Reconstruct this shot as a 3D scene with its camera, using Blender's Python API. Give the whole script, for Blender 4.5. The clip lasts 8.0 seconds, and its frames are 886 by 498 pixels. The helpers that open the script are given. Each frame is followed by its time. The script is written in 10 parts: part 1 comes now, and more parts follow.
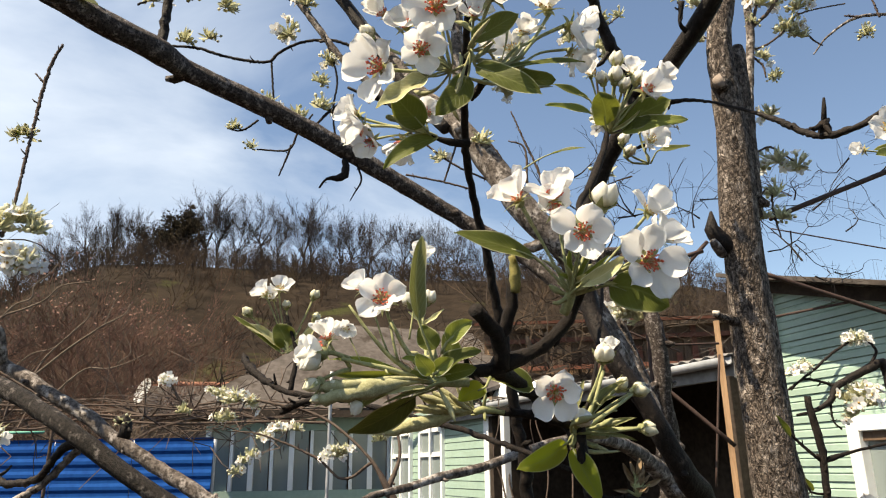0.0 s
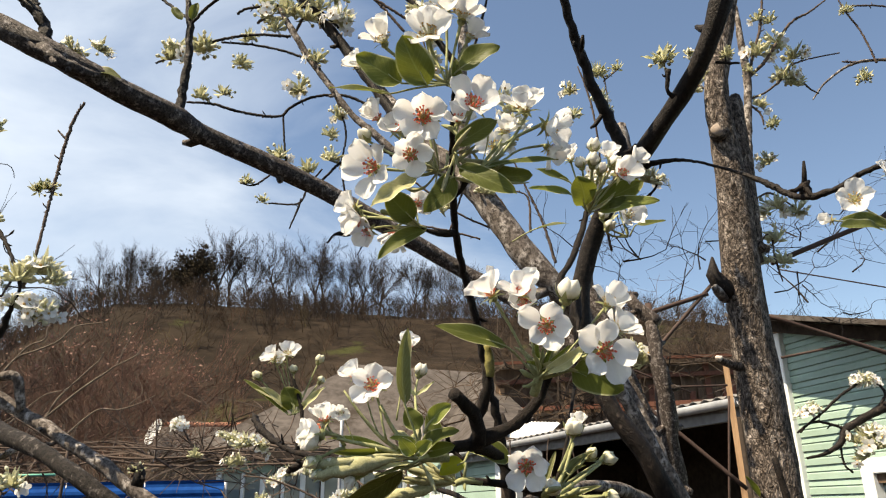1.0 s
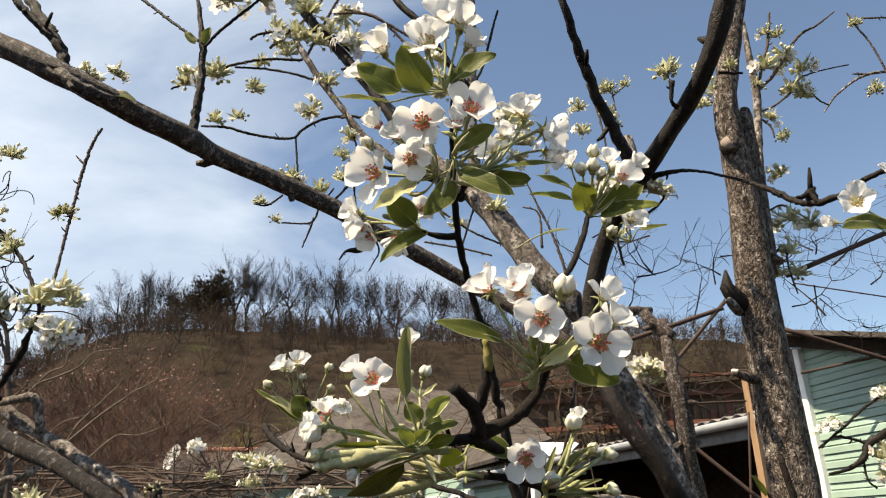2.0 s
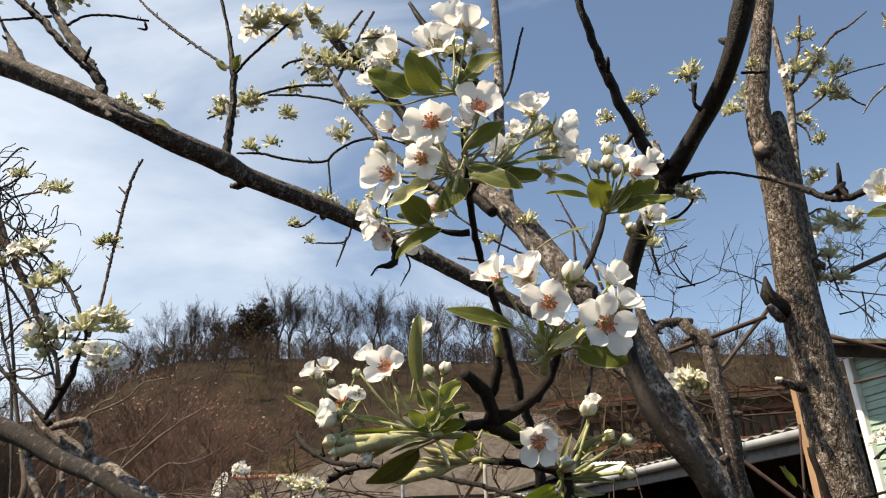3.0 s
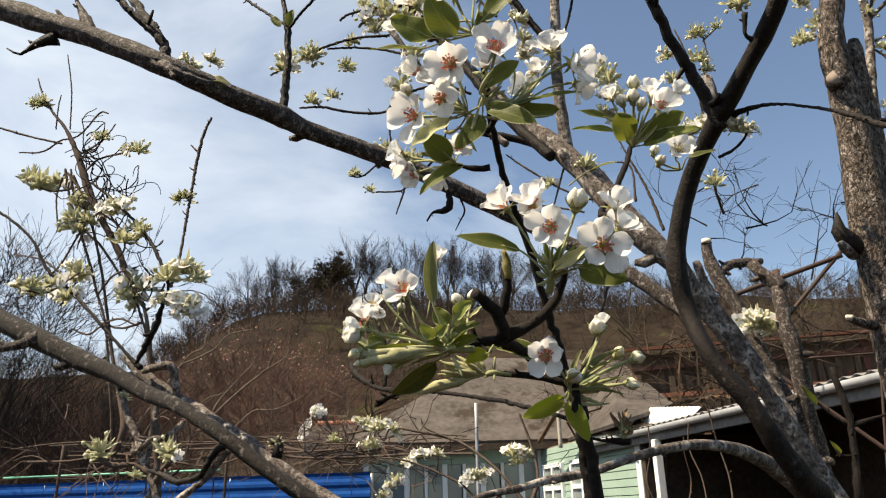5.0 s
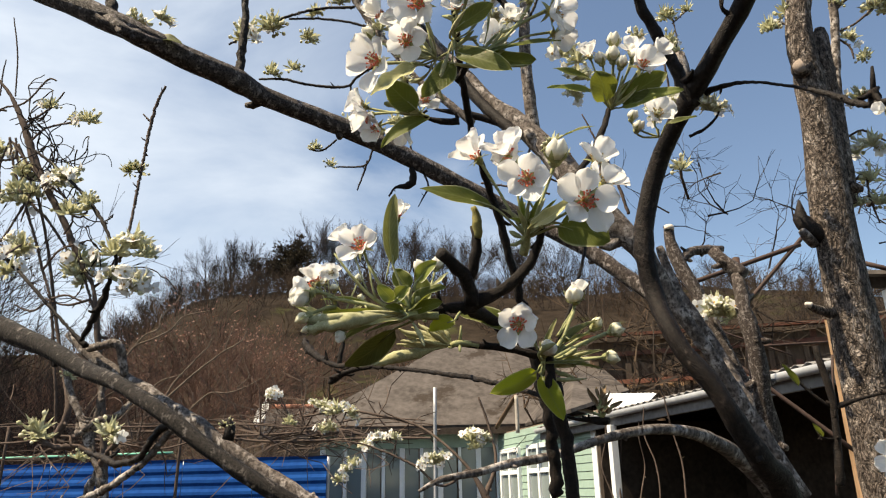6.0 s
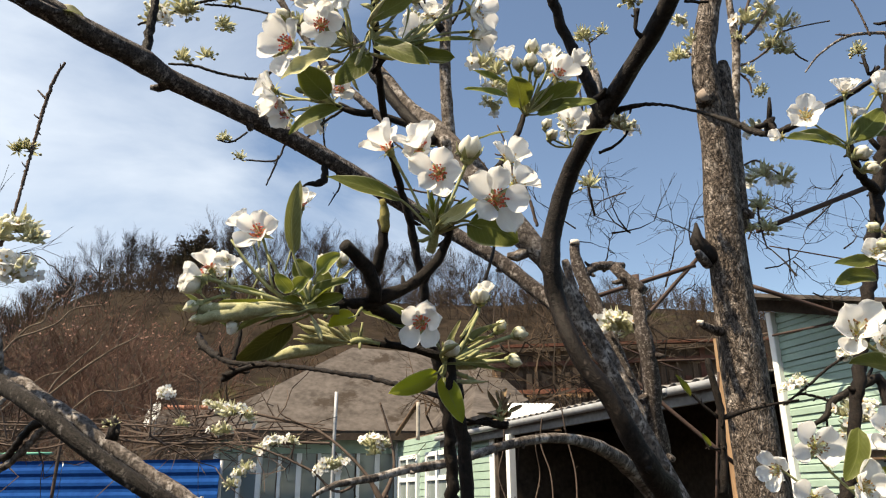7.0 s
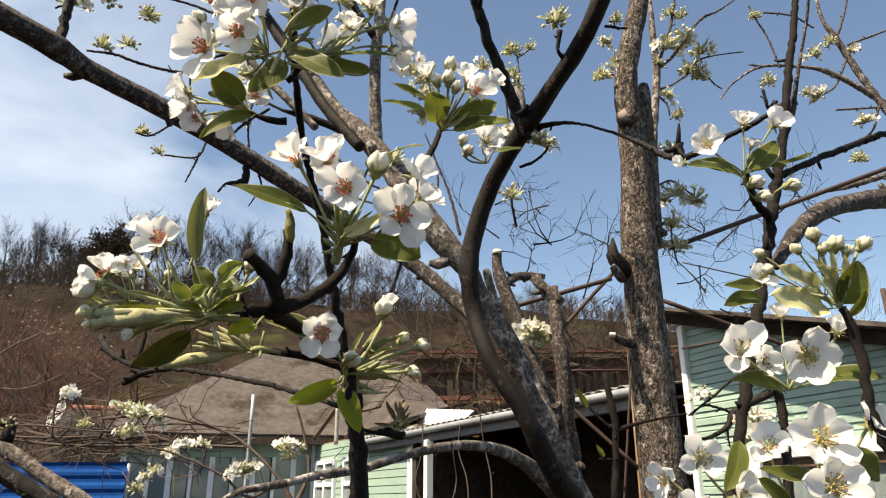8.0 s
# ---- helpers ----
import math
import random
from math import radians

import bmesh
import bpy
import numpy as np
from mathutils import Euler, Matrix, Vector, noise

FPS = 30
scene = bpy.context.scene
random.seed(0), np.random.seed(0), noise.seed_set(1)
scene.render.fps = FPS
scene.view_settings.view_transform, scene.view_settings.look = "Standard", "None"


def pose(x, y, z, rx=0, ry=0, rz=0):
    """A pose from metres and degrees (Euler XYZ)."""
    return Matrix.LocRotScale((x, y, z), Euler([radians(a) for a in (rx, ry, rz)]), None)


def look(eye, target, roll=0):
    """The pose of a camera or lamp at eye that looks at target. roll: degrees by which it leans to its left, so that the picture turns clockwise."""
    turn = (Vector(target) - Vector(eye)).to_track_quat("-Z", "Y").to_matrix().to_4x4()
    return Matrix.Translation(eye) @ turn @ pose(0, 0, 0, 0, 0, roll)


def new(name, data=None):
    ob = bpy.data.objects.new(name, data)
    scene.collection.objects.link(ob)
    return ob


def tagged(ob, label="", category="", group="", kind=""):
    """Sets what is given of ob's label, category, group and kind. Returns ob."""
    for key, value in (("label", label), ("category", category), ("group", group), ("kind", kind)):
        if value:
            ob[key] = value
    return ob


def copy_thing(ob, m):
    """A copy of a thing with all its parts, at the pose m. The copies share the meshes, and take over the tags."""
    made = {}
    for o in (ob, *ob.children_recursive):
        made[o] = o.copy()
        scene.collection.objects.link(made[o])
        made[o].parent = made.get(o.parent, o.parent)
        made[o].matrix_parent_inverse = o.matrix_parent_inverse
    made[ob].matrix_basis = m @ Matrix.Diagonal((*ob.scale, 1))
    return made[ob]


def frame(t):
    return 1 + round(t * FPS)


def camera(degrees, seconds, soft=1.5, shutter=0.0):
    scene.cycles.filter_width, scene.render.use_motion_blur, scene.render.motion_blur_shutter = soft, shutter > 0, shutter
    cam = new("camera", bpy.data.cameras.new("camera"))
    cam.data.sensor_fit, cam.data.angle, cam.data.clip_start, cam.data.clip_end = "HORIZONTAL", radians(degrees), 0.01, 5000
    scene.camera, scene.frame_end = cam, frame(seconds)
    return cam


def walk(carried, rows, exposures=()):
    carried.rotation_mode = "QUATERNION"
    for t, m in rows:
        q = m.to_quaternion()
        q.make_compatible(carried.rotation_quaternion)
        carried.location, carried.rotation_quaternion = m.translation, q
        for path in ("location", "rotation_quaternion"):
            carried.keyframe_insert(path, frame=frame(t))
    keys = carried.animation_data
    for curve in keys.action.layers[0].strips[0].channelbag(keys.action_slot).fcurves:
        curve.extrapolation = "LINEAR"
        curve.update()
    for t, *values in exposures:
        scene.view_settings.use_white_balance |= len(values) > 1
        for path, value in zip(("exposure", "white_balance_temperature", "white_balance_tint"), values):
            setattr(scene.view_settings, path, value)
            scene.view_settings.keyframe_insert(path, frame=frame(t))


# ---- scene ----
cam = camera(63.33, 8.0, soft=1.15)
PATH = [
    (0.0, 0.0000, 0.0000, 1.6000, 106.951, 0.696, 0.000),
    (0.5, 0.0139, -0.0347, 1.6077, 108.862, 0.983, -0.200),
    (1.0, 0.0190, -0.0703, 1.6148, 109.945, 0.783, 0.975),
    (1.5, 0.0250, -0.0776, 1.6078, 110.574, 0.851, 1.475),
    (3.0, 0.0516, -0.0810, 1.5680, 113.572, 1.829, 6.064),
    (3.5, 0.0722, -0.0973, 1.5626, 113.478, 1.766, 8.324),
    (4.0, 0.0913, -0.1292, 1.5630, 112.879, 1.786, 11.492),
    (4.5, 0.0976, -0.1362, 1.5526, 111.691, 1.642, 12.843),
    (4.7, 0.0990, -0.1282, 1.5406, 110.900, 1.498, 12.661),
    (5.8, 0.0925, -0.0561, 1.5339, 108.296, 0.683, 9.516),
    (6.0, 0.0856, -0.0459, 1.5373, 108.561, 1.027, 8.685),
    (6.5, 0.0943, -0.0279, 1.5373, 108.577, 0.725, 4.751),
    (7.0, 0.0867, -0.0288, 1.5352, 108.973, 0.400, 0.932),
    (7.5, 0.0873, -0.0358, 1.5365, 109.113, 0.244, -2.541),
    (8.0, 0.1016, -0.0416, 1.5374, 109.321, 0.196, -5.284),
]
walk(cam, [(t, pose(x, y, z, rx, ry, rz)) for t, x, y, z, rx, ry, rz in PATH], exposures=[(0.0, 1.06, 8050, 10), (1.5, 1.0, 8050, 10), (3.5, 0.97, 8050, 10), (4.6, 0.90, 8050, 10), (6.0, 0.94, 8050, 10), (8.0, 1.04, 8050, 10)])

# ---- light ----
SUN_AZ, SUN_EL = -119.0, 57.0          # degrees: azimuth from ahead (left is minus), height
sd = Vector((math.sin(radians(SUN_AZ)) * math.cos(radians(SUN_EL)), math.cos(radians(SUN_AZ)) * math.cos(radians(SUN_EL)), math.sin(radians(SUN_EL))))
sun_data = bpy.data.lights.new("sun", "SUN")
sun_data.energy, sun_data.angle, sun_data.color = 5.0, radians(0.53), (1.0, 0.93, 0.81)
sun = new("sun", sun_data)
sun.matrix_world = look(sd * 50, (0, 0, 0))

world = bpy.data.worlds.new("sky")
scene.world = world
world.use_nodes = True


def sky_nodes():
    nt = world.node_tree
    nd, ln = nt.nodes, nt.links
    nd.clear()
    sky = nd.new("ShaderNodeTexSky")
    sky.sky_type, sky.sun_disc = "NISHITA", False
    sky.sun_elevation, sky.sun_rotation = radians(SUN_EL), radians(SUN_AZ)
    sky.altitude, sky.air_density, sky.dust_density, sky.ozone_density = 200, 1.0, 0.15, 4.0
    co = nd.new("ShaderNodeTexCoord")
    mp = nd.new("ShaderNodeMapping")
    mp.inputs["Scale"].default_value = (1.0, 1.0, 2.6)
    mp.inputs["Rotation"].default_value = (0.0, 0.35, 0.5)
    ln.new(co.outputs["Generated"], mp.inputs["Vector"])
    n1 = nd.new("ShaderNodeTexNoise")
    n1.inputs["Scale"].default_value, n1.inputs["Detail"].default_value, n1.inputs["Roughness"].default_value = 1.7, 7, 0.55
    n1.inputs["Distortion"].default_value = 0.6
    ln.new(mp.outputs[0], n1.inputs["Vector"])
    ramp = nd.new("ShaderNodeValToRGB")
    ramp.color_ramp.elements[0].position, ramp.color_ramp.elements[1].position = 0.40, 0.78
    ramp.color_ramp.elements[0].color, ramp.color_ramp.elements[1].color = (0, 0, 0, 1), (1, 1, 1, 1)
    # thin cloud lies thicker low down and towards the sun's side
    sep = nd.new("ShaderNodeSeparateXYZ")
    ln.new(co.outputs["Generated"], sep.inputs[0])
    side = nd.new("ShaderNodeMapRange")
    side.inputs["From Min"].default_value, side.inputs["From Max"].default_value = 0.22, -0.55
    side.inputs["To Min"].default_value, side.inputs["To Max"].default_value = -0.22, 0.17
    ln.new(sep.outputs["X"], side.inputs["Value"])
    add = nd.new("ShaderNodeMath")
    ln.new(n1.outputs["Fac"], add.inputs[0])
    ln.new(side.outputs[0], add.inputs[1])
    ln.new(add.outputs[0], ramp.inputs["Fac"])
    mix = nd.new("ShaderNodeMix")
    mix.data_type = "RGBA"
    mix.inputs["B"].default_value = (4.5, 5.5, 7.1, 1)
    fac = nd.new("ShaderNodeMath")
    fac.operation, fac.inputs[1].default_value = "MULTIPLY", 0.85
    ln.new(ramp.outputs["Color"], fac.inputs[0])
    ln.new(fac.outputs[0], mix.inputs["Factor"])
    ln.new(sky.outputs[0], mix.inputs["A"])
    bg = nd.new("ShaderNodeBackground")
    bg.inputs["Strength"].default_value = SKY
    ln.new(mix.outputs["Result"], bg.inputs["Color"])
    out = nd.new("ShaderNodeOutputWorld")
    ln.new(bg.outputs[0], out.inputs["Surface"])


SKY = 0.097
sky_nodes()


# ---- materials ----
def material(name, c1, c2, scale=8.0, rough=0.7, bump=0.2, bscale=None, metal=0.0, through_light=0.0, coord="Object", stretch=(1, 1, 1), spots=None, island=0.0, dist=0.01, spec=0.4):
    """Two colours mixed by noise at two scales, with fine relief; spots: (colour, scale, threshold)."""
    m = bpy.data.materials.new(name)
    m.use_nodes = True
    nt = m.node_tree
    nd, ln = nt.nodes, nt.links
    nd.clear()
    out = nd.new("ShaderNodeOutputMaterial")
    bs = nd.new("ShaderNodeBsdfPrincipled")
    bs.inputs["Roughness"].default_value, bs.inputs["Metallic"].default_value = rough, metal
    bs.inputs["Specular IOR Level"].default_value = spec
    co = nd.new("ShaderNodeTexCoord")
    mp = nd.new("ShaderNodeMapping")
    mp.inputs["Scale"].default_value = stretch
    ln.new(co.outputs[coord], mp.inputs["Vector"])
    na = nd.new("ShaderNodeTexNoise")
    na.inputs["Scale"].default_value, na.inputs["Detail"].default_value, na.inputs["Roughness"].default_value = scale, 6, 0.65
    ln.new(mp.outputs[0], na.inputs["Vector"])
    nb = nd.new("ShaderNodeTexNoise")
    nb.inputs["Scale"].default_value, nb.inputs["Detail"].default_value = scale * 5.3, 4
    ln.new(mp.outputs[0], nb.inputs["Vector"])
    av = nd.new("ShaderNodeMath")
    av.operation = "MULTIPLY_ADD"
    av.inputs[1].default_value = 0.45
    ln.new(nb.outputs["Fac"], av.inputs[0])
    half = nd.new("ShaderNodeMath")
    half.operation, half.inputs[1].default_value = "MULTIPLY", 0.55
    ln.new(na.outputs["Fac"], half.inputs[0])
    ln.new(half.outputs[0], av.inputs[2])
    rg = nd.new("ShaderNodeMapRange")
    rg.inputs["From Min"].default_value, rg.inputs["From Max"].default_value = 0.36, 0.64
    ln.new(av.outputs[0], rg.inputs["Value"])
    mx = nd.new("ShaderNodeMix")
    mx.data_type = "RGBA"
    mx.inputs["A"].default_value, mx.inputs["B"].default_value = (*c1, 1), (*c2, 1)
    ln.new(rg.outputs[0], mx.inputs["Factor"])
    col = mx.outputs["Result"]
    if spots:
        sc, ss, th = spots
        sn = nd.new("ShaderNodeTexNoise")
        sn.inputs["Scale"].default_value, sn.inputs["Detail"].default_value, sn.inputs["Roughness"].default_value = ss, 5, 0.7
        ln.new(mp.outputs[0], sn.inputs["Vector"])
        sr = nd.new("ShaderNodeMapRange")
        sr.inputs["From Min"].default_value, sr.inputs["From Max"].default_value = th, th + 0.08
        ln.new(sn.outputs["Fac"], sr.inputs["Value"])
        m2 = nd.new("ShaderNodeMix")
        m2.data_type = "RGBA"
        m2.inputs["B"].default_value = (*sc, 1)
        ln.new(sr.outputs[0], m2.inputs["Factor"])
        ln.new(col, m2.inputs["A"])
        col = m2.outputs["Result"]
    if island:
        geo = nd.new("ShaderNodeObjectInfo")
        hs = nd.new("ShaderNodeHueSaturation")
        vr = nd.new("ShaderNodeMapRange")
        vr.inputs["To Min"].default_value, vr.inputs["To Max"].default_value = 1 - island, 1 + island
        ln.new(geo.outputs["Random"], vr.inputs["Value"])
        ln.new(vr.outputs[0], hs.inputs["Value"])
        ln.new(col, hs.inputs["Color"])
        col = hs.outputs["Color"]
    ln.new(col, bs.inputs["Base Color"])
    if bump:
        bn = nd.new("ShaderNodeTexNoise")
        bn.inputs["Scale"].default_value, bn.inputs["Detail"].default_value = bscale or scale * 4, 6
        ln.new(mp.outputs[0], bn.inputs["Vector"])
        bp = nd.new("ShaderNodeBump")
        bp.inputs["Strength"].default_value, bp.inputs["Distance"].default_value = bump, dist
        ln.new(bn.outputs["Fac"], bp.inputs["Height"])
        ln.new(bp.outputs[0], bs.inputs["Normal"])
    surf = bs.outputs[0]
    if through_light:
        tr = nd.new("ShaderNodeBsdfTranslucent")
        ln.new(col, tr.inputs["Color"])
        ms = nd.new("ShaderNodeMixShader")
        ms.inputs["Fac"].default_value = through_light
        ln.new(surf, ms.inputs[1])
        ln.new(tr.outputs[0], ms.inputs[2])
        surf = ms.outputs[0]
    ln.new(surf, out.inputs["Surface"])
    return m


def bark(name, deep, mid, pale, scale=60.0, amount=0.55, rough=0.85, plates=0.0, dist=0.004):
    """Bark: fissured cells along the limb, mottled, with pale lichen-grey patches."""
    m = bpy.data.materials.new(name)
    m.use_nodes = True
    nt = m.node_tree
    nd, ln = nt.nodes, nt.links
    nd.clear()
    out = nd.new("ShaderNodeOutputMaterial")
    bs = nd.new("ShaderNodeBsdfPrincipled")
    bs.inputs["Roughness"].default_value = rough
    bs.inputs["Specular IOR Level"].default_value = 0.2
    uv = nd.new("ShaderNodeTexCoord")
    mp = nd.new("ShaderNodeMapping")
    mp.inputs["Scale"].default_value = (1, 1, 0.55 if plates else 0.8)
    ln.new(uv.outputs["Object"], mp.inputs["Vector"])
    warp = nd.new("ShaderNodeTexNoise")
    warp.inputs["Scale"].default_value, warp.inputs["Detail"].default_value = scale * 0.35, 4
    ln.new(mp.outputs[0], warp.inputs["Vector"])
    n1 = nd.new("ShaderNodeTexNoise")
    n1.inputs["Scale"].default_value, n1.inputs["Detail"].default_value, n1.inputs["Roughness"].default_value = scale, 8, 0.7
    ln.new(mp.outputs[0], n1.inputs["Vector"])
    vo = nd.new("ShaderNodeTexVoronoi")
    vo.feature = "DISTANCE_TO_EDGE"
    vo.inputs["Scale"].default_value = scale * 0.9
    vo.inputs["Randomness"].default_value = 1.0
    wv = nd.new("ShaderNodeVectorMath")
    wv.operation = "MULTIPLY_ADD"
    wv.inputs[1].default_value = (0.05, 0.05, 0.09)
    ln.new(warp.outputs["Color"], wv.inputs[0])
    ln.new(mp.outputs[0], wv.inputs[2])
    ln.new(wv.outputs[0], vo.inputs["Vector"])
    r1 = nd.new("ShaderNodeMapRange")
    r1.inputs["From Min"].default_value, r1.inputs["From Max"].default_value = 0.41, 0.60
    ln.new(n1.outputs["Fac"], r1.inputs["Value"])
    c1 = nd.new("ShaderNodeMix")
    c1.data_type = "RGBA"
    c1.inputs["A"].default_value, c1.inputs["B"].default_value = (*deep, 1), (*mid, 1)
    ln.new(r1.outputs[0], c1.inputs["Factor"])
    r2 = nd.new("ShaderNodeMapRange")
    r2.inputs["From Min"].default_value, r2.inputs["From Max"].default_value = 1.0 - amount, 1.14 - amount
    ln.new(warp.outputs["Fac"], r2.inputs["Value"])
    c2 = nd.new("ShaderNodeMix")
    c2.data_type = "RGBA"
    c2.inputs["B"].default_value = (*pale, 1)
    ln.new(c1.outputs["Result"], c2.inputs["A"])
    k = nd.new("ShaderNodeMath")
    k.operation = "MULTIPLY"
    ln.new(r2.outputs[0], k.inputs[0])
    ln.new(r1.outputs[0], k.inputs[1])
    ln.new(k.outputs[0], c2.inputs["Factor"])
    col = c2.outputs["Result"]
    if plates:
        r3 = nd.new("ShaderNodeMapRange")
        r3.inputs["From Min"].default_value, r3.inputs["From Max"].default_value = 0.0, 0.16
        r3.inputs["To Min"].default_value = 1 - plates
        ln.new(vo.outputs["Distance"], r3.inputs["Value"])
        hs = nd.new("ShaderNodeMix")
        hs.data_type, hs.blend_type = "RGBA", "MULTIPLY"
        hs.inputs["Factor"].default_value = 1.0
        ln.new(col, hs.inputs["A"])
        ln.new(r3.outputs[0], hs.inputs["B"])
        col = hs.outputs["Result"]
    ln.new(col, bs.inputs["Base Color"])
    ad = nd.new("ShaderNodeMath")
    ad.operation = "MULTIPLY_ADD"
    ad.inputs[1].default_value = 0.6 + plates * 2
    ln.new(vo.outputs["Distance"], ad.inputs[0])
    ln.new(n1.outputs["Fac"], ad.inputs[2])
    bp = nd.new("ShaderNodeBump")
    bp.inputs["Strength"].default_value, bp.inputs["Distance"].default_value = 0.8, dist
    ln.new(ad.outputs[0], bp.inputs["Height"])
    ln.new(bp.outputs[0], bs.inputs["Normal"])
    ln.new(bs.outputs[0], out.inputs["Surface"])
    return m


def leaf_material(name, base, light, rim, trans, glow, rough=0.45):
    """Leaf: veins and midrib lighter, a pale downy rim, light shining through in a yellower green."""
    m = bpy.data.materials.new(name)
    m.use_nodes = True
    nt = m.node_tree
    nd, ln = nt.nodes, nt.links
    nd.clear()
    out = nd.new("ShaderNodeOutputMaterial")
    bs = nd.new("ShaderNodeBsdfPrincipled")
    bs.inputs["Roughness"].default_value = rough
    bs.inputs["Specular IOR Level"].default_value = 0.14
    uv = nd.new("ShaderNodeTexCoord")
    sep = nd.new("ShaderNodeSeparateXYZ")
    ln.new(uv.outputs["UV"], sep.inputs[0])

    def calc(op, a, b=0.0):
        n = nd.new("ShaderNodeMath")
        n.operation = op
        for i, v in enumerate((a, b)):
            if isinstance(v, (int, float)):
                n.inputs[i].default_value = v
            else:
                ln.new(v, n.inputs[i])
        return n.outputs[0]

    def step(v, lo, hi):
        n = nd.new("ShaderNodeMapRange")
        n.inputs["From Min"].default_value, n.inputs["From Max"].default_value = lo, hi
        ln.new(v, n.inputs["Value"])
        return n.outputs[0]

    def blend(fac, a, b):
        n = nd.new("ShaderNodeMix")
        n.data_type = "RGBA"
        ln.new(fac, n.inputs["Factor"])
        for k, v in (("A", a), ("B", b)):
            if isinstance(v, tuple):
                n.inputs[k].default_value = (*v, 1)
            else:
                ln.new(v, n.inputs[k])
        return n.outputs["Result"]

    across = calc("ABSOLUTE", calc("SUBTRACT", calc("MULTIPLY", sep.outputs["Y"], 2.0), 1.0))
    rib = step(across, 0.07, 0.02)
    veins = calc("SINE", calc("MULTIPLY", calc("SUBTRACT", sep.outputs["X"], calc("MULTIPLY", across, 0.28)), 62.0))
    veins = calc("MULTIPLY", step(veins, 0.86, 1.0), 0.5)
    ns = nd.new("ShaderNodeTexNoise")
    ns.inputs["Scale"].default_value, ns.inputs["Detail"].default_value = 160, 4
    ln.new(uv.outputs["Object"], ns.inputs["Vector"])
    body = blend(step(ns.outputs["Fac"], 0.35, 0.7), base, tuple(c * 0.72 for c in base))
    c = blend(calc("MAXIMUM", rib, veins), body, light)
    c = blend(step(across, 0.88, 0.97), c, rim)
    info = nd.new("ShaderNodeObjectInfo")
    hs = nd.new("ShaderNodeHueSaturation")
    vr = nd.new("ShaderNodeMapRange")
    vr.inputs["To Min"].default_value, vr.inputs["To Max"].default_value = 0.8, 1.2
    ln.new(info.outputs["Random"], vr.inputs["Value"])
    ln.new(vr.outputs[0], hs.inputs["Value"])
    ln.new(c, hs.inputs["Color"])
    ln.new(hs.outputs[0], bs.inputs["Base Color"])
    bp = nd.new("ShaderNodeBump")
    bp.inputs["Strength"].default_value, bp.inputs["Distance"].default_value = 0.5, 0.0006
    ln.new(calc("ADD", veins, ns.outputs["Fac"]), bp.inputs["Height"])
    ln.new(bp.outputs[0], bs.inputs["Normal"])
    tr = nd.new("ShaderNodeBsdfTranslucent")
    ln.new(blend(calc("MAXIMUM", rib, veins), glow, tuple(v * 0.8 for v in glow)), tr.inputs["Color"])
    ms = nd.new("ShaderNodeMixShader")
    ms.inputs["Fac"].default_value = trans
    ln.new(bs.outputs[0], ms.inputs[1])
    ln.new(tr.outputs[0], ms.inputs[2])
    ln.new(ms.outputs[0], out.inputs["Surface"])
    return m


BARK_LIMB = bark("limb_bark", (0.018, 0.012, 0.010), (0.088, 0.069, 0.060), (0.34, 0.30, 0.28), 230, 0.50, rough=0.62, dist=0.005)
BARK_LEFT = bark("speckled_dark_bark", (0.008, 0.006, 0.005), (0.034, 0.027, 0.0225), (0.25, 0.215, 0.195), 220, 0.44, rough=0.65, dist=0.005)
BARK_DARK = bark("dark_bark", (0.006, 0.0042, 0.0034), (0.019, 0.0135, 0.0108), (0.11, 0.085, 0.071), 110, 0.40, rough=0.6)
BARK_TWIG = bark("twig_bark", (0.005, 0.0034, 0.0026), (0.0165, 0.0108, 0.0080), (0.065, 0.044, 0.032), 260, 0.38, rough=0.7, dist=0.002)
BARK_PALE = bark("pale_bark", (0.045, 0.036, 0.031), (0.17, 0.142, 0.124), (0.44, 0.40, 0.37), 80, 0.52, dist=0.006)
BARK_TRUNK = bark("scaly_trunk_bark", (0.040, 0.030, 0.024), (0.215, 0.172, 0.145), (0.40, 0.345, 0.305), 80, 0.50, plates=0.66, dist=0.012)
BARK_FINE = material("fine_twig_bark", (0.055, 0.040, 0.033), (0.125, 0.095, 0.08), 30, 0.85, 0.0, spec=0.08)
SAWN = material("weathered_sawn_wood", (0.20, 0.155, 0.125), (0.32, 0.26, 0.215), 60, 0.85, 0.3, dist=0.003)
CUT_WOOD = material("pale_cut_wood", (0.50, 0.43, 0.36), (0.66, 0.60, 0.54), 60, 0.8, 0.3)
PETAL = material("white_petal", (0.80, 0.80, 0.785), (0.89, 0.89, 0.885), 60, 0.55, 0.25, 240, through_light=0.42, dist=0.0008, spec=0.25)
ANTHER_RED = material("red_anther", (0.68, 0.085, 0.05), (0.82, 0.22, 0.12), 300, 0.6, 0.0, through_light=0.15)
ANTHER_GOLD = material("golden_anther", (0.48, 0.27, 0.08), (0.62, 0.42, 0.15), 300, 0.6, 0.0, through_light=0.15)
ANTHER_DARK = material("dark_anther", (0.16, 0.08, 0.04), (0.40, 0.22, 0.10), 300, 0.6, 0.0)
NECTARY = material("yellow_green_flower_cup", (0.42, 0.36, 0.07), (0.60, 0.52, 0.16), 200, 0.5, 0.1, through_light=0.2)
FILAMENT = material("pale_filament", (0.66, 0.62, 0.42), (0.80, 0.78, 0.60), 200, 0.6, 0.0, through_light=0.3)
FILAMENT_PINK = material("pink_filament", (0.76, 0.28, 0.17), (0.86, 0.50, 0.32), 200, 0.6, 0.0, through_light=0.25)
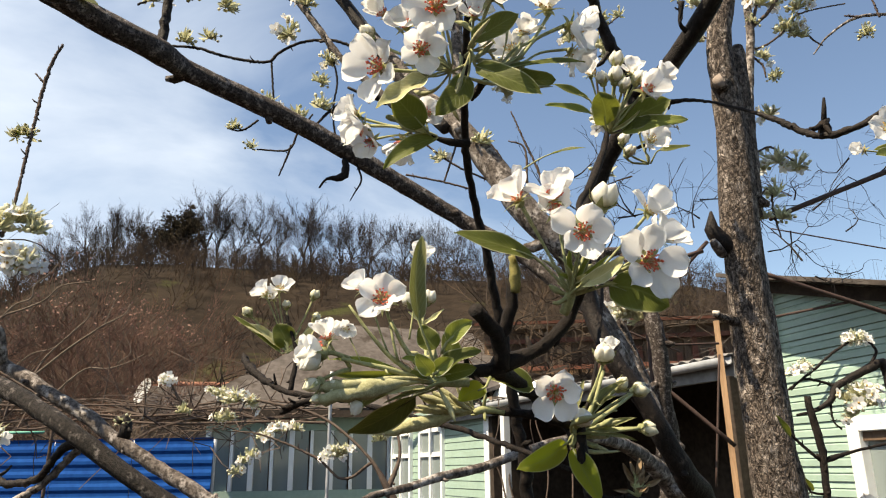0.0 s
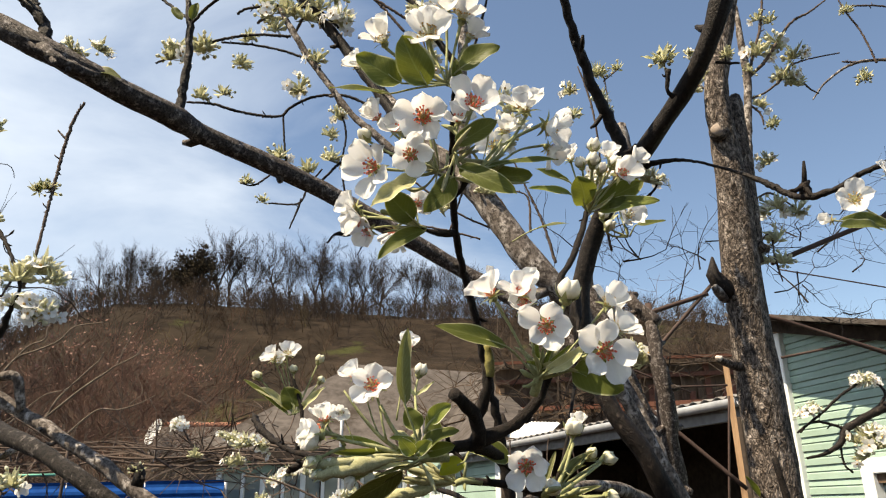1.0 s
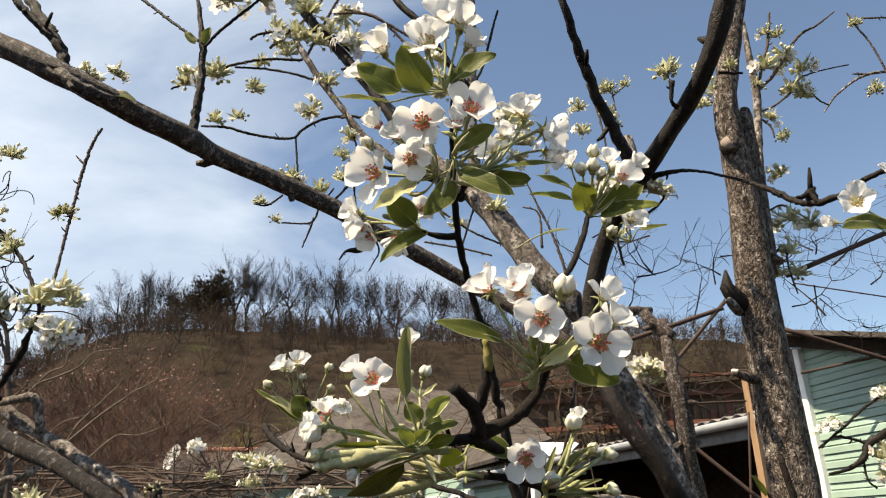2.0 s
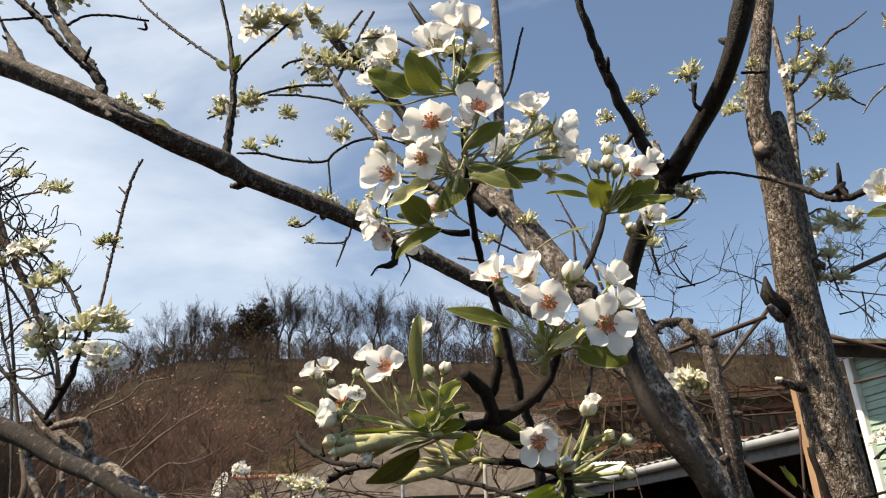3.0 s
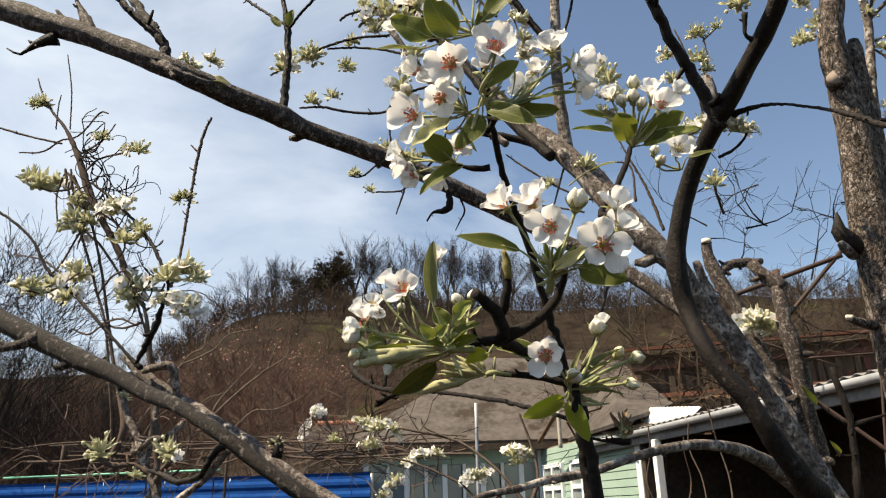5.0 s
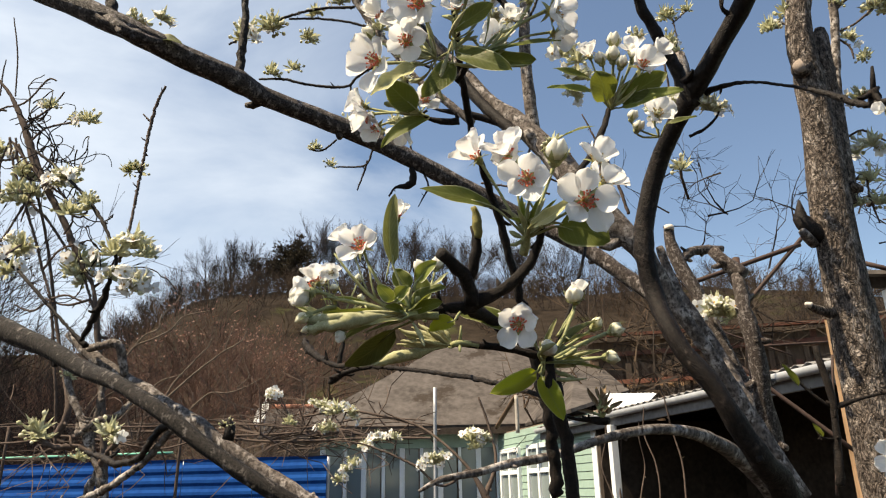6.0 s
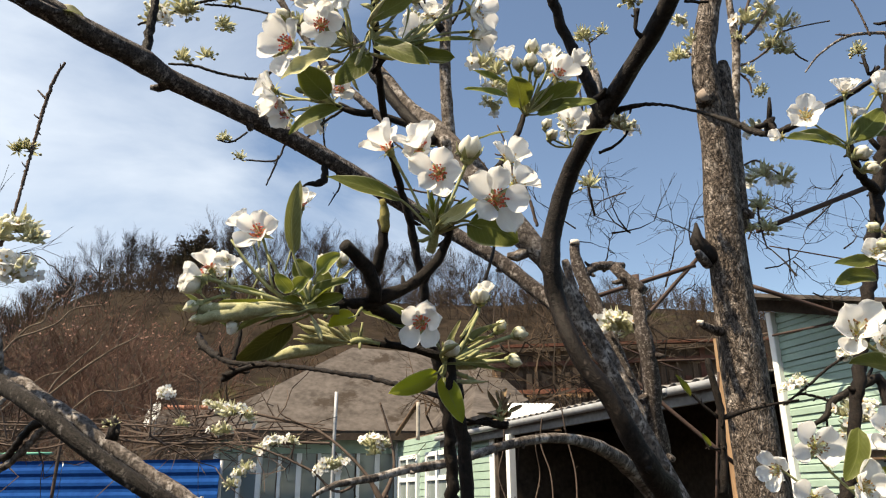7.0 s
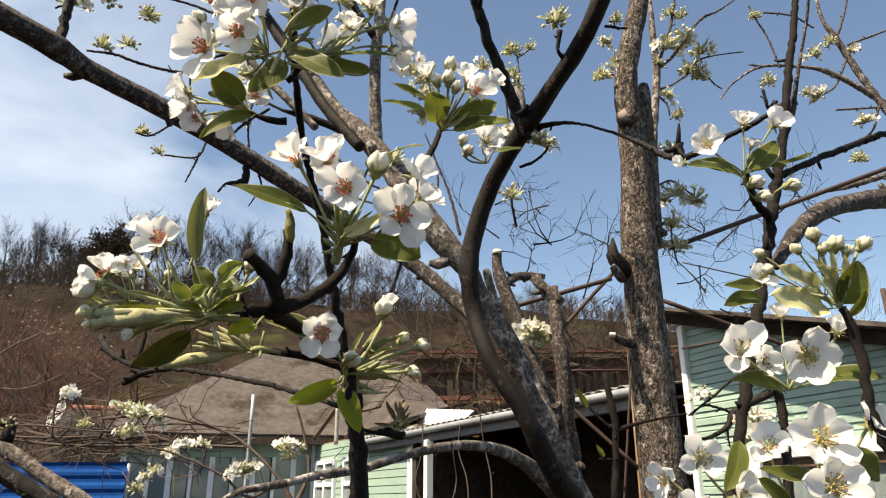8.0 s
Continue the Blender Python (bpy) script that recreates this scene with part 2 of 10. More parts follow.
STALK = material("downy_green_stalk", (0.20, 0.22, 0.09), (0.36, 0.36, 0.19), 150, 0.8, 0.3, through_light=0.1, dist=0.0006)
PETAL_BUD = material("white_bud_petal", (0.74, 0.71, 0.60), (0.86, 0.85, 0.79), 90, 0.6, 0.35, 240, through_light=0.35, dist=0.001, spec=0.2)
PETAL_CREAM = material("cream_bud_petal", (0.62, 0.60, 0.40), (0.82, 0.80, 0.66), 90, 0.6, 0.3, 260, through_light=0.3, dist=0.0008, spec=0.25)
DOWN_GREEN = material("downy_folded_leaf", (0.25, 0.25, 0.115), (0.47, 0.45, 0.28), 500, 0.9, 0.6, 900, through_light=0.12, dist=0.0006)
LEAF = leaf_material("pear_leaf", (0.090, 0.106, 0.026), (0.16, 0.18, 0.06), (0.42, 0.42, 0.26), 0.30, (0.25, 0.28, 0.04), 0.48)
LEAF_PALE = leaf_material("downy_young_leaf", (0.46, 0.45, 0.245), (0.60, 0.58, 0.38), (0.72, 0.70, 0.54), 0.28, (0.56, 0.54, 0.22), 0.85)
TUFT_GREEN = material("young_tuft_leaf", (0.36, 0.37, 0.19), (0.70, 0.68, 0.48), 40, 0.7, 0.0, through_light=0.35)
BUD_SCALE = material("olive_bud_scale", (0.10, 0.10, 0.03), (0.26, 0.22, 0.07), 140, 0.7, 0.3, dist=0.001)


# ---- building blocks ----
PLACED = {}


def thing(name, base, label, category, group="", kind=""):
    """An Empty at the base of a thing that has parts."""
    ob = new(name)
    ob.empty_display_size = 0.1
    ob.location = base
    PLACED[ob.name] = Matrix.Translation(base)
    return tagged(ob, label, category, group, kind)


def under(ob, parent, m=None):
    """Parent ob, whose pose in the world is m, without moving it."""
    m = m or Matrix.Identity(4)
    ob.matrix_basis = m
    PLACED[ob.name] = m
    if parent is not None:
        ob.parent = parent
        ob.matrix_parent_inverse = PLACED[parent.name].inverted()
    return ob


def mesh_of(name, verts, faces, mats, picks=None, uvs=None, smooth=True):
    me = bpy.data.meshes.new(name)
    me.from_pydata(verts, [], faces)
    for m in mats if isinstance(mats, (list, tuple)) else [mats]:
        me.materials.append(m)
    if picks is not None:
        me.polygons.foreach_set("material_index", picks)
    if smooth:
        me.polygons.foreach_set("use_smooth", [True] * len(me.polygons))
    if uvs is not None:
        layer = me.uv_layers.new(name="UVMap")
        flat = []
        for p in me.polygons:
            for v in p.vertices:
                flat.extend(uvs[v])
        layer.data.foreach_set("uv", flat)
    me.update()
    return me


def part(name, me, parent, m=None, label=""):
    ob = new(name, me)
    under(ob, parent, m)
    return tagged(ob, label)


class Heap:
    """Collects vertices and faces of one mesh."""

    def __init__(self):
        self.v, self.f, self.k, self.uv = [], [], [], []

    def add(self, verts, faces, k=0):
        n = len(self.v)
        self.v.extend(tuple(p) for p in verts)
        self.f.extend(tuple(i + n for i in f) for f in faces)
        self.k.extend([k] * len(faces))

    def mesh(self, name, mats, smooth=True):
        return mesh_of(name, self.v, self.f, mats, self.k, None, smooth)

    def tube(self, pts, radii, sides=6, k=0, rough=0.0, cap=True):
        """A tapered tube along pts."""
        pts = [Vector(p) for p in pts]
        rings, up = [], None
        for i, p in enumerate(pts):
            d = (pts[min(i + 1, len(pts) - 1)] - pts[max(i - 1, 0)]).normalized()
            if up is None:
                up = d.orthogonal().normalized()
            up = (up - d * up.dot(d)).normalized()
            side = d.cross(up)
            ring = []
            for j in range(sides):
                a = 2 * math.pi * j / sides
                n = up * math.cos(a) + side * math.sin(a)
                r = radii[i]
                if rough:
                    q = p + n * r
                    r *= 1 + rough * noise.noise(q * (0.6 / max(r, 0.002))) + 0.6 * rough * noise.noise(q * (2.0 / max(r, 0.002)))
                ring.append(p + n * r)
            rings.append(ring)
        verts = [q for ring in rings for q in ring]
        faces = []
        for i in range(len(rings) - 1):
            for j in range(sides):
                a, b = i * sides + j, i * sides + (j + 1) % sides
                faces.append((a, b, b + sides, a + sides))
        if cap:
            faces.append(tuple(reversed(range(sides))))
            faces.append(tuple(range(len(verts) - sides, len(verts))))
        self.add(verts, faces, k)

    def seg(self, a, b, ra, rb, k=0):
        """A thin three-sided tapered twig."""
        d = (b - a).normalized()
        u = d.orthogonal().normalized()
        w = d.cross(u)
        ring = [(1, 0), (-0.5, 0.87), (-0.5, -0.87)]
        verts = [a + (u * x + w * y) * ra for x, y in ring] + [b + (u * x + w * y) * rb for x, y in ring]
        self.add(verts, [(0, 1, 4, 3), (1, 2, 5, 4), (2, 0, 3, 5)], k)

    def blob(self, c, axis, length, radius, sides=8, rings=6, k=0, sharp=1.0):
        """A pointed egg along axis."""
        axis = Vector(axis).normalized()
        u = axis.orthogonal().normalized()
        w = axis.cross(u)
        verts = []
        for i in range(rings + 1):
            s = i / rings
            r = radius * max(0.03, math.sin(math.pi * (0.06 + 0.94 * s) ** sharp)) if s < 1 else radius * 0.03
            for j in range(sides):
                a = 2 * math.pi * j / sides
                verts.append(Vector(c) + axis * (s - 0.5) * length + (u * math.cos(a) + w * math.sin(a)) * r)
        faces = []
        for i in range(rings):
            for j in range(sides):
                a, b = i * sides + j, i * sides + (j + 1) % sides
                faces.append((a, b, b + sides, a + sides))
        faces.append(tuple(reversed(range(sides))))
        faces.append(tuple(range(len(verts) - sides, len(verts))))
        self.add(verts, faces, k)

    def box(self, m, k=0):
        """A unit cube carried by m."""
        v = [m @ Vector((x, y, z)) for z in (-0.5, 0.5) for y in (-0.5, 0.5) for x in (-0.5, 0.5)]
        self.add(v, [(0, 2, 3, 1), (4, 5, 7, 6), (0, 1, 5, 4), (2, 6, 7, 3), (0, 4, 6, 2), (1, 3, 7, 5)], k)


def spline(rows, step):
    """Catmull-Rom through rows of (x, y, z, r), resampled about every step metres."""
    p = [np.array(r, float) for r in rows]
    p = [2 * p[0] - p[1]] + p + [2 * p[-1] - p[-2]]
    out = []
    for i in range(1, len(p) - 2):
        n = max(2, int(np.linalg.norm(p[i + 1][:3] - p[i][:3]) / step))
        for j in range(n):
            t = j / n
            out.append(0.5 * (2 * p[i] + (p[i + 1] - p[i - 1]) * t + (2 * p[i - 1] - 5 * p[i] + 4 * p[i + 1] - p[i + 2]) * t * t + (3 * p[i] - p[i - 1] - 3 * p[i + 1] + p[i + 2]) * t ** 3))
    out.append(p[-2])
    return out


def limb(parent, name, mat, rows, sides=12, rough=0.16, label="", spurs=0, seed=1):
    """A limb or twig with an uneven surface; spurs: number of small knobs and spurs along it."""
    rng = random.Random(seed)
    rmax = max(r[3] for r in rows)
    pts = spline(rows, max(rmax * 0.9, 0.006))
    if rmax < 0.014:
        # thin twigs zig-zag a little from bud to bud
        for p in pts[1:-1]:
            p[:3] += [rng.gauss(0, 0.16) * p[3] for _ in range(3)]
            p[3] *= rng.uniform(0.93, 1.08)
        spurs = int(spurs * 1.2)
    h = Heap()
    h.tube([p[:3] for p in pts], [max(p[3], 0.0006) for p in pts], sides, 0, rough)
    for _ in range(spurs):
        p = pts[rng.randrange(2, len(pts) - 2)]
        d = Vector((rng.gauss(0, 1), rng.gauss(0, 1), rng.gauss(0.2, 1))).normalized()
        c = Vector(p[:3])
        n = rng.uniform(1.3, 2.6 if rmax > 0.014 else 4.5) * p[3]
        h.tube([c, c + d * n * 0.7, c + d * n + Vector((0, 0, 0.15 * n))], [p[3] * 0.55, p[3] * 0.42, p[3] * 0.25], 6, 0, 0.25)
    return part(name, h.mesh(name, mat), parent, label=label)


def petal_mesh(seed, cup):
    """One spoon-shaped petal along x, a unit long, with a narrow claw."""
    rng = random.Random(seed)
    nu, nv = 11, 7
    verts, faces = [], []
    ph, amp = rng.uniform(0, 6), rng.uniform(0.03, 0.06)
    for i in range(nu):
        u = i / (nu - 1)
        w = 0.05 + 0.03 * u
        if u > 0.24:
            w = max(w, 0.352 * max(0.0, 1 - abs((u - 0.64) / (0.36 if u > 0.64 else 0.42)) ** 2.4) ** 0.5)
        w = max(w if u < 0.99 else 0.0, 0.006)
        for j in range(nv):
            v = 2 * j / (nv - 1) - 1
            x = 0.08 + 0.92 * u - 0.03 * v * v * u
            z = cup * (u ** 1.8) * 0.34 + 0.17 * v * v * w / 0.33 * (0.35 + cup) - 0.10 * max(0, u - 0.72) * 3 * (0.6 + 0.4 * rng.random()) * (1 - cup)
            z += amp * math.sin(5 * v + 4 * u + ph) * u + 0.05 * abs(v) ** 0.6 * u
            verts.append((x, w * v, z))
    for i in range(nu - 1):
        for j in range(nv - 1):
            a = i * nv + j
            faces.append((a, a + nv, a + nv + 1, a + 1))
    return mesh_of("petal", verts, faces, PETAL)


PETALS = [petal_mesh(s, c) for s, c in ((1, 0.4), (2, 0.55), (3, 0.7), (4, 0.9), (5, 0.5), (6, 0.65))]


def stamen_mesh(seed, tip, spread):
    rng = random.Random(seed)
    h = Heap()
    for i in range(30):
        a = 2 * math.pi * i / 30 + rng.uniform(-0.2, 0.2)
        e = rng.uniform(0.25, 1.0) * spread
        r = rng.uniform(0.20, 0.38)
        d = Vector((math.cos(a) * math.sin(e), math.sin(a) * math.sin(e), math.cos(e)))
        root = Vector((math.cos(a), math.sin(a), 0.0)) * 0.07
        end = root + d * r
        h.seg(root, end, 0.017, 0.013, 0)
        h.blob(end, (rng.gauss(0, 1), rng.gauss(0, 1), 1), 0.085, 0.030, 6, 3, 1)
    for i in range(5):
        a = 2 * math.pi * i / 5
        h.seg(Vector((0, 0, 0)), Vector((math.cos(a) * 0.06, math.sin(a) * 0.06, 0.3)), 0.014, 0.012, 2)
    h.blob((0, 0, 0.015), (0, 0, 1), 0.10, 0.155, 10, 4, 3)
    return h.mesh("stamen_tuft", [FILAMENT_PINK if tip is ANTHER_RED else FILAMENT, tip, FILAMENT, NECTARY])


STAMENS = {"red": [stamen_mesh(s, ANTHER_RED, 0.75) for s in (1, 2)], "gold": [stamen_mesh(s, ANTHER_GOLD, 1.0) for s in (3, 4)], "dark": [stamen_mesh(s, ANTHER_DARK, 1.1) for s in (5, 6)]}
COUNT = [0]


def flower(tree, c, n, r, lift=20.0, kind="red", node=None, spin=None):
    """An open five-petalled blossom at c, facing n, r metres to the petal tips; lift: degrees by which the petals rise; node: where its stalk starts."""
    COUNT[0] += 1
    rng = random.Random(COUNT[0] * 7 + 3)
    c, n = Vector(c), Vector(n).normalized()
    q = n.to_track_quat("Z", "Y").to_matrix().to_4x4()
    f = Matrix.Translation(c) @ q @ Matrix.Rotation(rng.uniform(0, 6.28) if spin is None else radians(spin), 4, "Z")
    h = Heap()
    qi = f.to_3x3()
    h.blob(-n * 0.10 * r, -n, 0.30 * r, 0.14 * r, 8, 5, 0)
    for i in range(5):
        a = 2 * math.pi * (i + 0.5) / 5
        d = qi @ Vector((math.cos(a), math.sin(a), 0.12))
        s = qi @ Vector((-math.sin(a), math.cos(a), 0))
        b = d * 0.1 * r - n * 0.03 * r
        h.add([b - s * 0.09 * r, b + s * 0.09 * r, b + d * 0.24 * r + s * 0.055 * r - n * 0.02 * r, b + d * 0.24 * r - s * 0.055 * r - n * 0.02 * r, b + d * 0.44 * r - n * 0.10 * r], [(0, 1, 2, 3), (3, 2, 4)], 0)
    if node is not None:
        e = Vector(node) - c
        start = -n * 0.2 * r
        mid = start * 2.5 + (e - start * 2.5) * 0.35
        pts = spline([(*start, 0.06 * r), (*mid, 0.045 * r), (*(e * 0.7 + Vector((0, 0, -0.0))), 0.045 * r), (*e, 0.05 * r)], 0.006)
        h.tube([p[:3] for p in pts], [p[3] for p in pts], 6, 0)
    ob = part("flower", h.mesh("flower", [STALK]), tree, Matrix.Translation(c))
    for i in range(5):
        m = f @ Matrix.Rotation(radians(72 * i + rng.uniform(-7, 7)), 4, "Z") @ Matrix.Rotation(-radians((lift if lift < 28 else 28 + (lift - 28) * 0.45) + rng.uniform(-16, 16)), 4, "Y") @ Matrix.Rotation(radians(rng.uniform(-10, 10)), 4, "X")
        s = r * rng.uniform(0.84, 1.06)
        part("petal", PETALS[rng.randrange(6)], ob, m @ Matrix.Diagonal((s, s * rng.uniform(0.95, 1.15), s, 1)))
    part("stamen_tuft", rng.choice(STAMENS[kind]), ob, f @ Matrix.Diagonal((r, r, r * (1.0 if lift < 45 else 0.7), 1)))
    return ob


def bud(tree, c, n, r, node=None, white=1.0):
    """A closed bud: overlapping petals over green sepals, on its stalk."""
    COUNT[0] += 1
    rng = random.Random(COUNT[0] * 5 + 1)
    n = Vector(n).normalized()
    c = Vector(c)
    q = n.to_track_quat("Z", "Y").to_matrix()
    h = Heap()
    for i in range(4 if white > 0.5 else 2):
        a = 2 * math.pi * i / 4 + rng.random()
        off = q @ Vector((math.cos(a), math.sin(a), 0)) * r * 0.25
        h.blob(off + n * r * (0.05 + 0.07 * i), n + off * (1.1 / r), r * (1.5 + 0.08 * i), r * 0.66, 9, 7, 1, 0.95)
    h.blob(-n * r * 0.72, n, r * 0.9, r * 0.5, 8, 5, 0, 0.9)
    for i in range(5):
        a = 2 * math.pi * i / 5 + rng.random() * 0.3
        d = q @ Vector((math.cos(a), math.sin(a), 0))
        s = q @ Vector((-math.sin(a), math.cos(a), 0))
        b = d * 0.42 * r - n * 0.7 * r
        k = 0.85 if white > 0.5 else 1.1
        h.add([b - s * 0.26 * r, b + s * 0.26 * r, b + d * 0.46 * r + n * k * 0.55 * r + s * 0.2 * r, b + d * 0.46 * r + n * k * 0.55 * r - s * 0.2 * r, b + d * 0.62 * r + n * k * 1.25 * r], [(0, 1, 2, 3), (3, 2, 4)], 0)
    if node is not None:
        e = Vector(node) - c
        st = -n * r * 1.0
        pts = spline([(*st, 0.16 * r), (*(st * 1.8 + (e - st * 1.8) * 0.4), 0.0011), (*e, 0.0013)], 0.006)
        h.tube([p[:3] for p in pts], [p[3] for p in pts], 6, 0)
    return part("flower_bud", h.mesh("flower_bud", [STALK, PETAL_BUD if white > 0.8 else PETAL_CREAM]), tree, Matrix.Translation(c))


def leaf(tree, base, tip, face, width, curl=0.15, fold=0.25, mat=None, stalk=None, name="leaf"):
    """A pointed oval leaf from base to tip, its upper side towards face; fold: how far the halves rise from the midrib."""
    base, tip, face = Vector(base), Vector(tip), Vector(face)
    d = tip - base
    ln_ = d.length
    d.normalize()
    side = d.cross(face).normalized()
    up = side.cross(d).normalized()
    nu, nv = 12, 7
    verts, faces, uvs = [], [], []
    COUNT[0] += 1
    rng = random.Random(COUNT[0])
    ph = rng.uniform(0, 6)
    sway = rng.uniform(-0.09, 0.09) * ln_
    for i in range(nu):
        u = i / (nu - 1)
        w = width * 0.5 * (math.sin(math.pi * min(1, u ** 0.86)) ** 0.52 * (1 - 0.18 * u * u) + 0.012)
        for j in range(nv):
            v = 2 * j / (nv - 1) - 1
            ripple = (0.11 if mat is LEAF_PALE else 0.06) * width * math.sin((13 if mat is LEAF_PALE else 9) * u + ph + 2 * v) * abs(v)
            h = -curl * ln_ * (u - 0.5) ** 2 * 4 * 0.25 + fold * w * (abs(v) ** 1.3) + ripple
            verts.append(base + d * ln_ * u + side * (w * v * (1 - 0.25 * fold) + sway * math.sin(math.pi * u)) + up * h)
            uvs.append((u, j / (nv - 1)))
    for i in range(nu - 1):
        for j in range(nv - 1):
            a = i * nv + j
            faces.append((a, a + 1, a + nv + 1, a + nv))
    mats = [mat or LEAF, STALK]
    picks = [0] * len(faces)
    if stalk is not None:
        h = Heap()
        first = base - up * curl * ln_ * 0.25
        s0 = Vector(stalk)
        pts = spline([(*s0, 0.0011), (*(s0.lerp(first, 0.55) + up * 0.001), 0.0009), (*first, 0.0008), (*(first + d * ln_ * 0.3 + up * curl * ln_ * 0.2), 0.0005)], 0.006)
        h.tube([p[:3] for p in pts], [p[3] for p in pts], 5)
        n = len(verts)
        verts += [Vector(v) for v in h.v]
        faces += [tuple(i + n for i in f) for f in h.f]
        picks += [1] * len(h.f)
        uvs += [(0.5, 0.5)] * len(h.v)
    return part(name, mesh_of("leaf", verts, faces, mats, picks, uvs), tree)


def bunch(tree, node, lean, count, reach, seed):
    """Folded downy young leaves and thin stalks that fill a blossom cluster round its node."""
    rng = random.Random(seed)
    node, lean = Vector(node), Vector(lean)
    for i in range(count):
        d = (lean + Vector((rng.gauss(0, 0.65), rng.gauss(0, 0.35), rng.gauss(0, 0.55)))).normalized()
        ln_ = reach * rng.uniform(0.45, 1.0)
        w = rng.uniform(0.0011, 0.0023)
        bow = Vector((rng.gauss(0, 0.12), 0, rng.gauss(0, 0.12))) * ln_
        h = Heap()
        rows = [(*(node + d * ln_ * s + bow * 4 * s * (1 - s)), w * k) for s, k in ((0, 0.45), (0.3, 0.42), (0.5, 0.7), (0.72, 1.0), (0.9, 0.7), (1.0, 0.15))]
        pts = spline(rows, 0.004)
        h.tube([p[:3] for p in pts], [max(p[3], 0.0003) for p in pts], 7, 0, 0.25)
        part("folded_leaf", h.mesh("folded_leaf", DOWN_GREEN if i % 3 else STALK), tree)


def tuft_mesh(seed, white):
    """A far spray of half-open blossom and young leaves, about a unit across."""
    rng = random.Random(seed)
    h = Heap()
    for i in range(26):
        d = Vector((rng.gauss(0, 0.55), rng.gauss(0, 0.55), rng.uniform(0.1, 1.4))).normalized()
        s = d.cross(Vector((rng.gauss(0, 1), rng.gauss(0, 1), rng.gauss(0, 1)))).normalized()
        up = d.cross(s)
        ln_, w = rng.uniform(0.22, 0.52), rng.uniform(0.035, 0.075)
        h.add([(0, 0, 0), tuple(d * ln_ * 0.5 + s * w + up * 0.04), tuple(d * ln_ + up * 0.02), tuple(d * ln_ * 0.5 - s * w + up * 0.04), tuple(d * ln_ * 0.5)], [(0, 1, 4), (1, 2, 4), (2, 3, 4), (3, 0, 4)], 0)
    for i in range(int(16 * white) + 9):
        d = Vector((rng.gauss(0, 0.75), rng.gauss(0, 0.75), rng.uniform(0.0, 1.0))).normalized()
        c = d * rng.uniform(0.18, 0.44)
        h.seg(Vector((0, 0, 0)), c, 0.012, 0.010, 0)
        if rng.random() < 0.8 * white - 0.18:
            n = (d + Vector((rng.gauss(0, 0.4), rng.gauss(0, 0.4), rng.gauss(0, 0.4)))).normalized()
            u = n.orthogonal().normalized()
            w = n.cross(u)
            for k in range(5):
                a = 2 * math.pi * k / 5
                e = u * math.cos(a) + w * math.sin(a)
                f = w * math.cos(a) - u * math.sin(a)
                r = rng.uniform(0.13, 0.18)
                h.add([c, c + e * r * 0.6 + f * r * 0.42 + n * 0.03, c + e * r + f * r * 0.2 + n * 0.05, c + e * r - f * r * 0.2 + n * 0.05, c + e * r * 0.6 - f * r * 0.42 + n * 0.03], [(0, 1, 2, 3, 4)], 1)
            h.blob(c + n * 0.02, n, 0.05, 0.035, 5, 3, 2)
        else:
            h.blob(c, d, 0.12, 0.052, 6, 4, 3 if rng.random() < 0.35 + white else 0)
    return h.mesh("blossom_spray", [TUFT_GREEN, PETAL, ANTHER_GOLD, PETAL_CREAM])


TUFTS = [tuft_mesh(s, w) for s, w in ((1, 0.15), (2, 0.3), (3, 0.55), (4, 0.9), (5, 1.0), (6, 0.4))]


def spray(tree, c, size, white=0.4, up=(0, 0, 1)):
    """A far spray of blossom and leaves on a twig."""
    COUNT[0] += 1
    rng = random.Random(COUNT[0])
    i = min(range(6), key=lambda k: abs((0.15, 0.3, 0.55, 0.9, 1.0, 0.4)[k] - white) + rng.uniform(0, 0.2))
    q = (Vector(up) + Vector((rng.gauss(0, 0.25), rng.gauss(0, 0.25), rng.gauss(0, 0.25)))).to_track_quat("Z", "Y").to_matrix().to_4x4()
    m = Matrix.Translation(c) @ q @ Matrix.Rotation(rng.uniform(0, 6.28), 4, "Z") @ Matrix.Diagonal((size * 1.2, size * 1.2, size * 1.25, 1))
    return part("blossom_spray", TUFTS[i], tree, m)


def grow(h, p, d, length, r, level, rng, k=0, bend=0.25, up=0.15, kids=(2, 4), shrink=0.62, ends=None):
    """Grow a bare branch with side twigs into heap h."""
    n = 3 if level > 0 else 2
    for i in range(n):
        d = (d + Vector((rng.gauss(0, bend), rng.gauss(0, bend), rng.gauss(0, bend) + up)) * 0.5).normalized()
        q = p + d * length / n
        h.seg(p, q, r * (1 - 0.22 * i), r * (1 - 0.22 * (i + 1)), k)
        p = q
        if level > 0:
            for _ in range(rng.randint(*kids) if i == n - 1 else rng.randint(0, 2)):
                s = (d + Vector((rng.gauss(0, 0.75), rng.gauss(0, 0.75), rng.gauss(0, 0.6)))).normalized()
                grow(h, p, s, length * shrink * rng.uniform(0.7, 1.15), r * 0.5, level - 1, rng, k, bend, up, kids, shrink, ends)
    if level == 0 and ends is not None:
        ends.append(p)


# ---- ground and hill ----
def between(x, xs, ys):
    return float(np.interp(x, xs, ys))


def ridge(az):
    """Height of the wooded ridge by azimuth in degrees, left is minus."""
    return 1.6 + 105 * math.tan(radians(between(az, (-180, -90, -60, -46, -38, -34, -31.5, -29.5, -27, -20, 0, 12, 20, 25, 28, 31, 35, 45, 90, 180), (0, 2, 5.5, 8.2, 9.2, 9.9, 11.2, 12.8, 14.2, 14.8, 14.4, 14.0, 13.0, 11.6, 10.6, 8.6, 6.5, 5, 2, 0))))


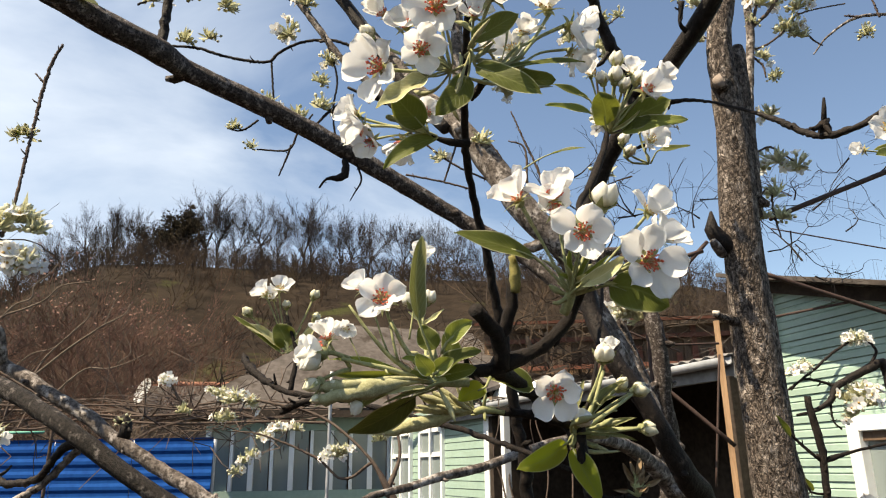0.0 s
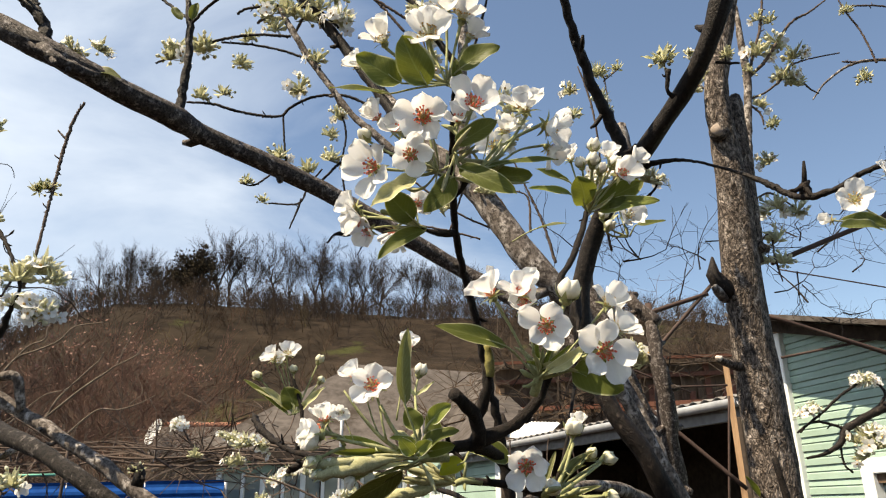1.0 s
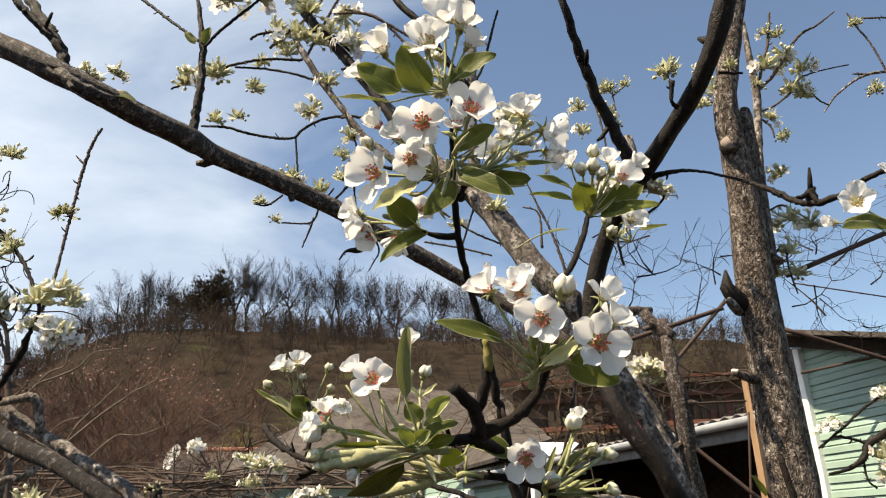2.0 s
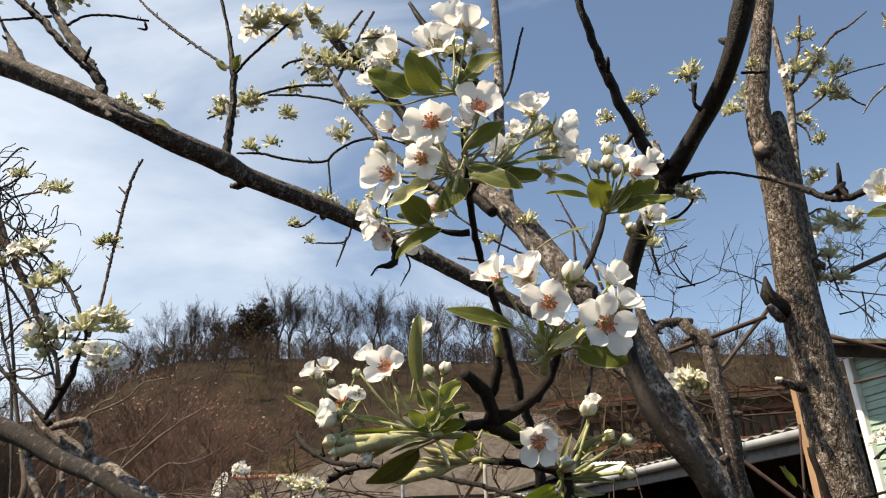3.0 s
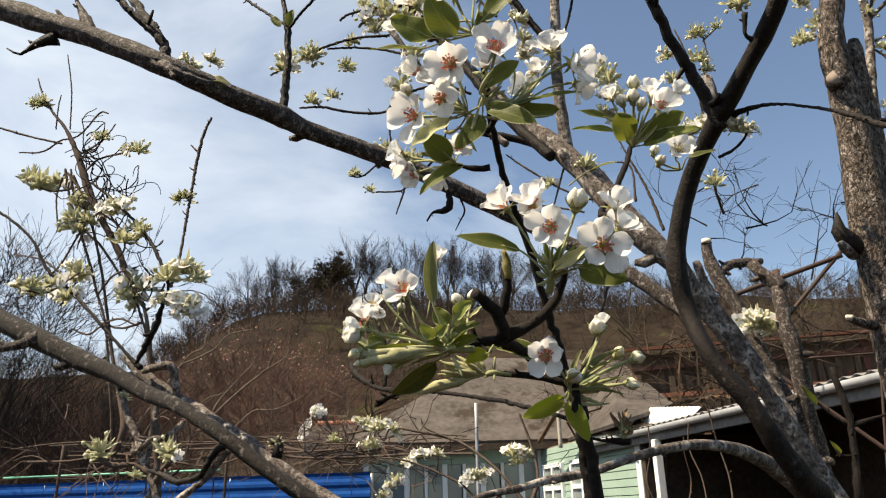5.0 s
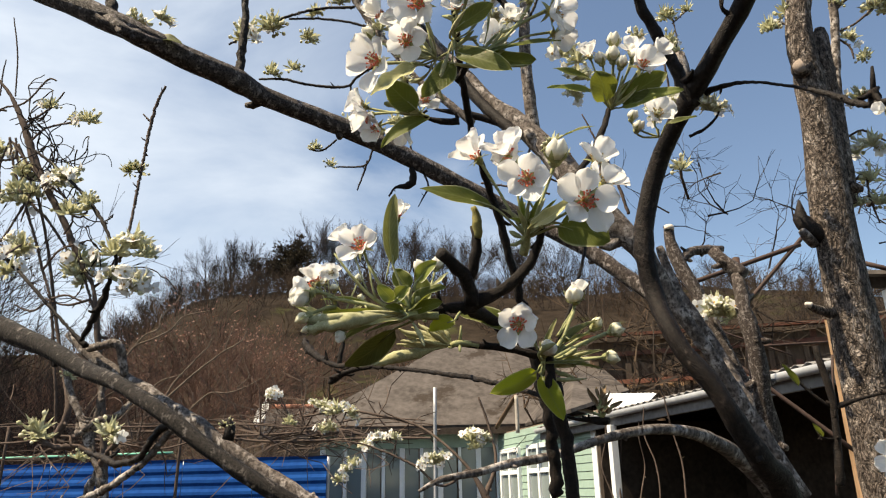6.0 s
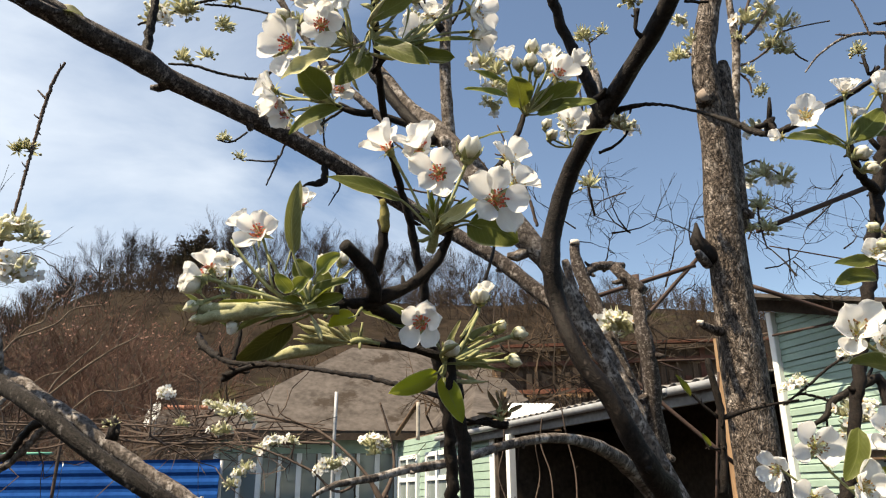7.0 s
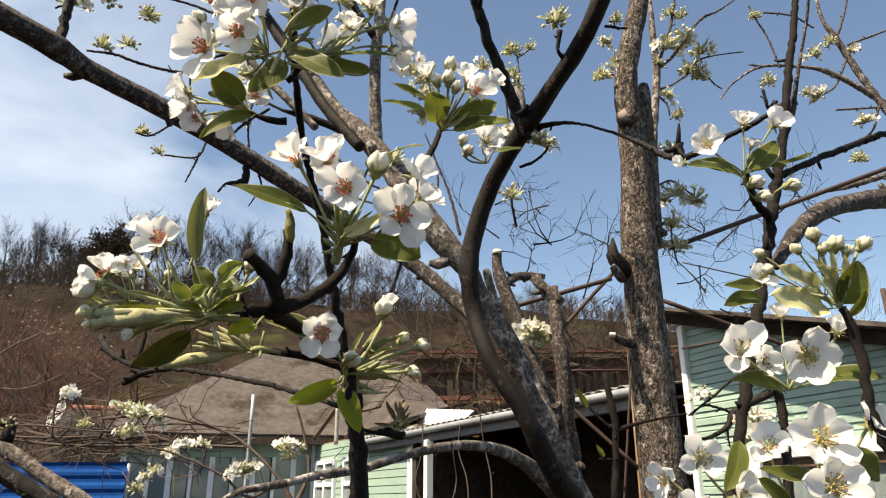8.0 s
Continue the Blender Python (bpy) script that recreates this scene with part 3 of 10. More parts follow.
def land(x, y):
    """Height of the ground: level round the garden, then the slope to the ridge."""
    r = math.hypot(x, y)
    az = math.degrees(math.atan2(x, y))
    s = min(1.0, max(0.0, (r - 24) / 82))
    z = ridge(az) * (0.35 * s + 0.65 * s * s * (3 - 2 * s))
    if r > 24:
        z += min(1, (r - 24) / 30) * (1.4 * noise.noise(Vector((x, y, 0)) * 0.045) + 0.5 * noise.noise(Vector((x, y, 3)) * 0.16))
    return z + 0.02 * noise.noise(Vector((x, y, 1)) * 1.5)


def ground():
    rs = [0.0, 0.6, 1.2, 2, 3, 4.5, 6, 8, 10, 12.5, 15, 18, 21, 24] + [24 + 2.4 * i for i in range(1, 42)] + [128, 140, 160, 200, 280, 450, 900]
    n = 180
    verts, faces = [], []
    for r in rs:
        for j in range(n):
            a = 2 * math.pi * j / n
            x, y = r * math.sin(a), r * math.cos(a)
            z = land(x, y)
            if r > 112:
                z *= max(0.4, 1 - (r - 112) / 400)
            verts.append((x, y, z))
    for i in range(len(rs) - 1):
        for j in range(n):
            a, b = i * n + j, i * n + (j + 1) % n
            faces.append((a, a + n, b + n, b))
    ob = new("ground", mesh_of("ground", verts, faces, GROUND))
    return tagged(ob, "bare brown earth, dry grass and leaf litter rising to a hillside", "ground", kind="structure")


GROUND = material("leaf_litter_ground", (0.010, 0.0074, 0.0054), (0.036, 0.0265, 0.0190), 0.13, 0.95, 0.6, 3.0, spots=((0.04, 0.042, 0.016), 0.12, 0.60), dist=0.15, spec=0.06)
ground()

TREE_GREY = material("grey_winter_bark", (0.022, 0.017, 0.015), (0.056, 0.045, 0.041), 2.0, 0.9, 0.0, spec=0.06)
BRUSH_BROWN = material("brown_winter_brush", (0.030, 0.020, 0.014), (0.095, 0.066, 0.047), 0.14, 0.95, 0.0, spots=((0.10, 0.082, 0.070), 0.09, 0.57), spec=0.06)
BUD_RED = material("reddish_bud", (0.19, 0.09, 0.07), (0.35, 0.21, 0.175), 1.0, 0.8, 0.0, through_light=0.2)
BRUSH_DRY = material("dry_olive_brush", (0.045, 0.034, 0.020), (0.105, 0.082, 0.050), 0.2, 0.95, 0.0, spec=0.06)
EVERGREEN = material("dark_evergreen", (0.030, 0.024, 0.017), (0.062, 0.050, 0.034), 1.5, 0.9, 0.0, spec=0.06)


def fork(h, p, d, length, r, level, rng, thin, lift=0.12, wide=0.62, ends=None, kids=(0, 1, 1, 2)):
    """Grow a bough with side shoots into heap h: each shoot leaves at a slant, turns upwards and forks again."""
    n = (2, 3, 4, 4)[level]
    for i in range(n):
        d = (d + Vector((rng.gauss(0, 0.13), rng.gauss(0, 0.13), rng.gauss(0, 0.10) + lift)) * 0.8).normalized()
        q = p + d * length / n
        r1 = max(thin * 0.6, r * (1 - 0.62 / n * (i + 1) / (0.5 + 0.5 * (i + 1) / n)))
        h.seg(p, q, max(r, thin * 0.6), r1)
        p, r = q, r1
        if level == 0:
            continue
        for _ in range(kids[level] if i else 1):
            s = d.orthogonal()
            s = Matrix.Rotation(rng.uniform(0, 6.2832), 3, d) @ s
            c = (d + s.normalized() * rng.uniform(0.55, 1.25) * wide).normalized()
            fork(h, p, c, length * rng.uniform(0.42, 0.68), max(thin, r * 0.6), level - 1, rng, thin, lift, wide, ends, kids)
    if level == 0 and ends is not None:
        ends.append(p)


def bare_crown(rng, base, height, spread, limbs, thin, bole=0.3, lean=(0, 0), lift=0.10, kids=(0, 1, 2, 2), stout=0.019):
    """A leafless tree: a bole that parts into limbs, each forking three times into fine twigs.
    Returns heaps for the trunk and the crown, and the twigs' ends."""
    base = Vector(base)
    trunk, crown, ends = Heap(), Heap(), []
    rr = stout * height
    pts = [base + Vector((lean[0] * s * s + rng.gauss(0, 0.004 * height), lean[1] * s * s + rng.gauss(0, 0.004 * height), height * (bole + 0.16) * s - 0.3 * (1 - s))) for s in (0, 0.2, 0.4, 0.6, 0.8, 1.0)]
    trunk.tube(pts, [rr, rr * 0.86, rr * 0.8, rr * 0.7, rr * 0.55, rr * 0.4], 7)
    for i in range(limbs):
        s = rng.uniform(0.5, 1.0)
        k = min(4, int(s * 5))
        p = pts[k].lerp(pts[k + 1], s * 5 - k)
        a = 2 * math.pi * (i + rng.uniform(-0.3, 0.3)) / limbs
        t = math.radians(rng.uniform(0.25, 1.0) * spread)
        d = Vector((math.cos(a) * math.sin(t), math.sin(a) * math.sin(t), math.cos(t)))
        fork(crown, p, d, height * (0.98 - bole - 0.16 * s) * rng.uniform(0.8, 0.98), rr * rng.uniform(0.42, 0.6), 3, rng, thin, lift, 0.62, ends, kids)
    # bring the whole to its height
    k = height / (max(v[2] for v in crown.v) - base.z)
    for h in (trunk, crown):
        h.v = [tuple(base + (Vector(v) - base) * k) for v in h.v]
    return trunk, crown, [base + (p - base) * k for p in ends]


def far_tree(kind_name, seed, height, spread, limbs, bole, label, group, thin=0.018, kids=(0, 2, 2, 2), stout=0.028, lift=0.13):
    rng = random.Random(seed)
    trunk, crown, _ = bare_crown(rng, (0, 0, 0), height, spread, limbs, thin, bole, (rng.gauss(0, 0.4), rng.gauss(0, 0.4)), lift, kids, stout)
    ob = thing(kind_name, (0, 0, 0), label, "tree", group)
    part("trunk", trunk.mesh("trunk", TREE_GREY), ob)
    part("crown", crown.mesh("crown", TREE_GREY, False), ob)
    return ob


def settle(kinds, spots):
    """Stand copies of a few kinds of tree at (x, y, scale, turn, kind)."""
    first = {}
    for x, y, s, turn, k in spots:
        m = pose(x, y, land(x, y) - 0.1, 0, 0, turn) @ Matrix.Diagonal((s, s, s, 1))
        if k in first:
            copy_thing(kinds[k], m)
        else:
            first[k] = m
    for k, m in first.items():
        kinds[k].matrix_basis = m


def treeline():
    """Bare trees along the ridge: tall fans of twigs in clumps with gaps of sky, lower ones to both sides."""
    rng = random.Random(4)
    kinds = [far_tree("forest_tree", 20 + i, 10.0, (58, 50, 62, 54, 58)[i], (7, 7, 8, 6, 7)[i], (0.30, 0.36, 0.26, 0.36, 0.32)[i], "bare grey forest tree on the ridge", "trees on the ridge") for i in range(5)]
    spots, lows = [], []
    for az, tall in RIDGE_TREES:
        for back in range(2 if az < -22 else 1):
            r = rng.uniform(99, 103) + 6 * back
            a = radians(az + rng.uniform(-0.2, 0.2) + back * rng.uniform(0.7, 1.2))
            spots.append((r * math.sin(a), r * math.cos(a), tall / 10 * rng.uniform(0.98, 1.08) * (1.0 if back == 0 else 0.72), rng.uniform(0, 360), len(spots) % 5))
    az = -54.0
    while az < 52:
        if not -30 < az < 4:
            r = rng.uniform(97, 106)
            lows.append((r * math.sin(radians(az)), r * math.cos(radians(az)), rng.uniform(0.65, 1.0), rng.uniform(0, 360), len(lows) % 2))
        az += rng.uniform(1.4, 2.8)
    settle(kinds, spots)
    low = [far_tree("forest_tree", 30 + i, 5.0, (46, 54)[i], 5, 0.2, "low bare grey tree on the ridge", "trees on the ridge", 0.014, (0, 1, 1, 2)) for i in range(2)]
    settle(low, lows)


# azimuth in degrees and height in metres of the tall trees on the ridge
RIDGE_TREES = [(-31.2, 5.8), (-29.2, 7.2), (-27.2, 8.1), (-25.2, 9.0), (-23.6, 8.6), (-18.9, 11.6), (-17.9, 10.0), (-16.6, 9.8), (-14.2, 10.6), (-13.2, 9.2), (-11.4, 11.4), (-10.4, 9.8), (-8.3, 10.6), (-7.2, 9.0), (-5.8, 10.8), (-3.0, 10.2), (-2.0, 9.0), (-0.2, 9.2), (1.6, 8.6), (3.4, 7.4)]


def mass(name, kinds, spots, mats):
    """One mesh of many copies of a few small meshes: kinds are heaps, spots (x, y, z, scale, turn, kind, material)."""
    co, lv, mi = [], [], []
    made = [(np.array(h.v, float), np.array(h.f, int)) for h in kinds]
    n = 0
    for x, y, z, s, turn, k, m in spots:
        v, f = made[k]
        c, w = math.cos(turn), math.sin(turn)
        co.append(np.column_stack((v[:, 0] * c - v[:, 1] * w, v[:, 0] * w + v[:, 1] * c, v[:, 2])) * s + (x, y, z))
        lv.append(f + n)
        mi.append(np.full(len(f), m))
        n += len(v)
    co, lv, mi = np.concatenate(co), np.concatenate(lv), np.concatenate(mi)
    me = bpy.data.meshes.new(name)
    me.vertices.add(len(co))
    me.vertices.foreach_set("co", co.ravel())
    me.loops.add(lv.size)
    me.loops.foreach_set("vertex_index", lv.ravel())
    me.polygons.add(len(lv))
    me.polygons.foreach_set("loop_start", np.arange(0, lv.size, 4))
    me.polygons.foreach_set("material_index", mi)
    for m in mats:
        me.materials.append(m)
    me.update(calc_edges=True)
    return me


def scrub_bush(seed, stems, wide):
    """A leafless bush one metre high, of many thin forking stems."""
    rng = random.Random(seed)
    h = Heap()
    for _ in range(stems):
        a, t = rng.uniform(0, 6.2832), rng.uniform(0.05, 1.0) * wide
        d = Vector((math.cos(a) * math.sin(t), math.sin(a) * math.sin(t), math.cos(t)))
        fork(h, Vector((rng.gauss(0, 0.12), rng.gauss(0, 0.12), -0.05)), d, rng.uniform(0.55, 0.95), 0.014, 2, rng, 0.0088, 0.05, 0.7)
    return h


def hillside_brush():
    """Leafless scrub and thin trees over the slope, too many to count."""
    rng = random.Random(9)
    kinds = [scrub_bush(70 + i, 4, (0.8, 1.0, 0.6, 0.9)[i]) for i in range(4)]
    spots = []
    while len(spots) < 280:
        az = rng.uniform(-56, 40)
        r = 44 + 60 * rng.random() ** 0.62
        x, y = r * math.sin(radians(az)), r * math.cos(radians(az))
        if noise.noise(Vector((x, y, 5)) * 0.07) < rng.uniform(-0.75, -0.05):
            continue
        tall = rng.uniform(1.6, 3.0) * (1.25 if r > 90 else 1.0) * (0.75 if az > 4 else 1.0)
        spots.append((x, y, land(x, y) - 0.1, tall, rng.uniform(0, 6.28), rng.randrange(4), rng.choice((0, 0, 0, 1, 2))))
    for _ in range(120):
        az, r = rng.uniform(-34, 40), rng.uniform(72, 100)
        x, y = r * math.sin(radians(az)), r * math.cos(radians(az))
        spots.append((x, y, land(x, y) - 0.1, rng.uniform(1.8, 3.0), rng.uniform(0, 6.28), rng.randrange(4), rng.choice((0, 1))))
    for _ in range(190):
        az, r = rng.uniform(-33, 8), rng.uniform(82, 101)
        x, y = r * math.sin(radians(az)), r * math.cos(radians(az))
        spots.append((x, y, land(x, y) - 0.2, rng.uniform(1.6, 3.2), rng.uniform(0, 6.28), rng.randrange(4), rng.choice((0, 1, 1, 1))))
    # a thick belt of brush under the ridge's trees
    for _ in range(230):
        az, r = rng.uniform(-33, 40), rng.uniform(95, 107)
        x, y = r * math.sin(radians(az)), r * math.cos(radians(az))
        spots.append((x, y, land(x, y) - 0.2, rng.uniform(1.3, 2.7), rng.uniform(0, 6.28), rng.randrange(4), rng.choice((0, 1, 1))))
    for _ in range(210):
        az, r = rng.uniform(3, 36), rng.uniform(36, 94)
        x, y = r * math.sin(radians(az)), r * math.cos(radians(az))
        spots.append((x, y, land(x, y) - 0.1, rng.uniform(1.4, 2.8), rng.uniform(0, 6.28), rng.randrange(4), rng.choice((0, 1, 1))))
    for _ in range(120):
        az, r = rng.uniform(-50, 24), rng.uniform(27, 46)
        x, y = r * math.sin(radians(az)), r * math.cos(radians(az))
        spots.append((x, y, land(x, y) - 0.05, rng.uniform(0.7, 1.6), rng.uniform(0, 6.28), rng.randrange(4), rng.choice((0, 2))))
    ob = new("hillside_scrub", mass("hillside_scrub", kinds, spots, [BRUSH_BROWN, TREE_GREY, BRUSH_DRY]))
    tagged(ob, "leafless brown scrub and thin trees covering the slope", "scrub", kind="stuff")


def slope_trees():
    """Smaller bare trees scattered down the slope below the ridge, thicker towards the west."""
    rng = random.Random(14)
    kinds = [far_tree("slope_tree", 60 + i, 6.5, (40, 48, 36)[i], (5, 5, 4)[i], 0.25, "thin leafless grey tree on the brown slope", "trees on the slope", 0.019, (0, 1, 1, 2)) for i in range(3)]
    spots = []
    for i in range(38):
        az = -34 + 40 * rng.random() if i < 20 else -50 + 62 * rng.random() ** 1.3
        r = rng.uniform(84, 94) if i < 20 else 92 - 26 * rng.random() ** 1.5
        spots.append((r * math.sin(radians(az)), r * math.cos(radians(az)), rng.uniform(0.45, 0.8), rng.uniform(0, 360), i % 3))
    settle(kinds, spots)


treeline()
slope_trees()
hillside_brush()


def pine():
    az = -20.9
    x, y = 100 * math.sin(radians(az)), 100 * math.cos(radians(az))
    base = Vector((x, y, land(x, y) - 0.3))
    ob = thing("pine_tree", base, "dark broad evergreen tree among the bare ridge trees", "tree")
    rng = random.Random(2)
    h, c = Heap(), Heap()
    h.tube([base, base + Vector((0.2, 0, 4)), base + Vector((0.4, 0, 8.0))], [0.32, 0.24, 0.06], 7)
    clumps = [(rng.gauss(0, 1.5), rng.gauss(0, 1.2), rng.uniform(1.2, 6.6), rng.uniform(1.0, 1.6)) for _ in range(26)]
    clumps += [(1.3, 0, 7.6, 0.6), (1.5, 0, 8.6, 0.4), (1.0, 0, 6.8, 0.9), (2.6, 0, 5.4, 1.0), (-1.6, 0, 7.0, 0.9), (3.0, 0, 3.6, 1.2), (-2.6, 0, 4.4, 1.2), (2.2, 0, 6.4, 0.7)]
    for cx, cy, cz, cr in clumps:
        h.tube([base + Vector((0.2, 0, max(1.0, cz - 1.2))), base + Vector((cx * 0.6, cy * 0.6, cz - 0.3)), base + Vector((cx, cy, cz))], [0.10, 0.06, 0.02], 5)
        for _ in range(int(170 * cr)):
            v = Vector((rng.gauss(0, 0.5), rng.gauss(0, 0.5), rng.gauss(0, 0.4))) * cr
            p = base + Vector((cx, cy, cz)) + v
            d = (v + Vector((0, 0, 0.6)) + Vector((rng.gauss(0, 0.4), rng.gauss(0, 0.4), rng.gauss(0, 0.3)))).normalized()
            w = d.cross(Vector((rng.gauss(0, 1), rng.gauss(0, 1), rng.gauss(0, 1)))).normalized()
            e = rng.uniform(0.25, 0.55)
            c.add([p - d * e * 0.5, p + w * 0.09, p + d * e * 0.6, p - w * 0.09], [(0, 1, 2, 3)])
    part("trunk", h.mesh("trunk", TREE_GREY), ob)
    part("crown", c.mesh("crown", EVERGREEN, False), ob)


pine()


def garden_tree(name, base, height, spread, limbs, thin, seed, label, buds, mat, lean=(0, 0), bole=0.12, lift=0.06, size=0.016):
    """A bare garden tree with many fine twigs, and small opening buds on their ends."""
    rng = random.Random(seed)
    base = Vector(base)
    ob = thing(name, base, label, "tree")
    trunk, crown, ends = bare_crown(rng, base, height, spread, limbs, thin, bole, lean, lift, (0, 2, 2, 2))
    part("trunk", trunk.mesh("trunk", mat), ob)
    part("crown", crown.mesh("crown", mat, False), ob)
    if buds:
        h = Heap()
        for p in ends:
            for _ in range(buds if p.z > base.z + height * 0.62 and noise.noise(p * 0.7) > 0.12 else 0):
                c = p + Vector((rng.gauss(0, 0.12), rng.gauss(0, 0.12), rng.gauss(0, 0.12)))
                u = Vector((rng.gauss(0, 1), rng.gauss(0, 1), rng.gauss(0, 1))).normalized()
                w = u.orthogonal().normalized()
                s = size * rng.uniform(0.7, 1.6)
                h.add([c - u * s, c + w * s * 0.7, c + u * s, c - w * s * 0.7], [(0, 1, 2, 3)])
        tagged(part("bud_spray", h.mesh("bud_spray", BUD_RED, False), ob), "reddish opening leaf buds", kind="stuff")
    return ob


TWIG_BROWN = material("reddish_brown_twigs", (0.080, 0.046, 0.036), (0.175, 0.104, 0.082), 2.0, 0.9, 0.0, spec=0.06)
TREE_PALE = material("pale_orchard_bark", (0.09, 0.070, 0.056), (0.19, 0.152, 0.125), 2.0, 0.9, 0.0, spec=0.06)
garden_tree("fruit_tree", (-11.4, 23.5, 0.0), 9.4, 66, 12, 0.0135, 3, "leafless fruit tree with brown twigs and reddish buds", 1, TWIG_BROWN, (0.6, 0.0), size=0.040)
garden_tree("fruit_tree", (-8.6, 30.0, 0.0), 8.4, 60, 8, 0.012, 31, "leafless brown fruit tree before the slope", 1, TWIG_BROWN, (0.3, 0.0))
garden_tree("fruit_tree", (-17.5, 29.0, 0.0), 9.5, 60, 8, 0.008, 33, "leafless brown fruit tree before the slope", 1, TWIG_BROWN, (-0.3, 0.0))
slanting_tree = garden_tree("fruit_tree", (-13.6, 17.8, 0.0), 5.6, 66, 7, 0.0085, 9, "leafless fruit tree with long pale slanting branches", 1, TREE_PALE, (2.0, 0.0))
limb(slanting_tree, "branch", TREE_PALE, [(-12.904, 18.200, 3.349, 0.0383), (-12.277, 18.600, 4.503, 0.0354), (-11.963, 19.000, 5.423, 0.0328), (-11.710, 19.000, 5.678, 0.0296), (-11.284, 19.000, 5.824, 0.0264), (-10.722, 19.000, 6.078, 0.0231), (-10.327, 19.000, 6.462, 0.0200), (-9.580, 19.000, 6.576, 0.0168)], 7, 0.20, spurs=14)
limb(slanting_tree, "branch", TREE_PALE, [(-11.963, 19.000, 5.423, 0.0278), (-11.530, 19.000, 5.936, 0.0246), (-11.110, 19.000, 6.131, 0.0214), (-11.064, 19.000, 6.490, 0.0184), (-10.692, 19.000, 6.832, 0.0153), (-10.381, 19.000, 7.309, 0.0123)], 7, 0.20, spurs=14)
limb(slanting_tree, "branch", TREE_PALE, [(-11.422, 18.400, 2.933, 0.0318), (-10.699, 18.800, 3.928, 0.0290), (-10.469, 19.000, 4.531, 0.0262), (-9.986, 19.000, 5.043, 0.0231), (-9.702, 19.000, 5.340, 0.0201), (-9.505, 19.000, 5.535, 0.0172), (-9.431, 19.000, 5.748, 0.0143)], 7, 0.20, spurs=14)
limb(slanting_tree, "branch", TREE_PALE, [(-10.699, 18.800, 3.928, 0.0319), (-9.910, 19.000, 4.743, 0.0288), (-9.346, 19.000, 5.153, 0.0257), (-9.032, 19.000, 5.375, 0.0227), (-8.680, 19.000, 5.552, 0.0197), (-8.473, 19.000, 5.701, 0.0169), (-8.397, 19.000, 5.931, 0.0140)], 7, 0.20, spurs=14)
limb(slanting_tree, "branch", TREE_PALE, [(-11.782, 18.400, 3.347, 0.0268), (-11.239, 19.000, 4.294, 0.0234), (-10.851, 19.000, 4.611, 0.0195), (-10.498, 19.000, 4.709, 0.0157), (-10.215, 19.000, 4.793, 0.0120)], 7, 0.20, spurs=14)
limb(slanting_tree, "branch", TREE_PALE, [(-10.668, 18.000, 2.372, 0.0307), (-10.095, 19.000, 3.582, 0.0288), (-9.651, 19.000, 4.006, 0.0257), (-9.315, 19.000, 4.218, 0.0226), (-8.799, 19.000, 4.210, 0.0196), (-8.301, 19.000, 4.348, 0.0166), (-7.884, 19.000, 4.561, 0.0137)], 7, 0.20, spurs=14)
limb(slanting_tree, "branch", TREE_PALE, [(-10.327, 19.000, 6.462, 0.0162), (-10.322, 19.000, 6.826, 0.0118), (-10.446, 19.000, 7.229, 0.0074)], 7, 0.20, spurs=14)
limb(slanting_tree, "branch", TREE_PALE, [(-8.523, 19.000, 4.351, 0.0154), (-8.235, 19.000, 4.641, 0.0111), (-8.386, 19.000, 5.017, 0.0069)], 7, 0.20, spurs=14)
limb(slanting_tree, "branch", TREE_PALE, [(-9.032, 19.000, 5.375, 0.0157), (-8.872, 19.000, 5.862, 0.0113), (-8.761, 19.000, 6.170, 0.0071)], 7, 0.20, spurs=14)
garden_tree("fruit_tree", (-9.4, 18.5, 0.0), 4.4, 66, 6, 0.0075, 17, "low leafless fruit tree with grey slanting branches", 1, TREE_PALE, (1.2, 0.0))
garden_tree("bare_tree", (-17.2, 21.5, 0.0), 7.3, 46, 7, 0.0075, 41, "bare grey garden tree with dense fine twigs", 0, TREE_GREY, (0.3, 0.0), 0.2)
garden_tree("bare_tree", (-21.5, 20.5, 0.0), 9.2, 42, 7, 0.0075, 43, "bare grey garden tree with dense fine twigs", 0, TREE_GREY, (-0.2, 0.0), 0.2)
garden_tree("bare_tree", (-14.8, 23.0, 0.0), 7.8, 46, 7, 0.007, 47, "low bare brown tree with dense fine twigs", 0, TWIG_BROWN, (0.2, 0.0))
garden_tree("bare_tree", (-12.6, 13.2, 0.0), 9.0, 44, 8, 0.0115, 5, "bare grey garden tree with fine twigs", 0, TREE_GREY, bole=0.25)
garden_tree("bare_tree", (-9.8, 13.2, 0.0), 4.8, 48, 7, 0.007, 8, "bare grey garden tree with fine twigs", 0, TREE_GREY)
garden_tree("bare_tree", (-16.8, 15.7, 0.0), 6.6, 52, 8, 0.0092, 80, "low bare tree with dense brown-grey twigs at the garden's edge", 0, TREE_GREY, bole=0.06)
garden_tree("bare_tree", (-17.5, 17.8, 0.0), 7.0, 52, 8, 0.0092, 81, "low bare tree with dense brown-grey twigs at the garden's edge", 0, TWIG_BROWN, bole=0.06)
garden_tree("bare_tree", (-15.4, 17.1, 0.0), 6.4, 52, 8, 0.0092, 82, "low bare tree with dense brown-grey twigs at the garden's edge", 0, TREE_GREY, bole=0.06)
garden_tree("bare_tree", (-16.5, 20.1, 0.0), 7.0, 52, 8, 0.0092, 83, "low bare tree with dense brown-grey twigs at the garden's edge", 0, TWIG_BROWN, bole=0.06)
garden_tree("bare_tree", (-14.4, 19.2, 0.0), 6.4, 52, 8, 0.0092, 84, "low bare tree with dense brown-grey twigs at the garden's edge", 0, TREE_GREY, bole=0.06)
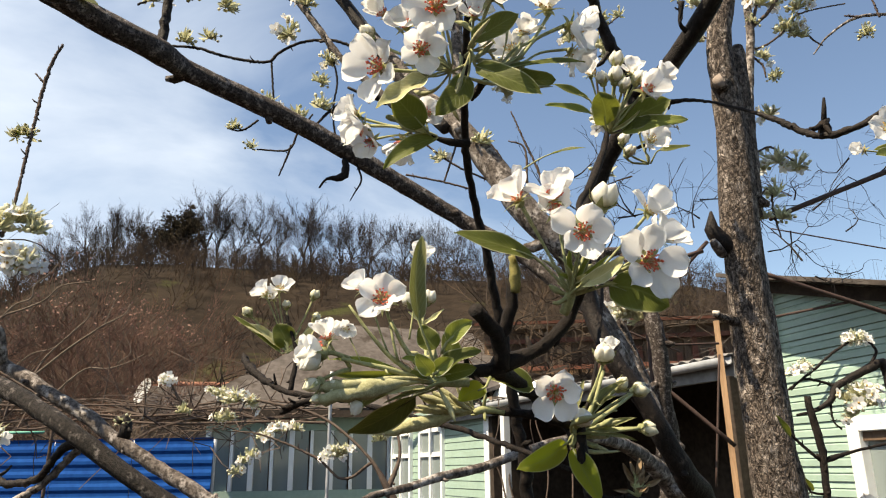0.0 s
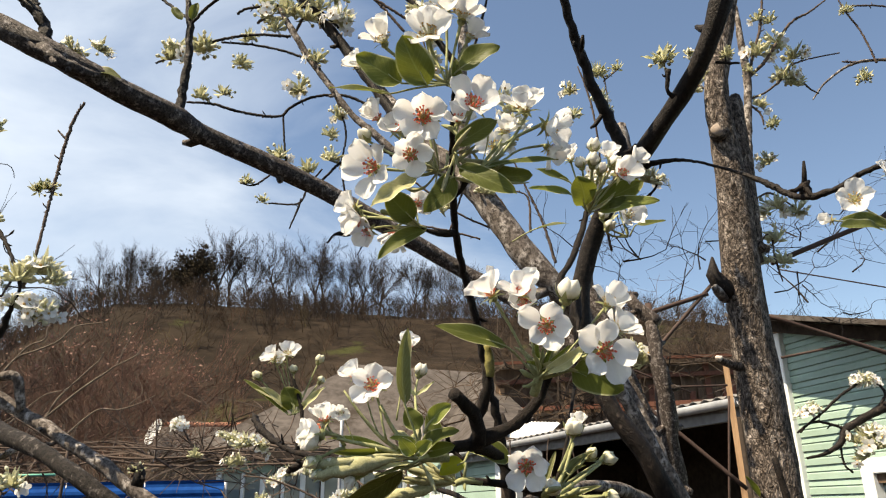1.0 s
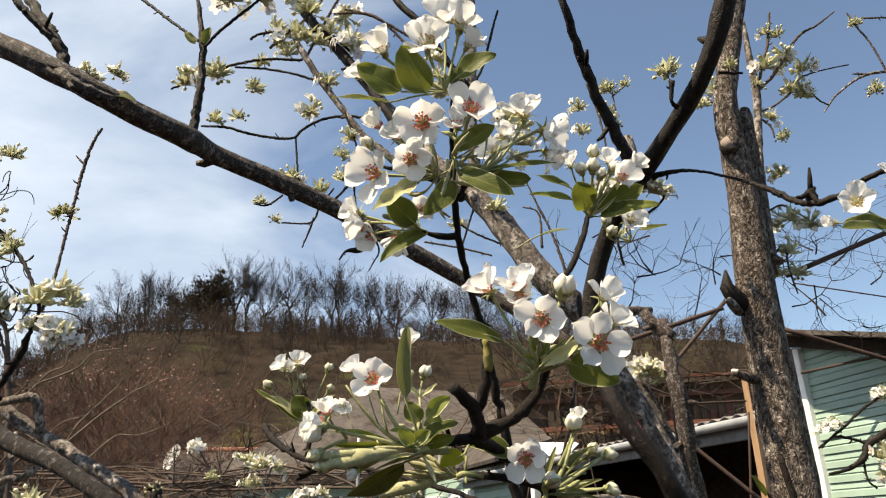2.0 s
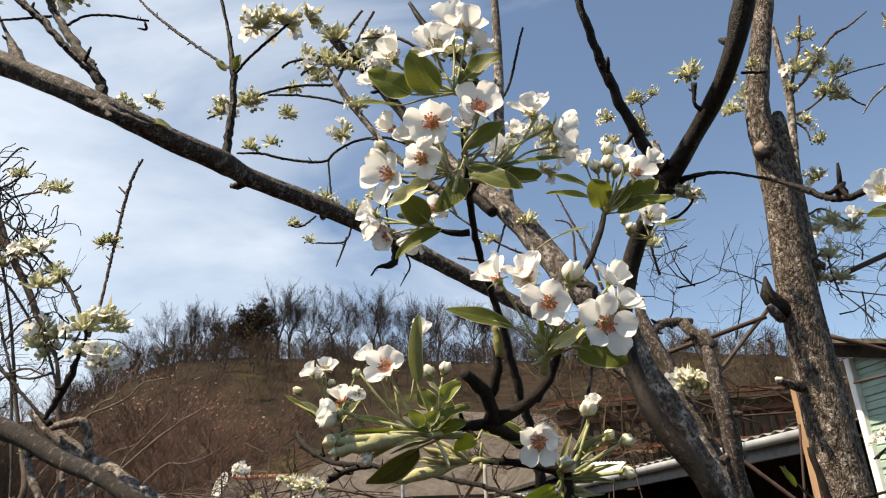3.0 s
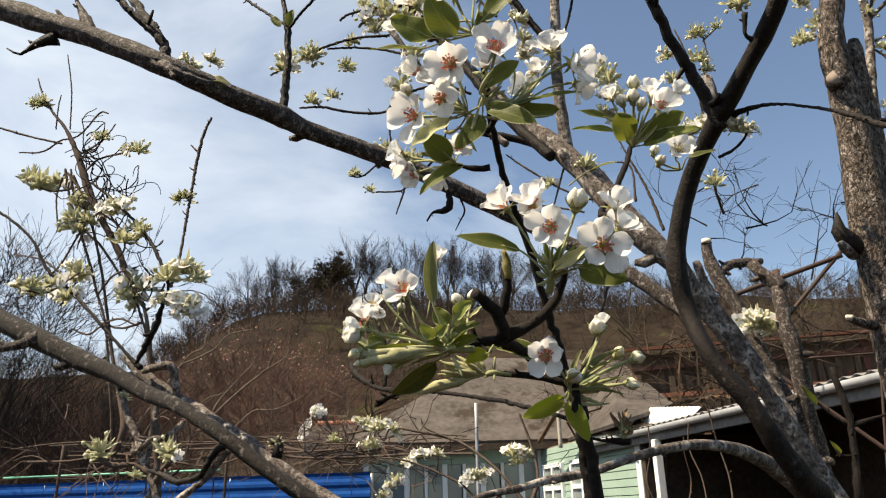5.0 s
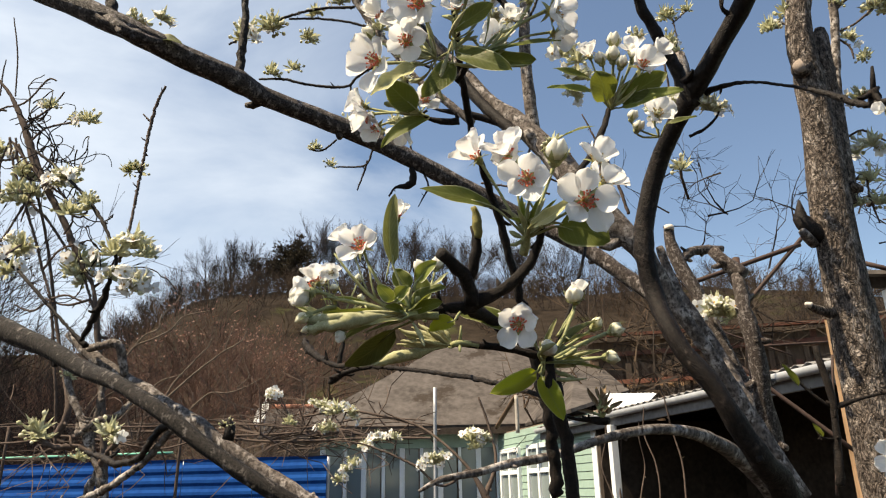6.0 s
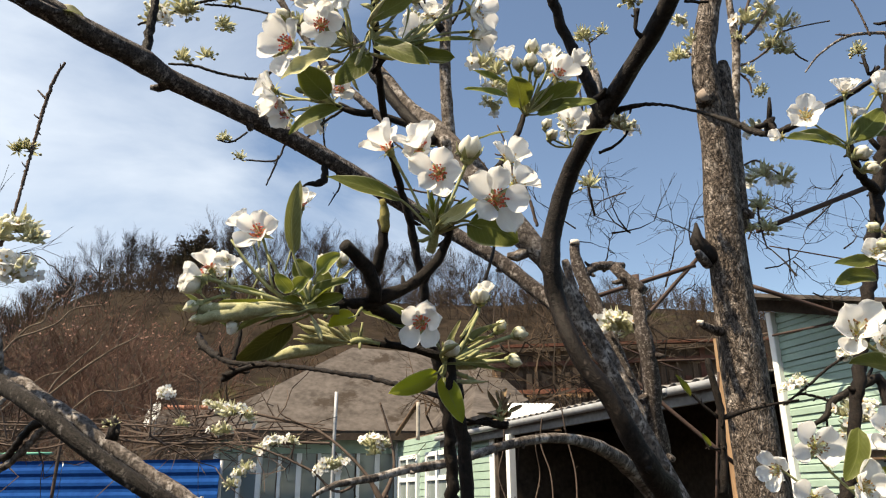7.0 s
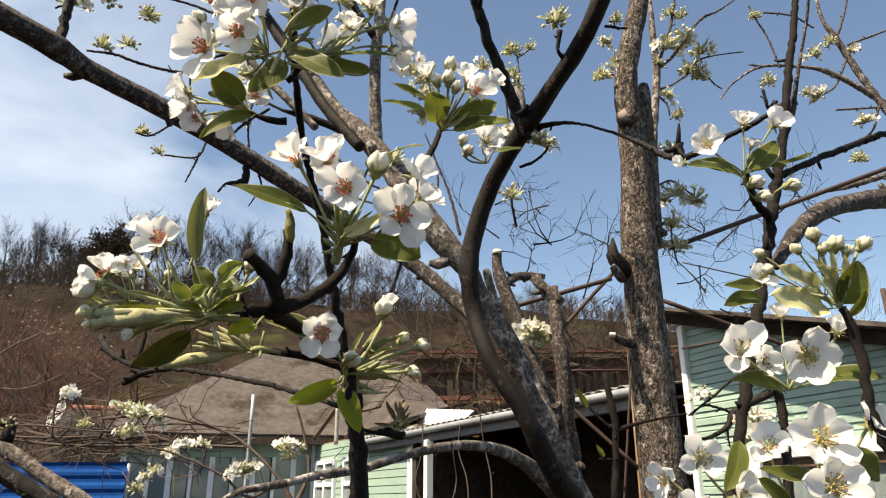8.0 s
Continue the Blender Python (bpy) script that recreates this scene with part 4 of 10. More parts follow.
garden_tree("bare_tree", (-14.3, 20.5, 0.0), 6.6, 52, 8, 0.0092, 85, "low bare tree with dense brown-grey twigs at the garden's edge", 0, TWIG_BROWN, bole=0.06)
garden_tree("bare_tree", (-13.1, 15.1, 0.0), 5.2, 52, 8, 0.0092, 86, "low bare tree with dense brown-grey twigs at the garden's edge", 0, TREE_GREY, bole=0.06)
garden_tree("bare_tree", (-11.8, 16.2, 0.0), 5.0, 52, 8, 0.0092, 87, "low bare tree with dense brown-grey twigs at the garden's edge", 0, TWIG_BROWN, bole=0.06)
garden_tree("bare_tree", (6.2, 9.5, 0.0), 5.2, 46, 6, 0.004, 12, "bare garden tree with thin grey twigs behind the house", 0, TREE_GREY)


# ---- buildings ----
SIDING = material("pale_green_siding", (0.25, 0.355, 0.30), (0.305, 0.42, 0.36), 3.0, 0.45, 0.05, 30, island=0.03, dist=0.002)
WHITE_TRIM = material("white_plastic_trim", (0.74, 0.76, 0.76), (0.80, 0.82, 0.82), 4.0, 0.45, 0.05)
ROOF_FELT = material("weathered_grey_roofing", (0.054, 0.047, 0.043), (0.120, 0.105, 0.097), 1.6, 0.9, 0.4, 12, spots=((0.045, 0.036, 0.03), 1.2, 0.56), dist=0.03, spec=0.06)
PALE_WOOD = material("bleached_grey_wood", (0.30, 0.27, 0.23), (0.44, 0.40, 0.35), 6.0, 0.8, 0.2, dist=0.004)
ROOF_RED = material("rusty_red_roofing", (0.25, 0.10, 0.07), (0.36, 0.17, 0.11), 3.0, 0.85, 0.3, dist=0.02)
BROWN_WOOD = material("weathered_brown_wood", (0.085, 0.058, 0.042), (0.17, 0.115, 0.08), 6.0, 0.85, 0.4, stretch=(1, 1, 0.15), dist=0.006, spec=0.06)
DARK_WOOD = material("dark_old_wood", (0.035, 0.027, 0.022), (0.075, 0.058, 0.047), 6.0, 0.85, 0.4, dist=0.006, spec=0.06)
ORANGE_WOOD = material("orange_brown_plank", (0.26, 0.15, 0.080), (0.44, 0.28, 0.165), 7.0, 0.8, 0.4, stretch=(4, 4, 0.4), dist=0.004)
RUST = material("rusty_pipe", (0.028, 0.016, 0.013), (0.065, 0.036, 0.028), 20.0, 0.75, 0.3, dist=0.002)
ZINC = material("grey_sheet_metal", (0.30, 0.31, 0.325), (0.44, 0.45, 0.465), 2.5, 0.5, 0.1, metal=0.4, dist=0.004)
ROOF_GREY = material("weathered_grey_sheet", (0.11, 0.105, 0.10), (0.20, 0.19, 0.185), 3.5, 0.7, 0.2, dist=0.004)
BLUE_SHEET = material("blue_painted_sheet", (0.002, 0.044, 0.20), (0.005, 0.070, 0.27), 2.0, 0.8, 0.08, 8, dist=0.004, spec=0.08)
GREEN_RAIL = material("green_painted_rail", (0.10, 0.36, 0.26), (0.15, 0.45, 0.33), 4.0, 0.6, 0.1)
PLASTER = material("brown_plaster", (0.17, 0.125, 0.09), (0.25, 0.19, 0.145), 1.2, 0.95, 0.4, 10, dist=0.01)
# very dark boards: the shade inside the open porch is put into their colour
DARK_ROOM = material("shaded_porch_boards", (0.026, 0.021, 0.018), (0.070, 0.055, 0.045), 3.0, 0.9, 0.2, spec=0.06)
GLASS = bpy.data.materials.new("window_glass")
GLASS.use_nodes = True
GLASS.node_tree.nodes["Principled BSDF"].inputs["Base Color"].default_value = (0.20, 0.24, 0.24, 1)
GLASS.node_tree.nodes["Principled BSDF"].inputs["Roughness"].default_value = 0.06
GLASS.node_tree.nodes["Principled BSDF"].inputs["Specular IOR Level"].default_value = 0.7


def slab(name, a, b, up, thick, mat, parent=None, bevel=0.0, label=""):
    """A board from a to b, up metres high (along z), thick metres deep."""
    a, b = Vector(a), Vector(b)
    d = b - a
    x = d.normalized()
    z = Vector((0, 0, 1))
    y = z.cross(x).normalized()
    z = x.cross(y)
    c = (a + b) / 2 + z * up / 2
    m = Matrix((x, y, z)).transposed().to_4x4()
    m.translation = c
    bm = bmesh.new()
    bmesh.ops.create_cube(bm, size=1.0)
    bmesh.ops.scale(bm, vec=(d.length, thick, up), verts=bm.verts)
    if bevel:
        bmesh.ops.bevel(bm, geom=bm.edges[:], offset=bevel, segments=1, affect="EDGES")
    me = bpy.data.meshes.new(name)
    bm.to_mesh(me)
    bm.free()
    me.materials.append(mat)
    return part(name, me, parent, m, label)


def rod(name, a, b, r, mat, parent=None, sides=8, sag=0.0, label=""):
    a, b = Vector(a), Vector(b)
    pts = [a.lerp(b, i / 8) - Vector((0, 0, sag * 4 * (i / 8) * (1 - i / 8))) for i in range(9)]
    h = Heap()
    h.tube(pts, [r] * 9, sides, 0, 0.06)
    return part(name, h.mesh(name, mat), parent, label=label)


def sheet(name, corners, mat, parent, thick=0.02, waves=0, depth=0.012, label=""):
    """A roof or wall sheet over four corners, corrugated along its first edge when waves is set."""
    a, b, c, d = [Vector(v) for v in corners]
    n = (b - a).cross(d - a).normalized()
    nu = max(1, waves * 6)
    h = Heap()
    top, bot = [], []
    for i in range(nu + 1):
        u = i / nu
        o = n * depth * math.sin(2 * math.pi * waves * u) if waves else Vector((0, 0, 0))
        top += [a.lerp(b, u) + o + n * thick / 2, d.lerp(c, u) + o + n * thick / 2]
        bot += [a.lerp(b, u) + o - n * thick / 2, d.lerp(c, u) + o - n * thick / 2]
    k = len(top)
    f = []
    for i in range(nu):
        f += [(2 * i, 2 * i + 2, 2 * i + 3, 2 * i + 1), (k + 2 * i, k + 2 * i + 1, k + 2 * i + 3, k + 2 * i + 2), (2 * i, k + 2 * i, k + 2 * i + 2, 2 * i + 2), (2 * i + 1, 2 * i + 3, k + 2 * i + 3, k + 2 * i + 1)]
    f += [(0, 1, k + 1, k), (2 * nu, k + 2 * nu, k + 2 * nu + 1, 2 * nu + 1)]
    h.add(top + bot, f)
    return part(name, h.mesh(name, mat, waves > 0 and depth > 0.01), parent, label=label)


WD = Vector((0.292, -0.956, 0.0))      # along the green wall, towards the camera
WN = Vector((-0.956, -0.292, 0.0))     # out of the green wall
C0 = Vector((2.56, 5.62, 0.0))         # its far corner


def green_house():
    ob = thing("green_house", C0 + WD * 2, "small house clad in pale green siding with white trim", "house")
    long = 4.2
    slab("wall", C0 - WN * 0.16, C0 + WD * long - WN * 0.16, 2.2, 0.12, PLASTER, ob)
    slab("wall", C0 - WN * 0.1, C0 - WN * 3.2, 2.9, 0.12, PLASTER, ob)
    win0, win1, wz0, wz1 = 0.70, 1.75, 0.9, 1.80
    z, i = 0.25, 0
    while z < 3.28:
        end = min(long, (2.94 - z) / 0.27)
        if end < 0.1:
            break
        spans = [(0.055, end)]
        if wz0 - 0.14 < z < wz1 + 0.04:
            spans = [(0.055, win0 - 0.10), (win1 + 0.10, end)]
        for s0, s1 in spans:
            a, b = C0 + WD * s0 + Vector((0, 0, z)), C0 + WD * s1 + Vector((0, 0, z))
            h = Heap()
            pro = [(0.0, 0.0), (0.022, 0.004), (0.020, 0.045), (0.012, 0.056), (0.020, 0.062), (0.010, 0.100), (0.0, 0.104)]
            for o, dz in pro:
                h.v += [tuple(a + WN * (o - 0.085) + Vector((0, 0, dz))), tuple(b + WN * (o - 0.085) + Vector((0, 0, dz)))]
            n = len(pro)
            h.f = [(2 * k, 2 * k + 2, 2 * k + 3, 2 * k + 1) for k in range(n - 1)] + [tuple(2 * k for k in range(n)), tuple(2 * k + 1 for k in reversed(range(n)))]
            h.k = [0] * len(h.f)
            part("siding_board", h.mesh("siding_board", SIDING, False), ob)
        z += 0.102
        i += 1
    slab("corner_trim", C0 + WN * -0.06, C0 + WD * 0.06 + WN * -0.06, 2.9, 0.075, WHITE_TRIM, ob, 0.006)
    # window with white casing
    o = C0 + WN * -0.065
    w = part("window", Heap().mesh("window", WHITE_TRIM), ob)
    for s0, s1, za, zb in ((win0 - 0.1, win0, wz0 - 0.1, wz1 + 0.1), (win1, win1 + 0.1, wz0 - 0.1, wz1 + 0.1)):
        slab("casing", o + WD * s0 + Vector((0, 0, za)), o + WD * s1 + Vector((0, 0, za)), zb - za, 0.10, WHITE_TRIM, w, 0.006)
    for za, zb in ((wz0 - 0.1, wz0), (wz1, wz1 + 0.1)):
        slab("casing", o + WD * win0 + Vector((0, 0, za)), o + WD * win1 + Vector((0, 0, za)), zb - za, 0.096, WHITE_TRIM, w, 0.006)
    slab("sash", o + WD * win0 + Vector((0, 0, wz1 - 0.06)) - WN * 0.01, o + WD * win1 + Vector((0, 0, wz1 - 0.06)) - WN * 0.01, 0.06, 0.05, BROWN_WOOD, w)
    slab("sash", o + WD * (win0 + 0.45) + Vector((0, 0, wz0)) - WN * 0.01, o + WD * (win0 + 0.52) + Vector((0, 0, wz0)) - WN * 0.01, wz1 - wz0 - 0.06, 0.05, WHITE_TRIM, w)
    slab("pane", o + WD * win0 + Vector((0, 0, wz0)) - WN * 0.03, o + WD * win1 + Vector((0, 0, wz0)) - WN * 0.03, wz1 - wz0 - 0.06, 0.012, GLASS, w)
    # mono-pitch roof with brown boards under the edge; the soffit's dark colour stands for shade
    e0, e1 = C0 - WD * 0.14, C0 + WD * (long + 0.3)
    z0, z1 = 2.98, 1.63
    up = Vector((0, 0, 1))
    sheet("roof", [e0 + WN * 0.29 + up * (z0 + 0.10), e1 + WN * 0.29 + up * (z1 + 0.10), e1 - WN * 3.4 + up * (z1 + 0.02), e0 - WN * 3.4 + up * (z0 + 0.02)], ROOF_FELT, ob, 0.028)
    slab("fascia", e0 + WN * 0.02 + up * (z0 - 0.02), e1 + WN * 0.02 + up * (z1 - 0.02), 0.09, 0.03, DARK_WOOD, ob, 0.004)
    sheet("soffit", [e0 + WN * 0.25 + up * (z0 + 0.09), e1 + WN * 0.25 + up * (z1 + 0.09), e1 - WN * 0.12 + up * (z1 + 0.12), e0 - WN * 0.12 + up * (z0 + 0.12)], DARK_WOOD, ob, 0.02)
    return ob


green_house()

GD = Vector((0.38, -0.925, 0.0))       # along the porch gutter, towards the camera
GN = Vector((-0.925, -0.38, 0.0))      # out of the porch
G0 = Vector((-0.15, 11.2, 0.0))        # far end of the gutter


def porch():
    ob = thing("porch", G0 + GD * 3, "dark open lean-to porch with a grey sheet-metal roof and gutter", "porch")
    ln_ = 6.2
    z = 2.30
    a, b = G0 + Vector((0, 0, z)), G0 + GD * ln_ + Vector((0, 0, z))
    # half-round gutter
    h = Heap()
    prof = [(o * 0.62, dz * 0.55 + 0.03) for o, dz in ((0.0, 0.10), (0.0, 0.02), (0.03, -0.02), (0.08, -0.03), (0.12, 0.0), (0.135, 0.09), (0.12, 0.095), (0.105, 0.01), (0.08, -0.012), (0.035, -0.003), (0.012, 0.03), (0.012, 0.10))]
    for o, dz in prof:
        h.v += [tuple(a + GN * o + Vector((0, 0, dz))), tuple(b + GN * o + Vector((0, 0, dz)))]
    n = len(prof)
    h.f = [(2 * k, 2 * ((k + 1) % n), 2 * ((k + 1) % n) + 1, 2 * k + 1) for k in range(n)]
    h.k = [0] * n
    part("gutter", h.mesh("gutter", ZINC), ob)
    slab("fascia", a - GN * 0.03 + Vector((0, 0, -0.075)), b - GN * 0.03 + Vector((0, 0, -0.075)), 0.15, 0.04, ROOF_GREY, ob, 0.004)
    sheet("roof", [a + GN * 0.03 + Vector((0, 0, 0.105)), b + GN * 0.03 + Vector((0, 0, 0.105)), b - GN * 2.6 + Vector((0, 0, 0.36)), a - GN * 2.6 + Vector((0, 0, 0.36))], ROOF_GREY, ob, 0.006, 44, 0.012)
    p, q = a + GD * 0.95, a + GD * 2.3
    sheet("white_sheet", [p - GN * 0.5 + Vector((0, 0, 0.17)), q - GN * 0.5 + Vector((0, 0, 0.17)), q - GN * 0.7 + Vector((0, 0, 0.34)), p - GN * 0.7 + Vector((0, 0, 0.50))], WHITE_TRIM, ob, 0.006, 14, 0.014, label="white corrugated roofing sheet")
    # inner walls and ceiling, coloured dark for the porch's shade
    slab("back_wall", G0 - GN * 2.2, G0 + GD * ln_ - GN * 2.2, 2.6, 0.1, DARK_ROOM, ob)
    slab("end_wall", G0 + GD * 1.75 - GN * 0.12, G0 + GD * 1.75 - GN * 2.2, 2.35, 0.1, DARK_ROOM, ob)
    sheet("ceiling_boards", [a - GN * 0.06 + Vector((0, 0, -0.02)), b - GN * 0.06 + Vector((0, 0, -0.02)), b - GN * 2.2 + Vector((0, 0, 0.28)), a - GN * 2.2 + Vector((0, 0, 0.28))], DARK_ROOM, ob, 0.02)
    for s in (2.35, 6.1):
        slab("post", G0 + GD * s, G0 + GD * (s + 0.09), 2.24, 0.09, WHITE_TRIM if s < 3 else DARK_WOOD, ob, 0.006)
    rng = random.Random(8)
    for s in (2.55, 2.9, 3.05, 3.5, 4.1):
        o = G0 + GD * s + GN * 0.1
        rows, q = [], Vector((0, 0, 0))
        for k in range(9):
            q = q + Vector((rng.gauss(0, 0.06), rng.gauss(0, 0.04), 0))
            rows.append((o.x + q.x, o.y + q.y, -0.1 + 0.31 * k, 0.014 - 0.0008 * k))
        limb(ob, "vine", BARK_FINE, rows, 7, 0.25, spurs=6, seed=int(s * 10))
    return ob


porch()


def lit_window(ob, o, d, n, z0, z1, w):
    """A white casement standing proud of a wall, its panes set in."""
    win = part("window", Heap().mesh("window", WHITE_TRIM), ob)
    up = Vector((0, 0, 1))
    for s in (0.0, w / 2 - 0.035, w - 0.07):
        slab("stile", o + d * s + n * 0.03 + up * z0, o + d * (s + 0.07) + n * 0.03 + up * z0, z1 - z0, 0.06, WHITE_TRIM, win, 0.004)
    for z in (z0, z0 + (z1 - z0) * 0.62, z1 - 0.07):
        slab("rail", o + d * 0.07 + n * 0.028 + up * z, o + d * (w - 0.07) + n * 0.028 + up * z, 0.07, 0.05, WHITE_TRIM, win, 0.004)
    slab("pane", o + d * 0.07 + n * 0.016 + up * (z0 + 0.07), o + d * (w - 0.07) + n * 0.016 + up * (z0 + 0.07), z1 - z0 - 0.14, 0.01, GLASS, win)


def old_house():
    """The house behind: sunlit side with windows, shaded glazed veranda, grey hipped roof."""
    ob = thing("old_house", (-2.4, 14.4, 0.0), "old house with a weathered grey hipped roof and a white-framed veranda", "house")
    up = Vector((0, 0, 1))
    k0 = G0 - GD * 2.6
    # sunlit side, clad in boards
    e = G0 + GD * 1.7 - GN * 0.14
    slab("wall", k0 - GN * 0.26, e - GN * 0.12, 2.5, 0.16, PLASTER, ob)
    z = 0.9
    while z < 2.42:
        a, b = k0 - GN * 0.16 + up * z, e + up * z
        h = Heap()
        pro = [(0.0, 0.0), (0.02, 0.004), (0.012, 0.10), (0.0, 0.105)]
        for o, dz in pro:
            h.v += [tuple(a + GN * o + up * dz), tuple(b + GN * o + up * dz)]
        h.f = [(2 * k, 2 * k + 2, 2 * k + 3, 2 * k + 1) for k in range(3)] + [(0, 2, 4, 6), (7, 5, 3, 1)]
        h.k = [0] * 5
        part("siding_board", h.mesh("siding_board", SIDING, False), ob)
        z += 0.105
    for s, w in ((0.35, 1.0), (1.75, 1.0)):
        lit_window(ob, k0 + GD * s - GN * 0.14, GD, GN, 1.05, 2.2, w)
    slab("corner_trim", k0 - GN * 0.15, k0 + GD * 0.12 - GN * 0.15, 2.5, 0.06, WHITE_TRIM, ob, 0.005)
    slab("corner_trim", e - GD * 0.14 + GN * 0.012, e + GN * 0.012, 2.42, 0.05, WHITE_TRIM, ob, 0.005)
    # shaded veranda front
    k0 = k0 - GN * 0.2
    fx = Vector((-0.98, -0.14, 0.0)).normalized()
    fn = Vector((0.14, -0.98, 0.0)).normalized()
    wide = 3.3
    slab("wall", k0 - fn * 0.05, k0 + fx * wide - fn * 0.05, 1.25, 0.16, SIDING, ob)
    slab("wall", k0 - fn * 0.05 + up * 2.28, k0 + fx * wide - fn * 0.05 + up * 2.28, 0.4, 0.16, SIDING, ob)
    stiles = [0.0, 0.34, 0.70, 1.04, 1.40, 1.74, 2.10, 2.44, 2.80, 3.20]
    for i, s in enumerate(stiles):
        slab("mullion", k0 + fx * s + up * 1.25, k0 + fx * (s + (0.09 if i % 2 else 0.06)) + up * 1.25, 1.03, 0.12, WHITE_TRIM, ob, 0.004)
        if i < 9:
            slab("pane", k0 + fx * (s + 0.09) - fn * 0.06 + up * 1.25, k0 + fx * stiles[i + 1] - fn * 0.06 + up * 1.25, 1.03, 0.012, GLASS, ob)
    slab("back_wall", k0 - fn * 4.2 - fx * 2.2, k0 + fx * wide - fn * 4.2, 2.6, 0.16, PLASTER, ob)
    slab("side_wall", k0 + fx * wide - fn * 0.12, k0 + fx * wide - fn * 4.2, 2.6, 0.16, PLASTER, ob)
    e = [k0 - fx * 0.45 + fn * 0.5 + up * 2.62, k0 + fx * (wide + 0.4) + fn * 0.5 + up * 2.62, k0 + fx * (wide + 0.4) - fn * 4.8 + up * 2.62, k0 - fx * 3.4 - fn * 4.8 + up * 2.62]
    r1, r0 = k0 + fx * (wide - 2.4) - fn * 2.1 + up * 4.62, k0 - fx * 2.0 - fn * 2.3 + up * 4.50
    sheet("roof", [e[0], e[1], r1, r0], ROOF_FELT, ob, 0.06)
    sheet("roof", [e[1], e[2], r1 + up * 0.002, r1], ROOF_FELT, ob, 0.06)
    sheet("roof", [e[2], e[3], r0, r1], ROOF_FELT, ob, 0.06)
    g1 = G0 + GD * 1.7 + GN * 0.2 + up * 2.48
    sheet("roof", [g1, e[0], r0, G0 + GD * 0.5 - GN * 1.3 + up * 2.9], ROOF_FELT, ob, 0.05)
    slab("fascia", e[0] - up * 0.14, e[1] - up * 0.14, 0.12, 0.03, DARK_WOOD, ob)
    # white verge of the little gable over the sunlit side
    g = G0 - GD * 0.4 + GN * 0.25
    rod("verge_board", g - GD * 0.9 + up * 2.52, g + GD * 0.15 + up * 2.92, 0.035, BROWN_WOOD, ob)
    rod("gable_post", g + GD * 0.15 + up * 2.35, g + GD * 0.15 + up * 2.92, 0.03, PALE_WOOD, ob)
    return ob


old_house()


def far_house():
    base = Vector((-9.0, 26.5, 0.0))
    ob = thing("far_house", base, "distant low house with a brown roof and rusty red ridge", "house")
    up = Vector((0, 0, 1))
    z0 = land(base.x, base.y)
    a, b = Vector((-10.6, 25.4, 0)), Vector((-4.0, 26.8, 0))
    n = Vector((-0.2, 0.98, 0))
    slab("wall", a + up * z0, b + up * z0, 2.7, 0.2, PLASTER, ob)
    sheet("roof", [a - n * 0.4 + up * 3.35, b - n * 0.4 + up * 3.35, b + n * 2.6 + up * 4.75, a + n * 2.6 + up * 4.75], ROOF_FELT, ob, 0.08)
    sheet("roof", [b + n * 2.6 + up * 4.75, a + n * 2.6 + up * 4.75, a + n * 5.4 + up * 3.3, b + n * 5.4 + up * 3.3], ROOF_RED, ob, 0.08)
    rod("ridge_tiles", a + n * 2.6 + up * 4.80, b + n * 2.6 + up * 4.80, 0.13, ROOF_RED, ob)
    slab("chimney", Vector((-6.05, 27.4, 4.3)), Vector((-5.55, 27.4, 4.3)), 1.55, 0.45, PLASTER, ob, 0.03)
    d = thing("satellite_dish", (-9.9, 24.6, 3.3), "white satellite dish on a thin mast", "satellite dish")
    h = Heap()
    c = Vector((-9.95, 24.4, 4.15))
    ax = Vector((-0.62, -0.72, 0.32)).normalized()
    u = ax.orthogonal().normalized()
    w = ax.cross(u)
    rings = 5
    v = [c]
    for i in range(1, rings + 1):
        for j in range(20):
            t = 2 * math.pi * j / 20
            rr = 0.46 * i / rings
            v.append(c + (u * math.cos(t) + w * math.sin(t)) * rr + ax * 0.5 * rr * rr)
    f = [(0, 1 + j, 1 + (j + 1) % 20) for j in range(20)]
    for i in range(rings - 1):
        for j in range(20):
            p, q = 1 + i * 20 + j, 1 + i * 20 + (j + 1) % 20
            f.append((p, p + 20, q + 20, q))
    h.add(v, f)
    part("reflector", h.mesh("reflector", WHITE_TRIM), d)
    rod("feed_arm", c - w * 0.35, c + ax * 0.5, 0.015, ZINC, d)
    rod("mast", Vector((-9.95, 24.45, 2.9)), c - ax * 0.05, 0.025, ZINC, d)
    return ob


far_house()


def blue_fence():
    ob = thing("fence", (-6.4, 11.0, 0.0), "bright blue ribbed sheet-metal garden fence", "fence")
    a, b = Vector((-3.35, 10.9, 0)), Vector((-10.6, 11.4, 0))
    n = 6
    d = (b - a) / n
    for i in range(n):
        p, q = a + d * (i + 0.004), a + d * (i + 0.996)
        h = Heap()
        nz = 44
        y = Vector((0, -1, 0))
        for k in range(nz + 1):
            z = 0.1 + 1.97 * k / nz
            o = (0.018, 0.018, 0.0, 0.0)[k % 4]
            h.v += [tuple(p + y * o + Vector((0, 0, z))), tuple(q + y * o + Vector((0, 0, z)))]
        h.f = [(2 * k, 2 * k + 1, 2 * k + 3, 2 * k + 2) for k in range(nz)]
        h.k = [0] * nz
        part("panel", h.mesh("panel", BLUE_SHEET, False), ob)
    for i in range(n + 1):
        p = a + d * i + Vector((0, 0.04, 0))
        rod("post", p, p + Vector((0, 0, 2.05)), 0.03, ZINC, ob)
    rod("top_rail", a + d * 2.3 + Vector((0, 0.3, 2.2)), b + Vector((0, 0.3, 2.2)), 0.02, GREEN_RAIL, ob)
    return ob


blue_fence()


